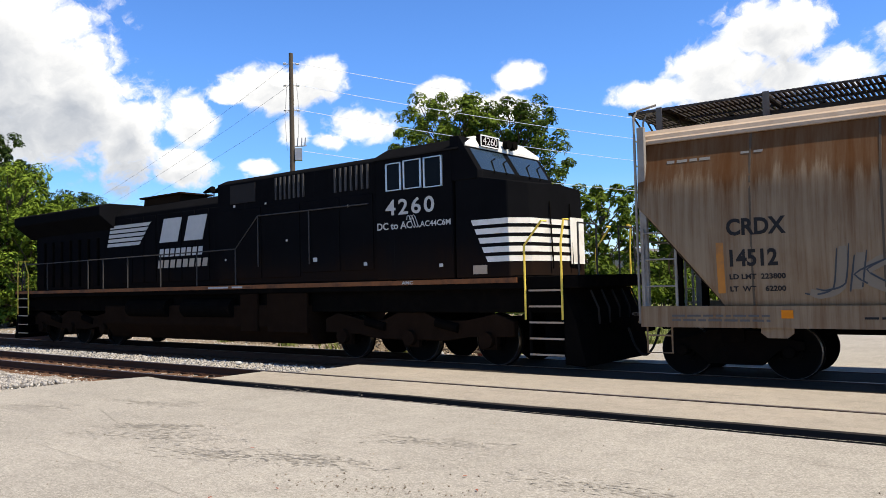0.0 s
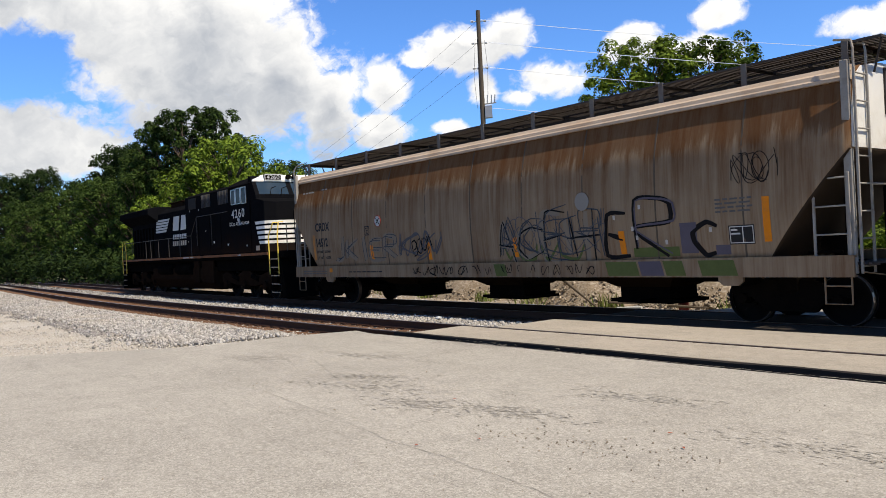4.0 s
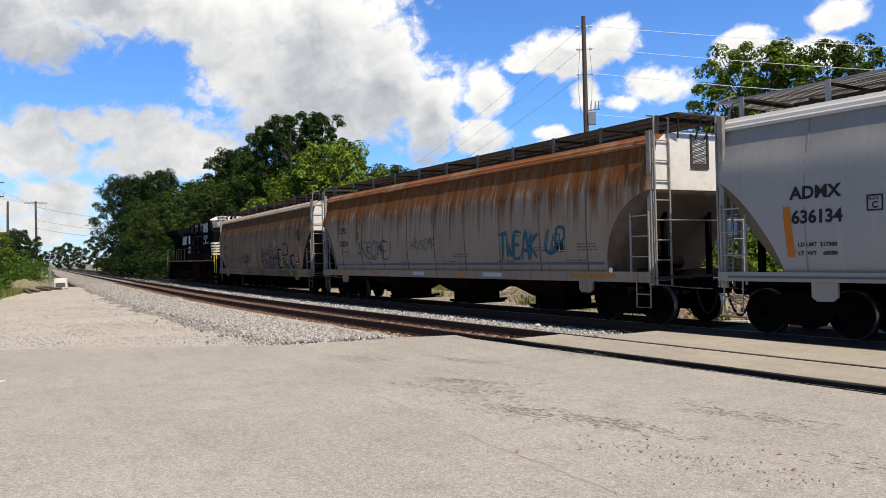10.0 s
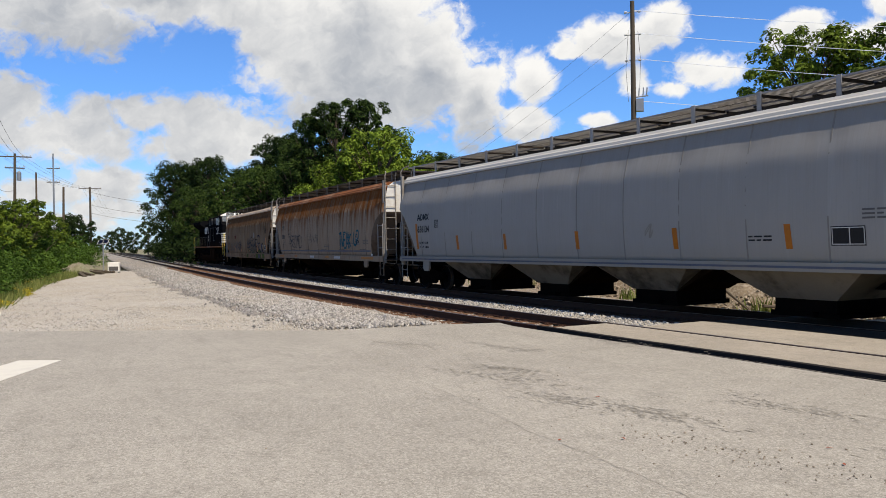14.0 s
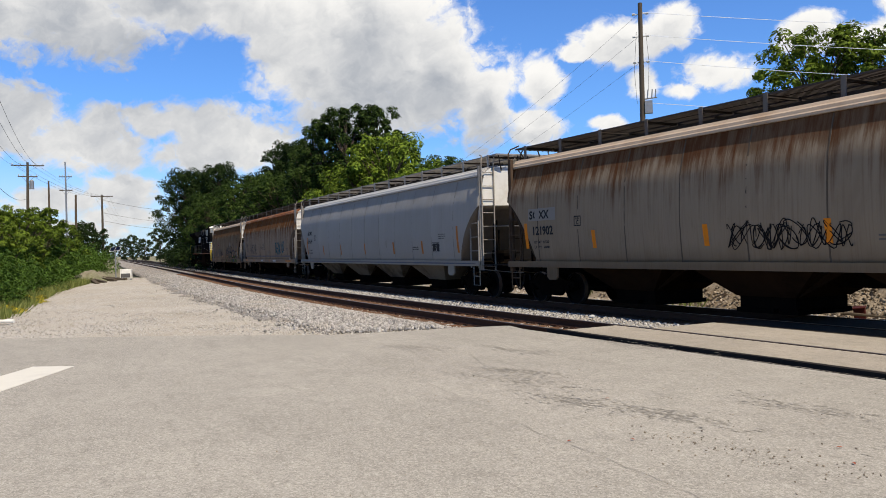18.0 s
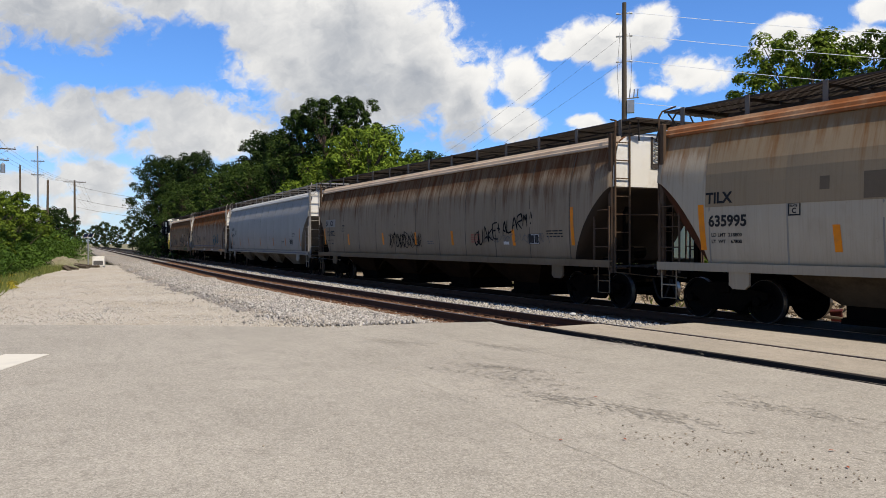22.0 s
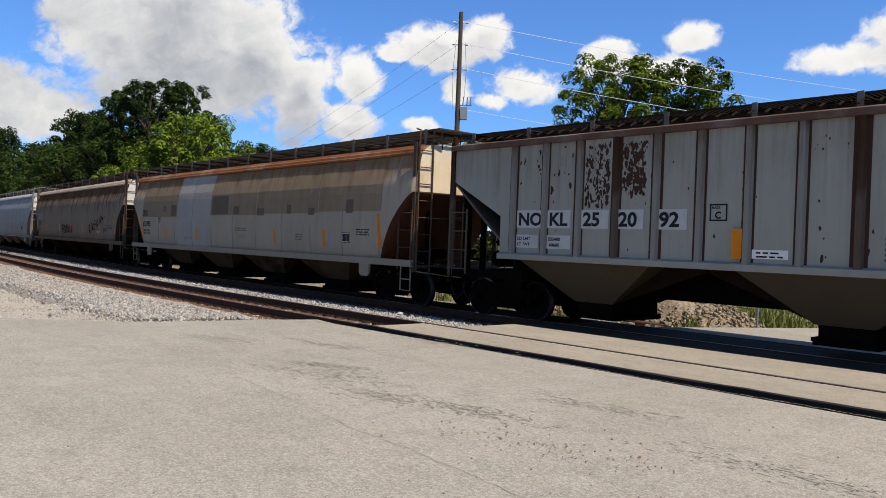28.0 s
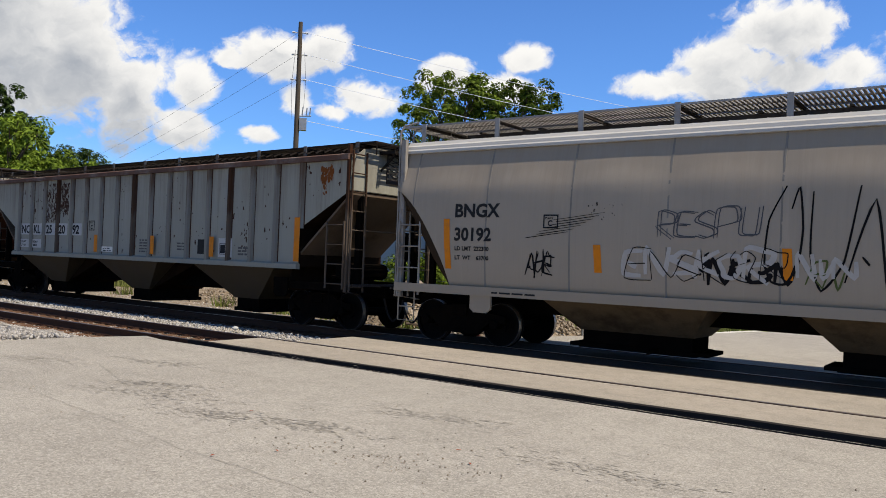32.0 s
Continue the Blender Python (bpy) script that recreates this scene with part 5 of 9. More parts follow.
def house(az, dist, turn, wide, deep, tall, ridge, wall_mat, roof_mat, label, boards=True, openings=()):
    p = ahead(az, dist, -0.4)
    root = thing("house", label, "house", pose(p.x, p.y, p.z, 0, 0, turn))
    bm = bmesh.new()
    cross = [(-wide / 2, 0), (-wide / 2, tall), (0, ridge), (wide / 2, tall), (wide / 2, 0)]
    prism(bm, cross, -deep / 2, deep / 2)
    wall = part("wall", bm, wall_mat, root)
    bm = bmesh.new()
    for s in (-1, 1):
        a = (s * (wide / 2 + 0.35), tall - 0.12)
        q = [(a[0], a[1]), (0, ridge + 0.12), (0, ridge + 0.26), (a[0], a[1] + 0.14)]
        prism(bm, q, -deep / 2 - 0.35, deep / 2 + 0.35)
    part("roof", bm, roof_mat, root)
    if boards:
        n = int(wide / 0.4)
        for i in range(n):
            x = -wide / 2 + wide * (i + 0.5) / n
            top = tall + (ridge - tall) * (1 - abs(x) / (wide / 2))
            bm = bmesh.new()
            box(bm, x - 0.03, x + 0.03, -deep / 2 - 0.03, -deep / 2 + 0.01, 0, top - 0.05)
            part("batten", bm, wall_mat, wall)
    for x, z, w_, h_ in openings:
        bm = bmesh.new()
        box(bm, x - w_ / 2 - 0.08, x + w_ / 2 + 0.08, -deep / 2 - 0.05, -deep / 2 + 0.02, z - 0.08, z + h_ + 0.08)
        win = part("window", bm, WHITE, root)
        bm = bmesh.new()
        box(bm, x - w_ / 2, x + w_ / 2, -deep / 2 - 0.06, -deep / 2 - 0.03, z, z + h_)
        part("pane", bm, GLASS, win)
    return root


SIDING_CREAM = plain("cream_siding", (0.62, 0.56, 0.40), 0.7, 0, 0.12, 1.0, 30, 0.1)
SIDING_BLUE = plain("blue_grey_siding", (0.34, 0.37, 0.40), 0.7, 0, 0.12, 1.0, 30, 0.1)
SHINGLE = plain("grey_shingle", (0.13, 0.13, 0.135), 0.9, 0, 0.3, 2.0, 30, 0.3)
METAL_WALL = plain("grey_metal_building", (0.42, 0.43, 0.44), 0.6, 0.2, 0.12, 1.0, 20, 0.1)
BRICK_RED = plain("red_brown_boards", (0.22, 0.09, 0.05), 0.8, 0, 0.3, 2.0, 20, 0.3)
house(45.2, 52, 20, 5.0, 6.0, 3.6, 5.2, SIDING_CREAM, SHINGLE, "cream vertical-boarded shed with grey roof")
house(40.6, 50, 15, 6.4, 8.0, 4.8, 7.0, SIDING_BLUE, SHINGLE, "blue-grey wooden house with white window trim", False, ((-1.5, 1.2, 0.9, 1.4), (1.3, 1.2, 0.9, 1.4), (0.0, 4.0, 0.9, 1.2)))
house(19.2, 92, 5, 14, 10, 3.4, 5.2, METAL_WALL, METAL_WALL, "long grey metal building beyond the street", False, ((-4, 1.2, 1.4, 1.2), (3, 1.2, 1.4, 1.2)))
house(27.5, 84, 8, 9, 9, 3.0, 5.0, PATCH_WHITE, SHINGLE, "white single-storey house under trees", False, ((-2, 1.0, 1.1, 1.3), (2, 1.0, 1.1, 1.3)))
fence = thing("board_fence", "red-brown board fence along the street", "fence")
for i in range(36):
    p = ahead(21.6 - 0.17 * i, 74, -0.3)
    bm = bmesh.new()
    box(bm, -0.105, 0.105, -0.015, 0.015, 0, 1.5)
    b_ = part("board", bm, BRICK_RED, fence)
    b_.matrix_basis = pose(p.x, p.y, p.z, 0, 0, 19)
flower = bush_model(1.1, 1.1, 24, 70, 0.11, LEAF_LIGHT, 51, "flowering garden bush with green leaves")
spread_copies(flower, [(39.5, 34, 1.0, 0), (37.6, 36, 1.2, 70), (42.0, 36, 0.9, 30), (35.5, 38, 1.2, 130), (33.0, 40, 1.1, 200)], "garden bushes")
hedge = bush_model(2.2, 3.2, 34, 80, 0.14, LEAF_MID, 53, "tall green hedge bush beyond the crossing")
spread_copies(hedge, [(38.6, 47, 1.0, 0), (36.9, 45, 1.05, 80), (34.9, 46, 1.0, 150), (32.9, 45, 1.1, 210), (31.0, 47, 1.0, 20), (28.8, 52, 1.1, 130), (26.6, 54, 1.1, 300), (24.4, 56, 1.1, 60), (22.0, 58, 1.0, 10), (19.6, 58, 1.0, 190), (43.2, 45, 0.9, 100), (40.4, 44, 1.0, 40), (41.8, 45, 0.9, 170), (45.0, 45, 0.8, 20)], "hedge bushes")
GOLD = leaves("goldenrod", (0.20, 0.20, 0.02), (0.55, 0.42, 0.04))
gold = bush_model(0.8, 0.75, 22, 60, 0.07, GOLD, 52, "yellow-flowered weed clump at the lot's edge")
spread_copies(gold, [(97.6, 25.4, 1.0, 0), (95.6, 30, 0.8, 60), (94.2, 36, 0.8, 130), (93.8, 44, 0.9, 10), (93.2, 49, 0.8, 80), (99.8, 25.2, 1.1, 30)], "yellow weeds")
bm = bmesh.new()
rod(bm, (-1.0, 0, 0.03), (1.0, 0, 0.03), 0.05, 8)
solo("white_pipe", bm, WHITE, "short white plastic pipe lying on gravel", "pipe", m=pose(-24.9, -3.1, 0.02, 0, 0, 60))

# cracks and a joint in the paving
def crack(points, width, seed):
    rnd = random.Random(seed)
    bm = bmesh.new()
    last = None
    for (xa, ya), (xb, yb) in zip(points, points[1:]):
        n = max(2, int(math.hypot(xb - xa, yb - ya) / 0.12))
        for k in range(n):
            f = k / n
            x, y = xa + (xb - xa) * f + rnd.gauss(0, 0.012), ya + (yb - ya) * f + rnd.gauss(0, 0.012)
            wd = width * rnd.uniform(0.3, 1.2)
            edge = (bm.verts.new((x, y - wd, 0.004)), bm.verts.new((x, y + wd, 0.004)))
            if last:
                bm.faces.new((last[0], last[1], edge[1], edge[0]))
            last = edge
    solo("road_crack", bm, CRACK, "thin dark crack in the paving", "road crack", group="road cracks", kind="structure")


CRACK = plain("crack_dirt", (0.29, 0.27, 0.235), 0.95, 0, 0.4, 6, 60, 0.3)
crack([(-12.6, 3.95), (-11.4, 3.92), (-8.26, 3.83), (-6.4, 3.72), (-5.3, 3.76), (-3.0, 3.7)], 0.0035, 1)
crack([(-9.6, 3.86), (-9.3, 4.2), (-8.6, 4.5)], 0.004, 2)
crack([(-14.8, 5.4), (-12.0, 5.6), (-9.9, 5.0), (-8.9, 5.2)], 0.004, 3)
crack([(-15.2, 8.0), (-10, 8.5), (-5, 8.95), (0, 9.4)], 0.010, 5)

# dark tar smears and scuffs
def smear(cx, cy, long, wide, turn, count, seed):
    """Rubbed-in dark flecks, thickest in the middle of the smear."""
    rnd = random.Random(seed)
    bm = bmesh.new()
    for i in range(count):
        ox, oy = rnd.gauss(0, long * 0.42), rnd.gauss(0, wide * 0.30)
        ln, wd, n = rnd.uniform(0.012, 0.07), rnd.uniform(0.004, 0.013), 7
        vs = []
        for k in range(n):
            a = 2 * math.pi * k / n
            r = rnd.uniform(0.5, 1.15)
            px, py = ox + ln * r * math.cos(a), oy + wd * r * math.sin(a)
            vs.append(bm.verts.new((cx + px * math.cos(turn) - py * math.sin(turn), cy + px * math.sin(turn) + py * math.cos(turn), 0.0028 + 0.000008 * i)))
        bm.faces.new(vs)
    solo("tar_smear", bm, SMEAR, "faint dark tar smears on the paving", "tar smear", group="tar smears", kind="stuff")


SMEAR = plain("faded_tar", (0.265, 0.246, 0.214), 0.95, 0, 0.3, 9, 70, 0.3)
for i, row in enumerate(((-9.7, 5.3, 0.9, 0.35, 0.55, 240), (-9.0, 5.0, 1.4, 0.7, 0.4, 260), (-7.5, 4.8, 0.9, 0.5, 0.3, 240), (-6.4, 5.25, 0.9, 0.4, 0.2, 240), (-11.2, 8.3, 1.5, 0.5, 0.15, 220),
                         (-11.6, 6.4, 1.4, 0.5, 0.3, 220), (-6.0, 6.6, 1.2, 0.5, 0.15, 200), (-3.4, 6.0, 1.4, 0.5, 0.1, 160), (-13.0, 5.0, 1.2, 0.6, 0.4, 180))):
    smear(*row, i + 1)

# ---- small things on the road ----
def bits(rng, n):
    got = []
    while len(got) < n:
        if rng.random() < 0.4:
            f = rng.random()
            x, y = -6.0 + 2.0 * f + rng.normal(0, 0.28), 4.5 + 0.65 * f + rng.normal(0, 0.16)
        else:
            x, y = rng.normal(-5.0, 2.4), rng.normal(4.9, 1.5)
        if y < 8.0 and -13 < x < 2:
            got.append((x, y, 0.004))
    return got


stones("road_grit", RUBBLE, "scattered small pebbles on the road", 300, bits, 0.004, 0.013, 12)
def lot_bits(rng, n):
    """Loose gravel over the lot, thicker in drifts and towards the road."""
    got = []
    while len(got) < n:
        x, y = -15.6 - rng.exponential(9.0), rng.uniform(-2.6, 6.4)
        edge = np.interp(y, [-2.6, -1.9, 1.5, 3.6, 4.9, 6.4], [-20.2, -19.7, -17.9, -16.5, -15.7, -15.8])
        if x < edge - 0.1 and x > -50 and rng.random() < 0.35 + 0.65 * (noise.noise(Vector((x * 0.35, y * 0.6, 4))) > 0.05):
            got.append((x, y, -0.022 if x > -20.5 else -0.045))
    return got


stones("lot_gravel", LOT_STONE, "small loose gravel strewn over the lot", 8000, lot_bits, 0.010, 0.028, 14)
LEAF_RED = leaves("dry_red_leaf", (0.25, 0.06, 0.04), (0.40, 0.12, 0.06))
leaf_rows = [(-5.73, 4.30, 0.01), (-4.69, 5.61, 0.008), (-5.95, 3.79, 0.008), (-4.3, 5.3, 0.008), (-3.6, 3.2, 0.008), (-7.4, 5.2, 0.008)]
for i, p in enumerate(leaf_rows):
    bm = bmesh.new()
    ring = [(0.03, 0), (0.01, 0.011), (-0.015, 0.010), (-0.03, 0), (-0.015, -0.010), (0.01, -0.011)]
    vs = [bm.verts.new((x, y, 0.006 * math.cos(x * 40) + abs(y) * 0.3)) for x, y in ring]
    bm.faces.new(vs)
    solo("fallen_leaf", bm, LEAF_RED, "dry red-brown leaf fallen on the road", "leaf", group="fallen leaves", m=pose(*p, 0, 0, 50 * i))
bm = bmesh.new()
bmesh.ops.create_icosphere(bm, subdivisions=2, radius=0.085)
for v in bm.verts:
    v.co.z *= 0.55
    v.co += v.normal * 0.03 * noise.noise(v.co * 9)
solo("pale_stone", bm, PATCH_WHITE, "pale lump of stone at the edge of the crossing", "stone", m=pose(-16.6, 11.15, -0.05))

# ---- hopper cars ----
# half width of the side by height; a smooth, slightly bulging shell
SHELL = [(1.22, 1.56), (1.6, 1.60), (2.2, 1.63), (2.6, 1.625), (3.0, 1.608), (3.28, 1.585), (3.45, 1.549), (3.9, 1.430), (4.22, 1.335)]
ROOF = [(4.30, 1.28), (4.40, 1.08), (4.47, 0.75), (4.50, 0.35), (4.51, 0.0)]


def half_width(z, x=0.0, pitch=1.9, shell=SHELL, swell=0.028):
    z = min(max(z, shell[0][0]), shell[-1][0])
    for (za, wa), (zb, wb) in zip(shell, shell[1:]):
        if za <= z <= zb:
            wide = wa + (wb - wa) * (z - za) / (zb - za)
            break
    puff = max(0.0, min(1.0, (z - 1.3) / 0.8)) * max(0.0, min(1.0, (3.9 - z) / 0.5))
    return wide + swell * puff * abs(math.sin(math.pi * x / pitch)) ** 0.7


def cut(u, reach, z_low, z_high, curve=(2.2, 0.35)):
    """The height of the side's lower edge, u metres in from the car's end, where the slope sheet shows below it."""
    if u >= reach:
        return z_low
    return z_low + (z_high - z_low) * max(0.0, 1 - max(0.0, u / reach) ** curve[0]) ** curve[1]


def shell_body(length, pitch, reach=1.45, z_low=1.24, z_high=3.1, swell=0.028, curve=(2.2, 0.35)):
    """The body of a smooth covered hopper: shell sides, rounded roof, slope sheets cut away at both ends."""
    bm = bmesh.new()
    h = length / 2
    steps = [round(reach * math.sin(math.pi / 2 * i / 18), 4) for i in range(19)] + [round(reach * 0.9985, 4)]
    xs = sorted({round(-h + u, 4) for u in steps} | {round(h - u, 4) for u in steps} | {round(-h + reach + (length - 2 * reach) * i / 96, 4) for i in range(97)})
    rings = []
    for x in xs:
        low = cut(h - abs(x), reach, z_low, z_high, curve)
        side = []
        for i in range(23):
            z = low + (4.22 - low) * i / 22
            side.append((half_width(z, x, pitch, swell=swell), z))
        prof = side + [(wd, z) for z, wd in ROOF]
        ring = [bm.verts.new((x, -y, z)) for y, z in prof] + [bm.verts.new((x, y, z)) for y, z in reversed(prof[:-1])]
        slope = z_low - 0.01 + (z_high - z_low) * max(0.0, 1 - (h - abs(x)) / reach)
        ring += [bm.verts.new((x, y * (side[0][0] - 0.07), slope)) for y in (1, -1)]
        rings.append(ring)
    n = len(rings[0])
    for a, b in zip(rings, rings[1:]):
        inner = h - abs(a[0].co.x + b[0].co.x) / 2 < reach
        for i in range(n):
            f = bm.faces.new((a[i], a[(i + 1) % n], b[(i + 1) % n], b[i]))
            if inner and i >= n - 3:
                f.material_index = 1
    bm.faces.new(rings[0])
    bm.faces.new(rings[-1][::-1])
    return bm


AXLE_BM = bmesh.new()
rod(AXLE_BM, (0, -1.0, 0), (0, 1.0, 0), 0.085, 10)
for sd in (-1, 1):
    disc(AXLE_BM, (0, sd * 0.755, 0), (0, 1, 0), 0.40, 0.05, 24)
    disc(AXLE_BM, (0, sd * 0.755, 0), (0, 1, 0), 0.16, 0.17, 12)
    disc(AXLE_BM, (0, sd * 0.690, 0), (0, 1, 0), 0.482, 0.03, 32)
    for k in range(5):
        a = k * 2 * math.pi / 5
        box(AXLE_BM, 0.25 * math.cos(a) - 0.03, 0.25 * math.cos(a) + 0.03, sd * 0.755 - 0.032, sd * 0.755 + 0.032, 0.25 * math.sin(a) - 0.03, 0.25 * math.sin(a) + 0.03)
for sd in (-1, 1):
    for i in range(32):
        a, b = 2 * math.pi * i / 32, 2 * math.pi * (i + 1) / 32
        ring = []
        for t, rr, y in ((a, 0.457, -0.065), (b, 0.457, -0.065), (b, 0.457, 0.065), (a, 0.457, 0.065)):
            ring.append(AXLE_BM.verts.new((rr * math.cos(t), sd * 0.765 + y, rr * math.sin(t))))
        AXLE_BM.faces.new(ring).material_index = 1
        for y in (-0.065, 0.065):
            q = [AXLE_BM.verts.new((rr * math.cos(t), sd * 0.765 + y, rr * math.sin(t))) for t, rr in ((a, 0.457), (b, 0.457), (b, 0.385), (a, 0.385))]
            AXLE_BM.faces.new(q)
for sd in (-1, 1):
    y = sd * 0.832
    for i in range(32):
        a, b = 2 * math.pi * i / 32, 2 * math.pi * (i + 1) / 32
        AXLE_BM.faces.new([AXLE_BM.verts.new((rr * math.cos(t), y, rr * math.sin(t))) for t, rr in ((a, 0.457), (b, 0.457), (b, 0.448), (a, 0.448))]).material_index = 2
AXLE = finish("wheelset", AXLE_BM, WHEEL_STEEL)
AXLE.materials.append(RAIL_TOP)
AXLE.materials.append(RIM_STEEL)
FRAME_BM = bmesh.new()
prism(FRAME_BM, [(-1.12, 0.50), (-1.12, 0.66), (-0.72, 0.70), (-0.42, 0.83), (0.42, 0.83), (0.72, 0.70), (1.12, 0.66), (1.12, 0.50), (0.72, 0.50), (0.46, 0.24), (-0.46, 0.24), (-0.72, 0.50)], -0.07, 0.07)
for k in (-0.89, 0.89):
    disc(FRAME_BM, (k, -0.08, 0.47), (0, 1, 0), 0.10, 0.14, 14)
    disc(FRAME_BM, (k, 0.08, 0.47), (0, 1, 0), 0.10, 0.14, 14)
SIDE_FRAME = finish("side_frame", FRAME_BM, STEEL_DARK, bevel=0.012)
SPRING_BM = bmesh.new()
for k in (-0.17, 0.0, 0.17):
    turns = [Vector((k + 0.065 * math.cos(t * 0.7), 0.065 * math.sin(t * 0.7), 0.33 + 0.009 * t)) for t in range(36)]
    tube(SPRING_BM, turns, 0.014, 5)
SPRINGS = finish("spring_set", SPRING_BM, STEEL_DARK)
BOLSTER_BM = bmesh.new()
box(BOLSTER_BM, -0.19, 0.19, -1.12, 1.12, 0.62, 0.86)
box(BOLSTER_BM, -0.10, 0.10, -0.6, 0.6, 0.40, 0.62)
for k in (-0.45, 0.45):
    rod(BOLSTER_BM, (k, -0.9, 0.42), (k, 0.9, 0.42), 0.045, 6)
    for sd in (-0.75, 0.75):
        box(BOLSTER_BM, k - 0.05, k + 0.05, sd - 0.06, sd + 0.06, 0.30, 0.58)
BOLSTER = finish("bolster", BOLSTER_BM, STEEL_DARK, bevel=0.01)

WHEELSETS = []


def hang(name, mesh, parent, x=0.0, y=0.0, z=0.0, turn=0.0):
    ob = new(name, mesh)
    ob.parent = parent
    ob.matrix_basis = pose(x, y, z, 0, 0, turn)
    return ob


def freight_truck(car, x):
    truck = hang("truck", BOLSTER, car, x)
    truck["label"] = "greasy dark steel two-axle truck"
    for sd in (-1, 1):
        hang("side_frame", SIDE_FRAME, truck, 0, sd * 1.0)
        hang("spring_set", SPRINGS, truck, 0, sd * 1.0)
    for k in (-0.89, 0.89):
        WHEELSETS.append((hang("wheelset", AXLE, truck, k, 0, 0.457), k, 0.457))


def islands(me):
    """The mesh's loose pieces as meshes of their own."""
    links = list(range(len(me.vertices)))

    def root(a):
        while links[a] != a:
            links[a] = links[links[a]]
            a = links[a]
        return a

    for f in me.polygons:
        first = root(f.vertices[0])
        for v in f.vertices[1:]:
            links[root(v)] = first
    groups = {}
    for f in me.polygons:
        groups.setdefault(root(f.vertices[0]), []).append(tuple(f.vertices))
    pieces = []
    for faces in groups.values():
        used = sorted({v for f in faces for v in f})
        place = {v: k for k, v in enumerate(used)}
        piece = bpy.data.meshes.new("letter")
        piece.from_pydata([me.vertices[v].co[:] for v in used], [], [[place[v] for v in f] for f in faces])
        pieces.append(piece)
    return pieces


def skin_text(parent, words, x, z, size, mat, name="lettering", stretch=1.0, space=1.0, y=None, face=-1, flat=None, pitch=1.9, slant=0.0, outline=0.0, turn=0.0, lift=0.007, weight=0.034):
    """Letters laid on the car's side; x is where they start, z their base line."""
    curve = bpy.data.curves.new("text", "FONT")
    curve.body, curve.size, curve.shear = words, size, slant
    curve.resolution_u, curve.space_character = 3, space
    curve.offset = size * weight if weight != 0.034 or not outline else 0.0
    if outline:
        curve.fill_mode, curve.bevel_depth, curve.bevel_resolution = "NONE", outline, 0
    holder = bpy.data.objects.new("text", curve)
    scene.collection.objects.link(holder)
    me = bpy.data.meshes.new_from_object(holder.evaluated_get(bpy.context.evaluated_depsgraph_get()))
    bpy.data.objects.remove(holder)
    bpy.data.curves.remove(curve)
    ca, sa = math.cos(turn), math.sin(turn)
    for v in me.vertices:
        tx, tz = v.co.x * stretch, v.co.y
        px, pz = x + tx * ca - tz * sa, z + tx * sa + tz * ca
        wide = flat if flat is not None else half_width(pz, px, pitch)
        v.co = (px, -(wide + lift + (abs(v.co.z) * 0.15 if outline else 0.0)), pz)
    me.materials.clear()
    me.materials.append(mat)
    for k, letter in enumerate(islands(me)):
        letter.materials.append(mat)
        ob = new("letter" if name == "lettering" else name, letter)
        ob.parent = parent
    bpy.data.meshes.remove(me)


def skin_patch(parent, name, x0, x1, z0, z1, mat, flat=None, pitch=1.9, lean=0.0, lift=0.004, thick=0.003):
    """A thin plate or painted block that follows the side."""
    bm = bmesh.new()
    n = max(1, round((x1 - x0) / 0.25))
    k = max(1, round((z1 - z0) / 0.25))
    grid = []
    for i in range(n + 1):
        row = []
        for j in range(k + 1):
            z = z0 + (z1 - z0) * j / k
            x = x0 + (x1 - x0) * i / n + lean * (z - z0)
            row.append(bm.verts.new((x, -((flat if flat is not None else half_width(z, x, pitch)) + lift + thick), z)))
        grid.append(row)
    for a, b in zip(grid, grid[1:]):
        for j in range(k):
            bm.faces.new((a[j], b[j], b[j + 1], a[j + 1]))
    me = finish(name, bm, mat)
    ob = new(name, me)
    ob.parent = parent
    return ob


def scrawl(parent, x0, x1, z0, z1, mat, seed, strokes=14, r=0.02, flat=None, name="graffiti"):
    """A row of looping sprayed strokes, like hurried handwriting, within a block of the side."""
    rnd = random.Random(seed)
    bm = bmesh.new()
    tall = z1 - z0
    for i in range(strokes):
        cx = x0 + (x1 - x0) * (i + 0.5) / strokes + rnd.uniform(-0.1, 0.1)
        cz = (z0 + z1) / 2 + rnd.uniform(-0.12, 0.12) * tall
        sx, sz = min(tall * rnd.uniform(0.25, 0.5), max(0.06, cx - x0), max(0.06, x1 - cx)), tall * rnd.uniform(0.28, 0.42)
        fa, fb = rnd.choice((1, 1, 2)), rnd.choice((1, 2, 2, 3))
        pa, pb, slope = rnd.uniform(0, 6.28), rnd.uniform(0, 6.28), rnd.uniform(-0.2, 0.5)
        reach = rnd.uniform(2.5, 5.5)
        n = 22
        pts = []
        for k in range(n + 1):
            t = reach * k / n
            px, pz = cx + sx * math.sin(fa * t + pa), cz + sz * math.sin(fb * t + pb)
            pts.append((min(max(px + slope * (pz - cz), x0), x1), min(max(pz, z0), z1)))
        last = None
        for k, (px, pz) in enumerate(pts):
            ax, az_ = pts[max(0, k - 1)]
            bx, bz = pts[min(n, k + 1)]
            d = math.hypot(bx - ax, bz - az_) or 1.0
            nx, nz = -(bz - az_) / d * r, (bx - ax) / d * r
            y = -((flat if flat is not None else half_width(pz, px)) + 0.009)
            edge = (bm.verts.new((px + nx, y, pz + nz)), bm.verts.new((px - nx, y, pz - nz)))
            if last:
                bm.faces.new((last[0], last[1], edge[1], edge[0]))
            last = edge
    ob = new(name, finish(name, bm, mat))
    ob.parent = parent
    ob["kind"] = "stuff"
    return ob


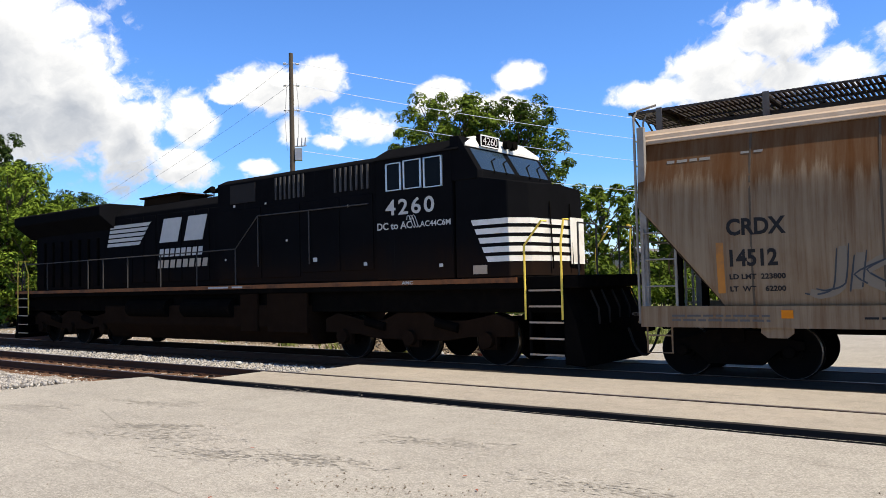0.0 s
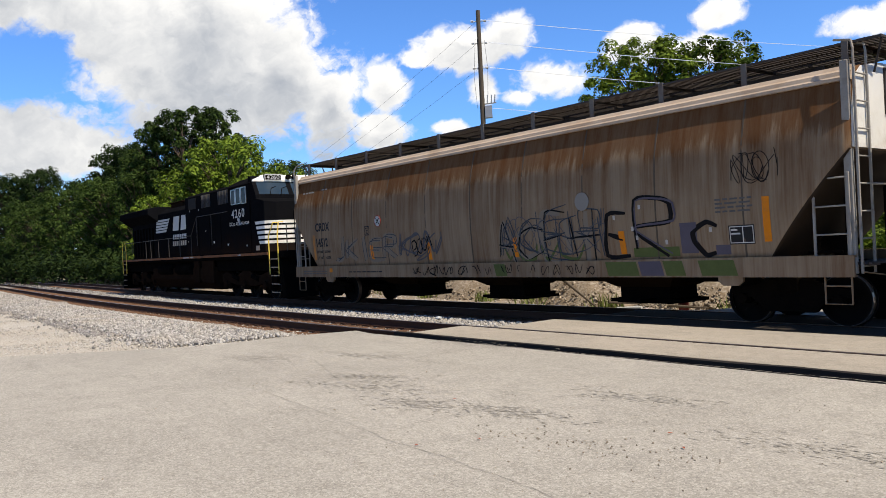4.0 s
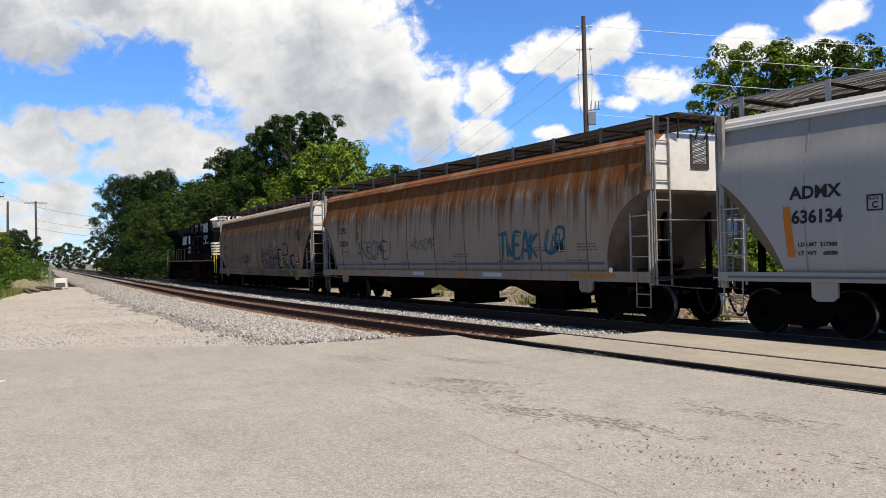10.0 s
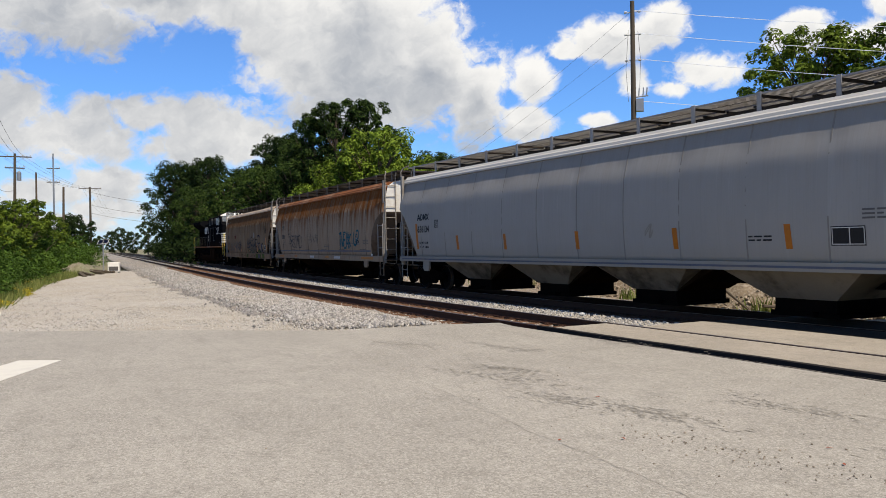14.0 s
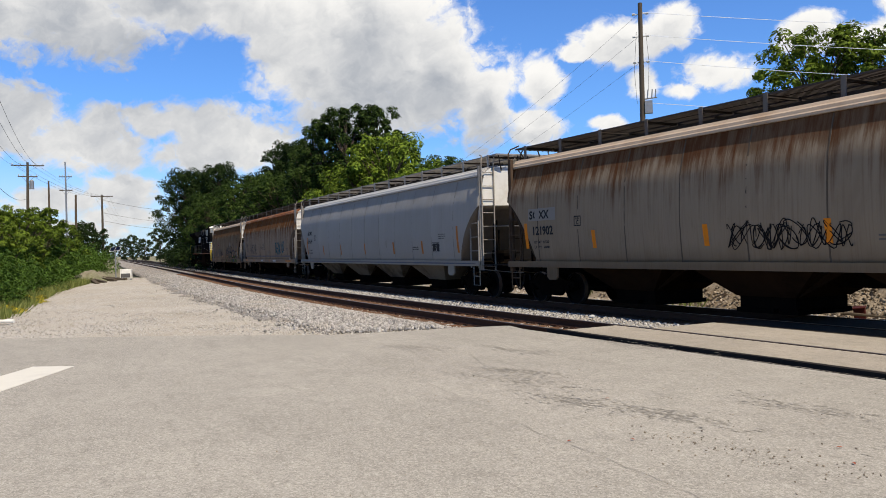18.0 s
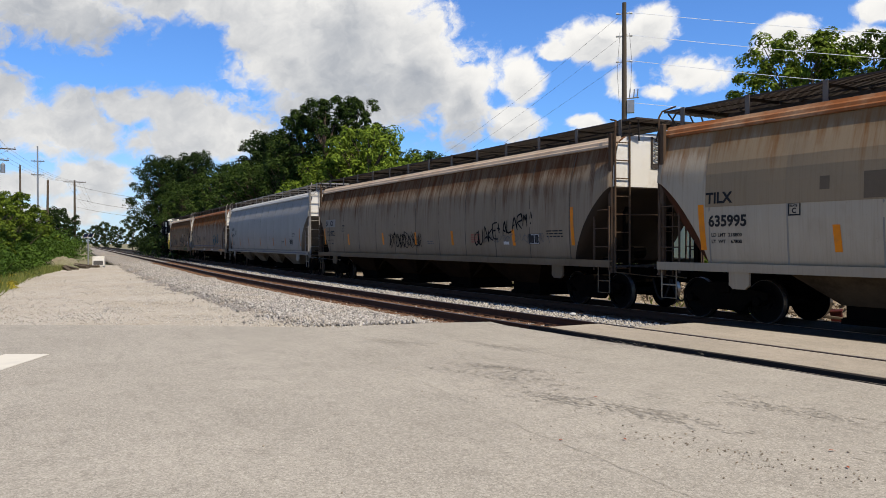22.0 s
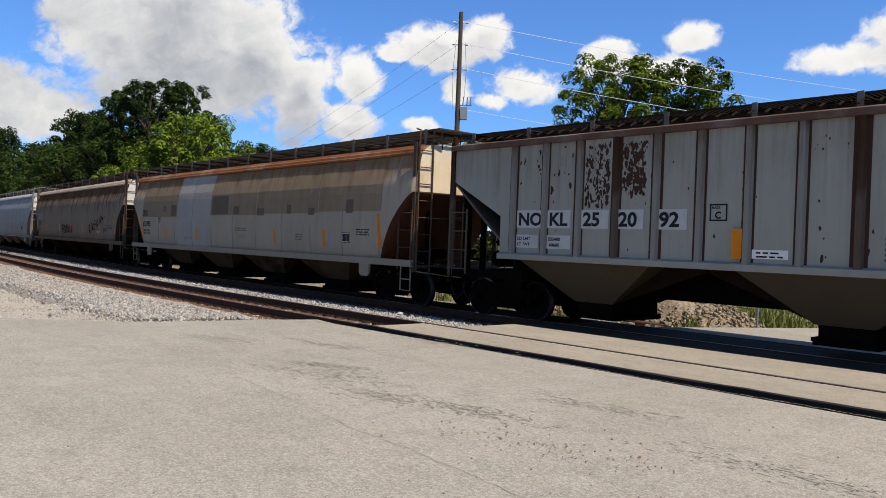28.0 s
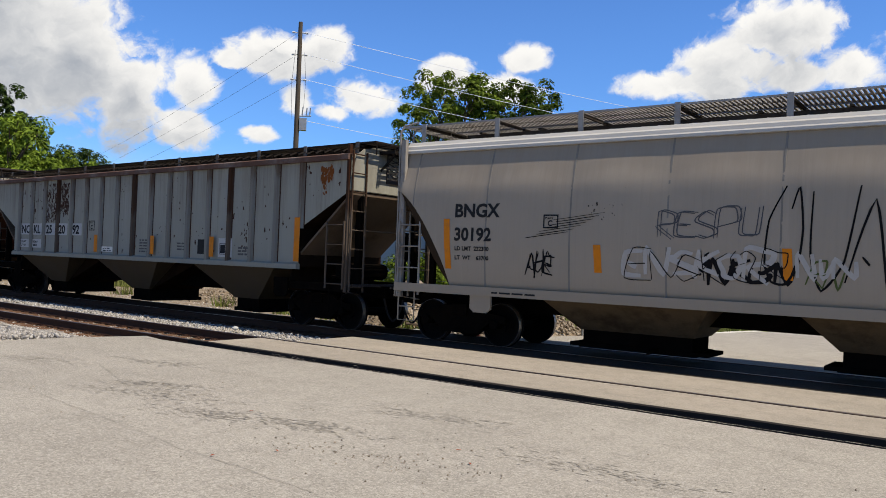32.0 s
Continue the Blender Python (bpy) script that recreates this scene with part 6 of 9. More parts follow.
STROKES = {"T": "06 46|26 20", "W": "06 10 23 30 46", "E": "46 06 00 40|03 33", "A": "00 26 40|12 32", "K": "06 00|46 03 40", "U": "06 01 20 41 46", "P": "00 06 36 45 43 02", "L": "06 00 40",
           "R": "00 06 36 45 43 03 40", "M": "00 16 23 36 40", "N": "00 06 40 46", "O": "16 04 02 10 30 42 44 36 16", "S": "45 26 05 04 42 41 20 01", "H": "06 00|46 40|03 43", "V": "06 20 46",
           "I": "26 20", "B": "00 06 36 45 33 03|33 42 30 00", "J": "36 31 10 01", "Q": "16 04 02 10 30 42 44 36 16|22 50", "!": "26 22|21 20", "+": "15 11|03 33", "C": "45 26 04 02 20 41"}


def spray(parent, words, x, z, size, mat, seed, wide=0.62, slant=0.25, turn=0.0, r=0.022, flat=None, lift=0.009, wobble=0.10, fat=1.0):
    """Hand-sprayed letters: each a few wavering strokes, thicker in their middle."""
    rnd = random.Random(seed)
    bm = bmesh.new()
    ca, sa = math.cos(turn), math.sin(turn)
    for i, ch in enumerate(words):
        if ch == " ":
            continue
        k = rnd.uniform(0.85, 1.2)
        drop = rnd.uniform(-0.08, 0.08)
        for stroke in STROKES[ch].split("|"):
            marks = [(int(c[0]) / 4, int(c[1]) / 6) for c in stroke.split()]
            marks = [(a + rnd.uniform(-wobble, wobble), b + rnd.uniform(-wobble, wobble) * 0.7) for a, b in marks]
            marks[-1] = (marks[-1][0] + rnd.uniform(-0.1, 0.2), marks[-1][1] - rnd.uniform(0.0, 0.15))
            line = []
            for m in range(len(marks) - 1):
                p0, p1, p2, p3 = (marks[min(max(q, 0), len(marks) - 1)] for q in (m - 1, m, m + 1, m + 2))
                for f in (0.0, 0.2, 0.4, 0.6, 0.8) + ((1.0,) if m == len(marks) - 2 else ()):
                    line.append(tuple(0.5 * (2 * b + (c - a) * f * 0.6 + (2 * a - 5 * b + 4 * c - d) * f * f * 0.6 + (3 * b - a - 3 * c + d) * f ** 3 * 0.6 + (c - b) * 0.8 * f) for a, b, c, d in zip(p0, p1, p2, p3)))
            last = None
            for q, (a, b) in enumerate(line):
                ux = (i + a * 0.86) * wide * size + slant * b * size
                uz = (b * k + drop) * size
                px, pz = x + ux * ca - uz * sa, z + ux * sa + uz * ca
                a0, a1 = line[max(0, q - 1)], line[min(len(line) - 1, q + 1)]
                dx, dz = (a1[0] - a0[0]) * wide, a1[1] - a0[1]
                d = math.hypot(dx, dz) or 1.0
                rr = r * (0.65 + 0.5 * math.sin(math.pi * q / len(line))) * fat
                y = -((flat if flat is not None else half_width(pz, px)) + lift)
                edge = (bm.verts.new((px - dz / d * rr, y, pz + dx / d * rr)), bm.verts.new((px + dz / d * rr, y, pz - dx / d * rr)))
                if last:
                    bm.faces.new((last[0], last[1], edge[1], edge[0]))
                last = edge
    ob = new("graffiti", finish("graffiti", bm, mat))
    ob.parent = parent
    ob["kind"] = "stuff"
    return ob


def running_board(car, length, z=4.80, inset=0.30, mat=None):
    """Grating walkways along both sides of the roof, on flat posts, with a platform and struts over each end."""
    mat = mat or GRATE
    h = length / 2 + 0.15
    for y0, y1 in ((-1.04, -0.05), (0.05, 1.04)):
        bm = bmesh.new()
        for k in range(3):
            y = y0 + (y1 - y0) * k / 2
            box(bm, -h + inset, h - inset, y - 0.012, y + 0.012, z - 0.005, z + 0.03)
        n = int((2 * h - 2 * inset) / 0.085)
        for i in range(n + 1):
            x = -h + inset + i * (2 * h - 2 * inset) / n
            box(bm, x - 0.024, x + 0.024, y0, y1, z + 0.002, z + 0.036)
        part("running_board", bm, mat, car, "steel grating walkway along the roof")
    n = max(6, round(length / 1.9))
    for i in range(n + 1):
        x = -h + inset + 0.1 + i * (2 * h - 2 * inset - 0.2) / n
        for sd in (-1, 1):
            bm = bmesh.new()
            prism(bm, [(x - 0.055, 4.28), (x - 0.055, z + 0.05), (x + 0.055, z + 0.05), (x + 0.055, 4.28)], sd * 1.06 - 0.012, sd * 1.06 + 0.012)
            part("bracket", bm, GRATE_PALE if mat is GRATE_PALE else POST_GREY, car, "flat steel walkway post")
            bm = bmesh.new()
            box(bm, x - 0.03, x + 0.03, min(sd * 0.05, sd * 1.05), max(sd * 0.05, sd * 1.05), z - 0.06, z - 0.006)
            part("cross_arm", bm, GRATE, car)
    for e in (-1, 1):
        bm = bmesh.new()
        for k in range(9):
            x = e * (h + 0.16 - 0.085 * k)
            box(bm, x - 0.022, x + 0.022, -1.04, 1.04, z - 0.002, z + 0.038)
        for y in (-1.03, -0.5, 0.0, 0.5, 1.03):
            box(bm, *sorted((e * (h + 0.19), e * (h - 0.55))), y - 0.014, y + 0.014, z - 0.012, z + 0.034)
        part("end_platform", bm, mat, car, "steel grating over the car's end")["kind"] = "stuff"
        for y in (-0.95, -0.2, 0.2, 0.95):
            bm = bmesh.new()
            rod(bm, (e * (h + 0.15), y, z - 0.01), (e * (h - 0.09), y * 0.75, 4.30), 0.02, 6)
            part("strut", bm, GRATE, car)
    # cross ribs on the roof sheets
    bm = bmesh.new()
    for i in range(int(length / 0.32)):
        x = -length / 2 + 0.3 + i * 0.32
        for sd in (-1, 1):
            rod(bm, (x, sd * 1.28, 4.335), (x, sd * 1.10, 4.42), 0.022, 5)
            rod(bm, (x, sd * 1.10, 4.42), (x, sd * 0.72, 4.485), 0.022, 5)
    part("roof_ribbing", bm, mat, car, "ribbed roof sheet")["kind"] = "stuff"
    # loading hatch covers in a row along the middle
    bm = bmesh.new()
    cross_prism(bm, [(-0.36, 4.46), (-0.33, 4.66), (0.33, 4.66), (0.36, 4.46)], -h + inset + 0.8, h - inset - 0.8)
    for i in range(int(length / 1.5)):
        x = -h + inset + 1.2 + i * 1.5
        if x < h - inset - 1:
            box(bm, x - 0.04, x + 0.04, -0.40, 0.40, 4.66, 4.70)
    part("hatch_cover", bm, GRATE, car, "long trough hatch cover on the roof")


def bay(car, x, wide, mat, z_top=1.24, drop=0.42, mouth=0.5, half=1.52, inner=1.22):
    """One hopper bay: sloping sheets down to an outlet gate."""
    bm = bmesh.new()
    top = [(x - wide / 2, -half), (x + wide / 2, -half), (x + wide / 2, half), (x - wide / 2, half)]
    mid = [(x - mouth, -inner), (x + mouth, -inner), (x + mouth, inner), (x - mouth, inner)]
    a = [bm.verts.new((*p, z_top)) for p in top]
    b = [bm.verts.new((*p, drop + 0.36)) for p in mid]
    for i in range(4):
        bm.faces.new((a[i], a[(i + 1) % 4], b[(i + 1) % 4], b[i]))
    bm.faces.new(a[::-1])
    bm.faces.new(b)
    hopper = part("hopper_bay", bm, mat, car, "dusty sloping hopper bay")
    bm = bmesh.new()
    box(bm, x - mouth + 0.04, x + mouth - 0.04, -inner + 0.06, inner - 0.06, drop + 0.08, drop + 0.37)
    box(bm, x - mouth - 0.04, x + mouth + 0.04, -inner + 0.02, inner - 0.02, drop, drop + 0.10)
    box(bm, x - mouth - 0.25, x + mouth + 0.25, -0.5, 0.5, drop + 0.02, drop + 0.09)
    rod(bm, (x + mouth * 0.4, -1.05, drop + 0.08), (x + mouth * 0.4, 1.05, drop + 0.08), 0.04, 6)
    part("outlet_gate", bm, STEEL_DARK, hopper, "dark steel outlet gate")


def ladder(car, x0, x1, y, z0, z1, rungs, mat, along_x=True, y1=None, r=0.015):
    """Two stiles and its rungs; along the side, or across the end when along_x is False (x0 then is the end's x)."""
    if along_x:
        ends = ((x0, y), (x1, y))
    else:
        ends = ((x0, y), (x0, y1))
    for ex, ey in ends:
        bm = bmesh.new()
        box(bm, ex - 0.02, ex + 0.02, ey - 0.02, ey + 0.02, z0, z1)
        part("ladder_stile", bm, mat, car, bevel=0.005)
    for i in range(rungs):
        z = z0 + 0.12 + (z1 - z0 - 0.2) * i / max(1, rungs - 1)
        bm = bmesh.new()
        rod(bm, (*ends[0], z), (*ends[1], z), r, 6)
        part("rung", bm, mat, car)


def car_ends(car, length, trim, low_trim, end_mat, z_high=3.0, post_w=0.13, smooth=True):
    """End sheets, corner posts, ladders, platform, couplers, hoses and brake gear on both ends."""
    h = length / 2
    for e in (-1, 1):
        bm = bmesh.new()
        prof = [(-1.52, z_high + 0.02), (-1.50, 3.6), (-1.35, 4.2), (-1.10, 4.38), (-0.6, 4.47), (0, 4.5), (0.6, 4.47), (1.10, 4.38), (1.35, 4.2), (1.50, 3.6), (1.52, z_high + 0.02)]
        cross_prism(bm, prof, min(e * (h + 0.004), e * (h + 0.03)), max(e * (h + 0.004), e * (h + 0.03)))
        sheet = part("end_sheet", bm, end_mat, car, "pale upper end sheet")
        bm = bmesh.new()
        x = e * (h + 0.06)
        for k in range(5):
            rod(bm, (x, -0.24, 3.72 + 0.13 * k), (x, 0.24, 3.86 + 0.13 * k), 0.011, 4)
            rod(bm, (x, 0.24, 3.72 + 0.13 * k), (x, -0.24, 3.86 + 0.13 * k), 0.011, 4)
        box(bm, min(x, x - e * 0.03), max(x, x - e * 0.03), -0.30, -0.24, 3.62, 4.42)
        box(bm, min(x, x - e * 0.03), max(x, x - e * 0.03), 0.24, 0.30, 3.62, 4.42)
        box(bm, min(x, x - e * 0.03), max(x, x - e * 0.03), -0.24, 0.24, 3.62, 3.74)
        part("end_grille", bm, GRATE, sheet, "dark mesh panel on the end sheet")
        for sd in (-1, 1):
            bm = bmesh.new()
            xa, xb = sorted((e * h, e * (h - post_w)))
            box(bm, xa, xb, sd * 1.50 - 0.05, sd * 1.50 + 0.05, 0.95, 4.44)
            part("corner_post", bm, trim, car, bevel=0.008)
            ladder(car, e * (h - 0.06), e * (h - 0.64), sd * 1.585, 1.02, 2.62, 4, trim)
            ladder(car, e * (h + 0.07), None, sd * 1.49, 0.95, 4.30, 8, trim, along_x=False, y1=sd * 1.03)
            # grab irons that carry the end ladder up to the roof walk
            for yy in (1.49, 1.03) if smooth else ():
                bm = bmesh.new()
                tube(bm, [(e * (h + 0.07), sd * yy, 4.26), (e * (h + 0.07), sd * yy, 4.62), (e * (h + 0.02), sd * (yy - 0.06), 4.76), (e * (h - 0.30), sd * (yy - 0.16), 4.84)], 0.022, 6)
                part("roof_grab", bm, trim, car, "bent grab iron at the roof")
            # stirrup step
            bm = bmesh.new()
            pts = [(e * (h - 0.08), sd * 1.55, 1.1), (e * (h - 0.08), sd * 1.55, 0.45), (e * (h - 0.52), sd * 1.55, 0.45), (e * (h - 0.52), sd * 1.55, 1.1)]
            tube(bm, pts, 0.018, 6)
            rod(bm, (e * (h - 0.08), sd * 1.55, 0.75), (e * (h - 0.52), sd * 1.55, 0.75), 0.016, 6)
            part("stirrup_step", bm, low_trim, car, "bent steel stirrup step")
            # jacking plate
            bm = bmesh.new()
            prism(bm, [(e * (h - 2.0), 1.22), (e * (h - 2.0), 0.82), (e * (h - 2.1), 0.74), (e * (h - 2.4), 0.74), (e * (h - 2.5), 0.82), (e * (h - 2.5), 1.22)], sd * 1.56 - 0.03, sd * 1.56 + 0.03)
            part("jacking_plate", bm, low_trim, car)
        # crossover platform and its rail
        bm = bmesh.new()
        for k in range(5):
            x = e * (h - 0.1 + 0.1 * k - 0.1)
            box(bm, x - 0.02, x + 0.02, -1.5, 1.5, 1.10, 1.14)
        for y in (-1.3, -0.6, 0.6, 1.3):
            box(bm, *sorted((e * (h - 0.2), e * (h + 0.26))), y - 0.015, y + 0.015, 1.08, 1.12)
        part("crossover_platform", bm, GRATE, car)
        bm = bmesh.new()
        rod(bm, (e * (h + 0.06), -1.02, 2.42), (e * (h + 0.06), 1.5, 2.42), 0.02, 6)
        part("handrail", bm, trim, car)
        # slope sheet braces and centre sill
        for y in (-0.75, 0.75):
            bm = bmesh.new()
            box(bm, *sorted((e * (h - 0.35), e * (h - 0.47))), y - 0.05, y + 0.05, 1.0, z_high + 0.05)
            part("end_column", bm, STEEL_DARK, car)
        bm = bmesh.new()
        box(bm, *sorted((e * (h - 2.6), e * (h + 0.12))), -0.28, 0.28, 0.78, 1.12)
        part("draft_sill", bm, STEEL_DARK, car, bevel=0.01)
        # coupler
        bm = bmesh.new()
        box(bm, *sorted((e * (h + 0.1), e * (h + 0.45))), -0.09, 0.09, 0.80, 0.98)
        prism(bm, [(e * (h + 0.42), 0.72), (e * (h + 0.72), 0.74), (e * (h + 0.78), 0.9), (e * (h + 0.72), 1.04), (e * (h + 0.42), 1.06)], -0.17, 0.17)
        part("coupler", bm, STEEL_DARK, car, "dark steel knuckle coupler", bevel=0.02)
        # air hose hanging in a bow
        bm = bmesh.new()
        pts = [Vector((e * (h + 0.15 + 0.62 * f), -0.33, 0.80 - 0.52 * math.sin(math.pi * min(1, f * 1.0)) ** 0.8)) for f in [i / 9 for i in range(10)]]
        tube(bm, pts, 0.026, 6)
        part("air_hose", bm, RUBBER, car, "black rubber brake hose")
        # uncoupling lever
        bm = bmesh.new()
        tube(bm, [(e * (h + 0.1), -1.5, 0.98), (e * (h + 0.14), -0.5, 0.86), (e * (h + 0.5), -0.2, 0.84)], 0.014, 5)
        part("uncoupling_lever", bm, low_trim, car)
    # hand brake wheel and brake gear on the western end
    bm = bmesh.new()
    ring = [Vector((-h - 0.14, 0.55 + 0.28 * math.cos(t * math.pi / 8), 2.0 + 0.28 * math.sin(t * math.pi / 8))) for t in range(17)]
    tube(bm, ring, 0.016, 5)
    for k in range(4):
        rod(bm, ring[0].lerp(ring[8], 0.5), ring[k * 4], 0.012, 5)
    part("brake_wheel", bm, low_trim, car, "spoked hand brake wheel")
    bm = bmesh.new()
    rod(bm, (h - 0.9, -0.55, 1.45), (h - 0.9, 0.25, 1.45), 0.17, 12)
    box(bm, h - 0.75, h - 0.55, -0.7, -0.35, 1.2, 1.6)
    rod(bm, (h - 1.1, -0.9, 1.3), (h - 0.5, -0.9, 1.3), 0.03, 6)
    rod(bm, (h - 0.6, -0.5, 1.14), (h - 0.6, -0.5, 2.3), 0.03, 6)
    part("brake_cylinder", bm, STEEL_DARK, car)


def sill(car, length, mat, z0=1.0, z1=1.26, flange=0.05):
    for sd in (-1, 1):
        bm = bmesh.new()
        y = sd * 1.58
        cross_prism(bm, [(y - 0.05, z0), (y + 0.05, z0), (y + 0.05, z0 + 0.03), (y + sd * 0.012, z0 + 0.04), (y + sd * 0.012, z1 - 0.04), (y + 0.055, z1 - 0.03), (y + 0.055, z1), (y - 0.05, z1)], -length / 2, length / 2)
        part("side_sill", bm, mat, car, "steel side sill channel")
    bm = bmesh.new()
    box(bm, -length / 2 + 2.4, length / 2 - 2.4, -0.22, 0.22, 0.72, 1.15)
    part("centre_sill", bm, STEEL_DARK, car)


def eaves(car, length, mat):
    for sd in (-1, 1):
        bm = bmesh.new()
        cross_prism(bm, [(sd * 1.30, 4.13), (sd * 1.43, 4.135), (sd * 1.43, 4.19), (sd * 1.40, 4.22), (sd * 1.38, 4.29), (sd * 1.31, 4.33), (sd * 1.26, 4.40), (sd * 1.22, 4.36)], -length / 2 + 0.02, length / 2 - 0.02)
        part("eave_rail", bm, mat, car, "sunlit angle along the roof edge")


def ridge(car, xa, xb, z_top, z_low, mat, half=0.86):
    """The slope sheets that rise from two neighbouring outlets to a ridge between them."""
    mid = (xa + xb) / 2
    bm = bmesh.new()
    for x, k in ((xa, -1), (xb, 1)):
        prism(bm, [(x, z_low), (mid + 0.03 * k, z_top - 0.1), (mid + 0.03 * k, z_top), (x, z_top)], -half, half)
    part("slope_sheet", bm, mat, car, "slope sheets between two hopper bays, darkened with underbody shade")


def smooth_car(label, e0, e1, paint, eave_mat, end_mat, trim, low_mat, bays, sill_mat, sill_z=(1.0, 1.26), pitch=1.9, swell=0.028, bay_drop=0.42, board=None, slope_mat=None, z_high=3.1, curve=(2.2, 0.35), mouth=0.76):
    length = e1 - e0
    car = thing("hopper_car", label, "hopper car", group="freight train")
    body = part("body", shell_body(length, pitch, swell=swell, z_high=z_high, curve=curve), paint, car, smooth=True)
    body.data.materials.append(slope_mat or SLOPE_DIRT_SHADE)
    eaves(car, length, eave_mat)
    sill(car, length, sill_mat, *sill_z)
    running_board(car, length, mat=board)
    car_ends(car, length, trim, sill_mat, end_mat, z_high=z_high)
    span = length - 5.6
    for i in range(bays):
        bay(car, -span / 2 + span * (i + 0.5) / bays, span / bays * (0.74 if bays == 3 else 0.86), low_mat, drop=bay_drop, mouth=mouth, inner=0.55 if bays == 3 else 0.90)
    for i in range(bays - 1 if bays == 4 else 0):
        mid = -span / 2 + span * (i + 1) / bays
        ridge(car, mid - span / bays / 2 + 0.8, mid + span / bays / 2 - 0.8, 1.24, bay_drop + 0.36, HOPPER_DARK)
    for x in (-length / 2 + 1.42, length / 2 - 1.42):
        freight_truck(car, x)
    # plate seams
    k = int(length / 2 / pitch)
    for i in range(-k, k + 1):
        x = i * pitch
        if abs(x) > length / 2 - 0.3:
            continue
        bm = bmesh.new()
        low = cut(length / 2 - abs(x), 1.45, 1.27, z_high, curve)
        zs = [low + (4.18 - low) * j / 10 for j in range(11)]
        a = [bm.verts.new((x - 0.016, -half_width(z, x, pitch) - 0.008, z)) for z in zs]
        b = [bm.verts.new((x + 0.016, -half_width(z, x, pitch) - 0.008, z)) for z in zs]
        c = [bm.verts.new((x - 0.022, -half_width(z, x, pitch) + 0.01, z)) for z in zs]
        d = [bm.verts.new((x + 0.022, -half_width(z, x, pitch) + 0.01, z)) for z in zs]
        for j in range(10):
            for p, q in ((a, b), (c, a), (b, d)):
                bm.faces.new((p[j], q[j], q[j + 1], p[j + 1]))
        part("seam", bm, SEAM_PALE if paint in (LIGHT_GREY, PALE_GREY, BEIGE) else SEAM_DIRT, car)
    return car, length


CARS = []  # thing, first end, last end along the train
CAR_SPECS = (
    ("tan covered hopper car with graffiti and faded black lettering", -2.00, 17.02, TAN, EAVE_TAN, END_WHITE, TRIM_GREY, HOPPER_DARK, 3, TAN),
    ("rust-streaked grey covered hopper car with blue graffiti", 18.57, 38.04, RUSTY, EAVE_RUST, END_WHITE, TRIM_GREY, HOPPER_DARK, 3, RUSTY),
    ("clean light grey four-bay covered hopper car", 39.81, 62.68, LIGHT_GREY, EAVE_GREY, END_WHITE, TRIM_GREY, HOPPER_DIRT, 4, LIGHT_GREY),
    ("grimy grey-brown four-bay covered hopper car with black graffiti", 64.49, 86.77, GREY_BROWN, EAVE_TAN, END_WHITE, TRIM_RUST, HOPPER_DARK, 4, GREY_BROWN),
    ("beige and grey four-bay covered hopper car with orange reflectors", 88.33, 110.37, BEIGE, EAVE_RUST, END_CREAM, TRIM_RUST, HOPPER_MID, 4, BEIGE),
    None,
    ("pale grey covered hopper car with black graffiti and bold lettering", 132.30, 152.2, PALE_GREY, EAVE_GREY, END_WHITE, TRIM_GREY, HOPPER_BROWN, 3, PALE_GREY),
)
SLOPES = {0: SLOPE_DIRT_SHADE, 1: SLOPE_BROWN, 2: SLOPE_TAN, 3: SLOPE_DIRT_SHADE, 4: SLOPE_RED, 6: SLOPE_DIRT_SHADE}
for i, spec in enumerate(CAR_SPECS):
    if spec is None:
        CARS.append(None)
        continue
    label, e0, e1, *rest = spec
    car, length = smooth_car(label, e0, e1, *rest, sill_z=(0.90, 1.26) if i == 0 else (1.02, 1.26) if i == 1 else (1.09, 1.27), bay_drop=0.26 if i == 0 else 0.14, board=GRATE_PALE if i in (2, 6) else None,
                             slope_mat=SLOPES[i], mouth=1.15 if i == 6 else 0.76 if i > 1 else 0.70, z_high=3.0 if i == 0 else 3.3 if i == 6 else 3.1, curve=(1.05, 0.95) if i == 0 else (1.3, 0.75) if i == 6 else (1.8, 0.5) if i == 1 else (1.3, 0.72))
    CARS.append((car, e0, e1))


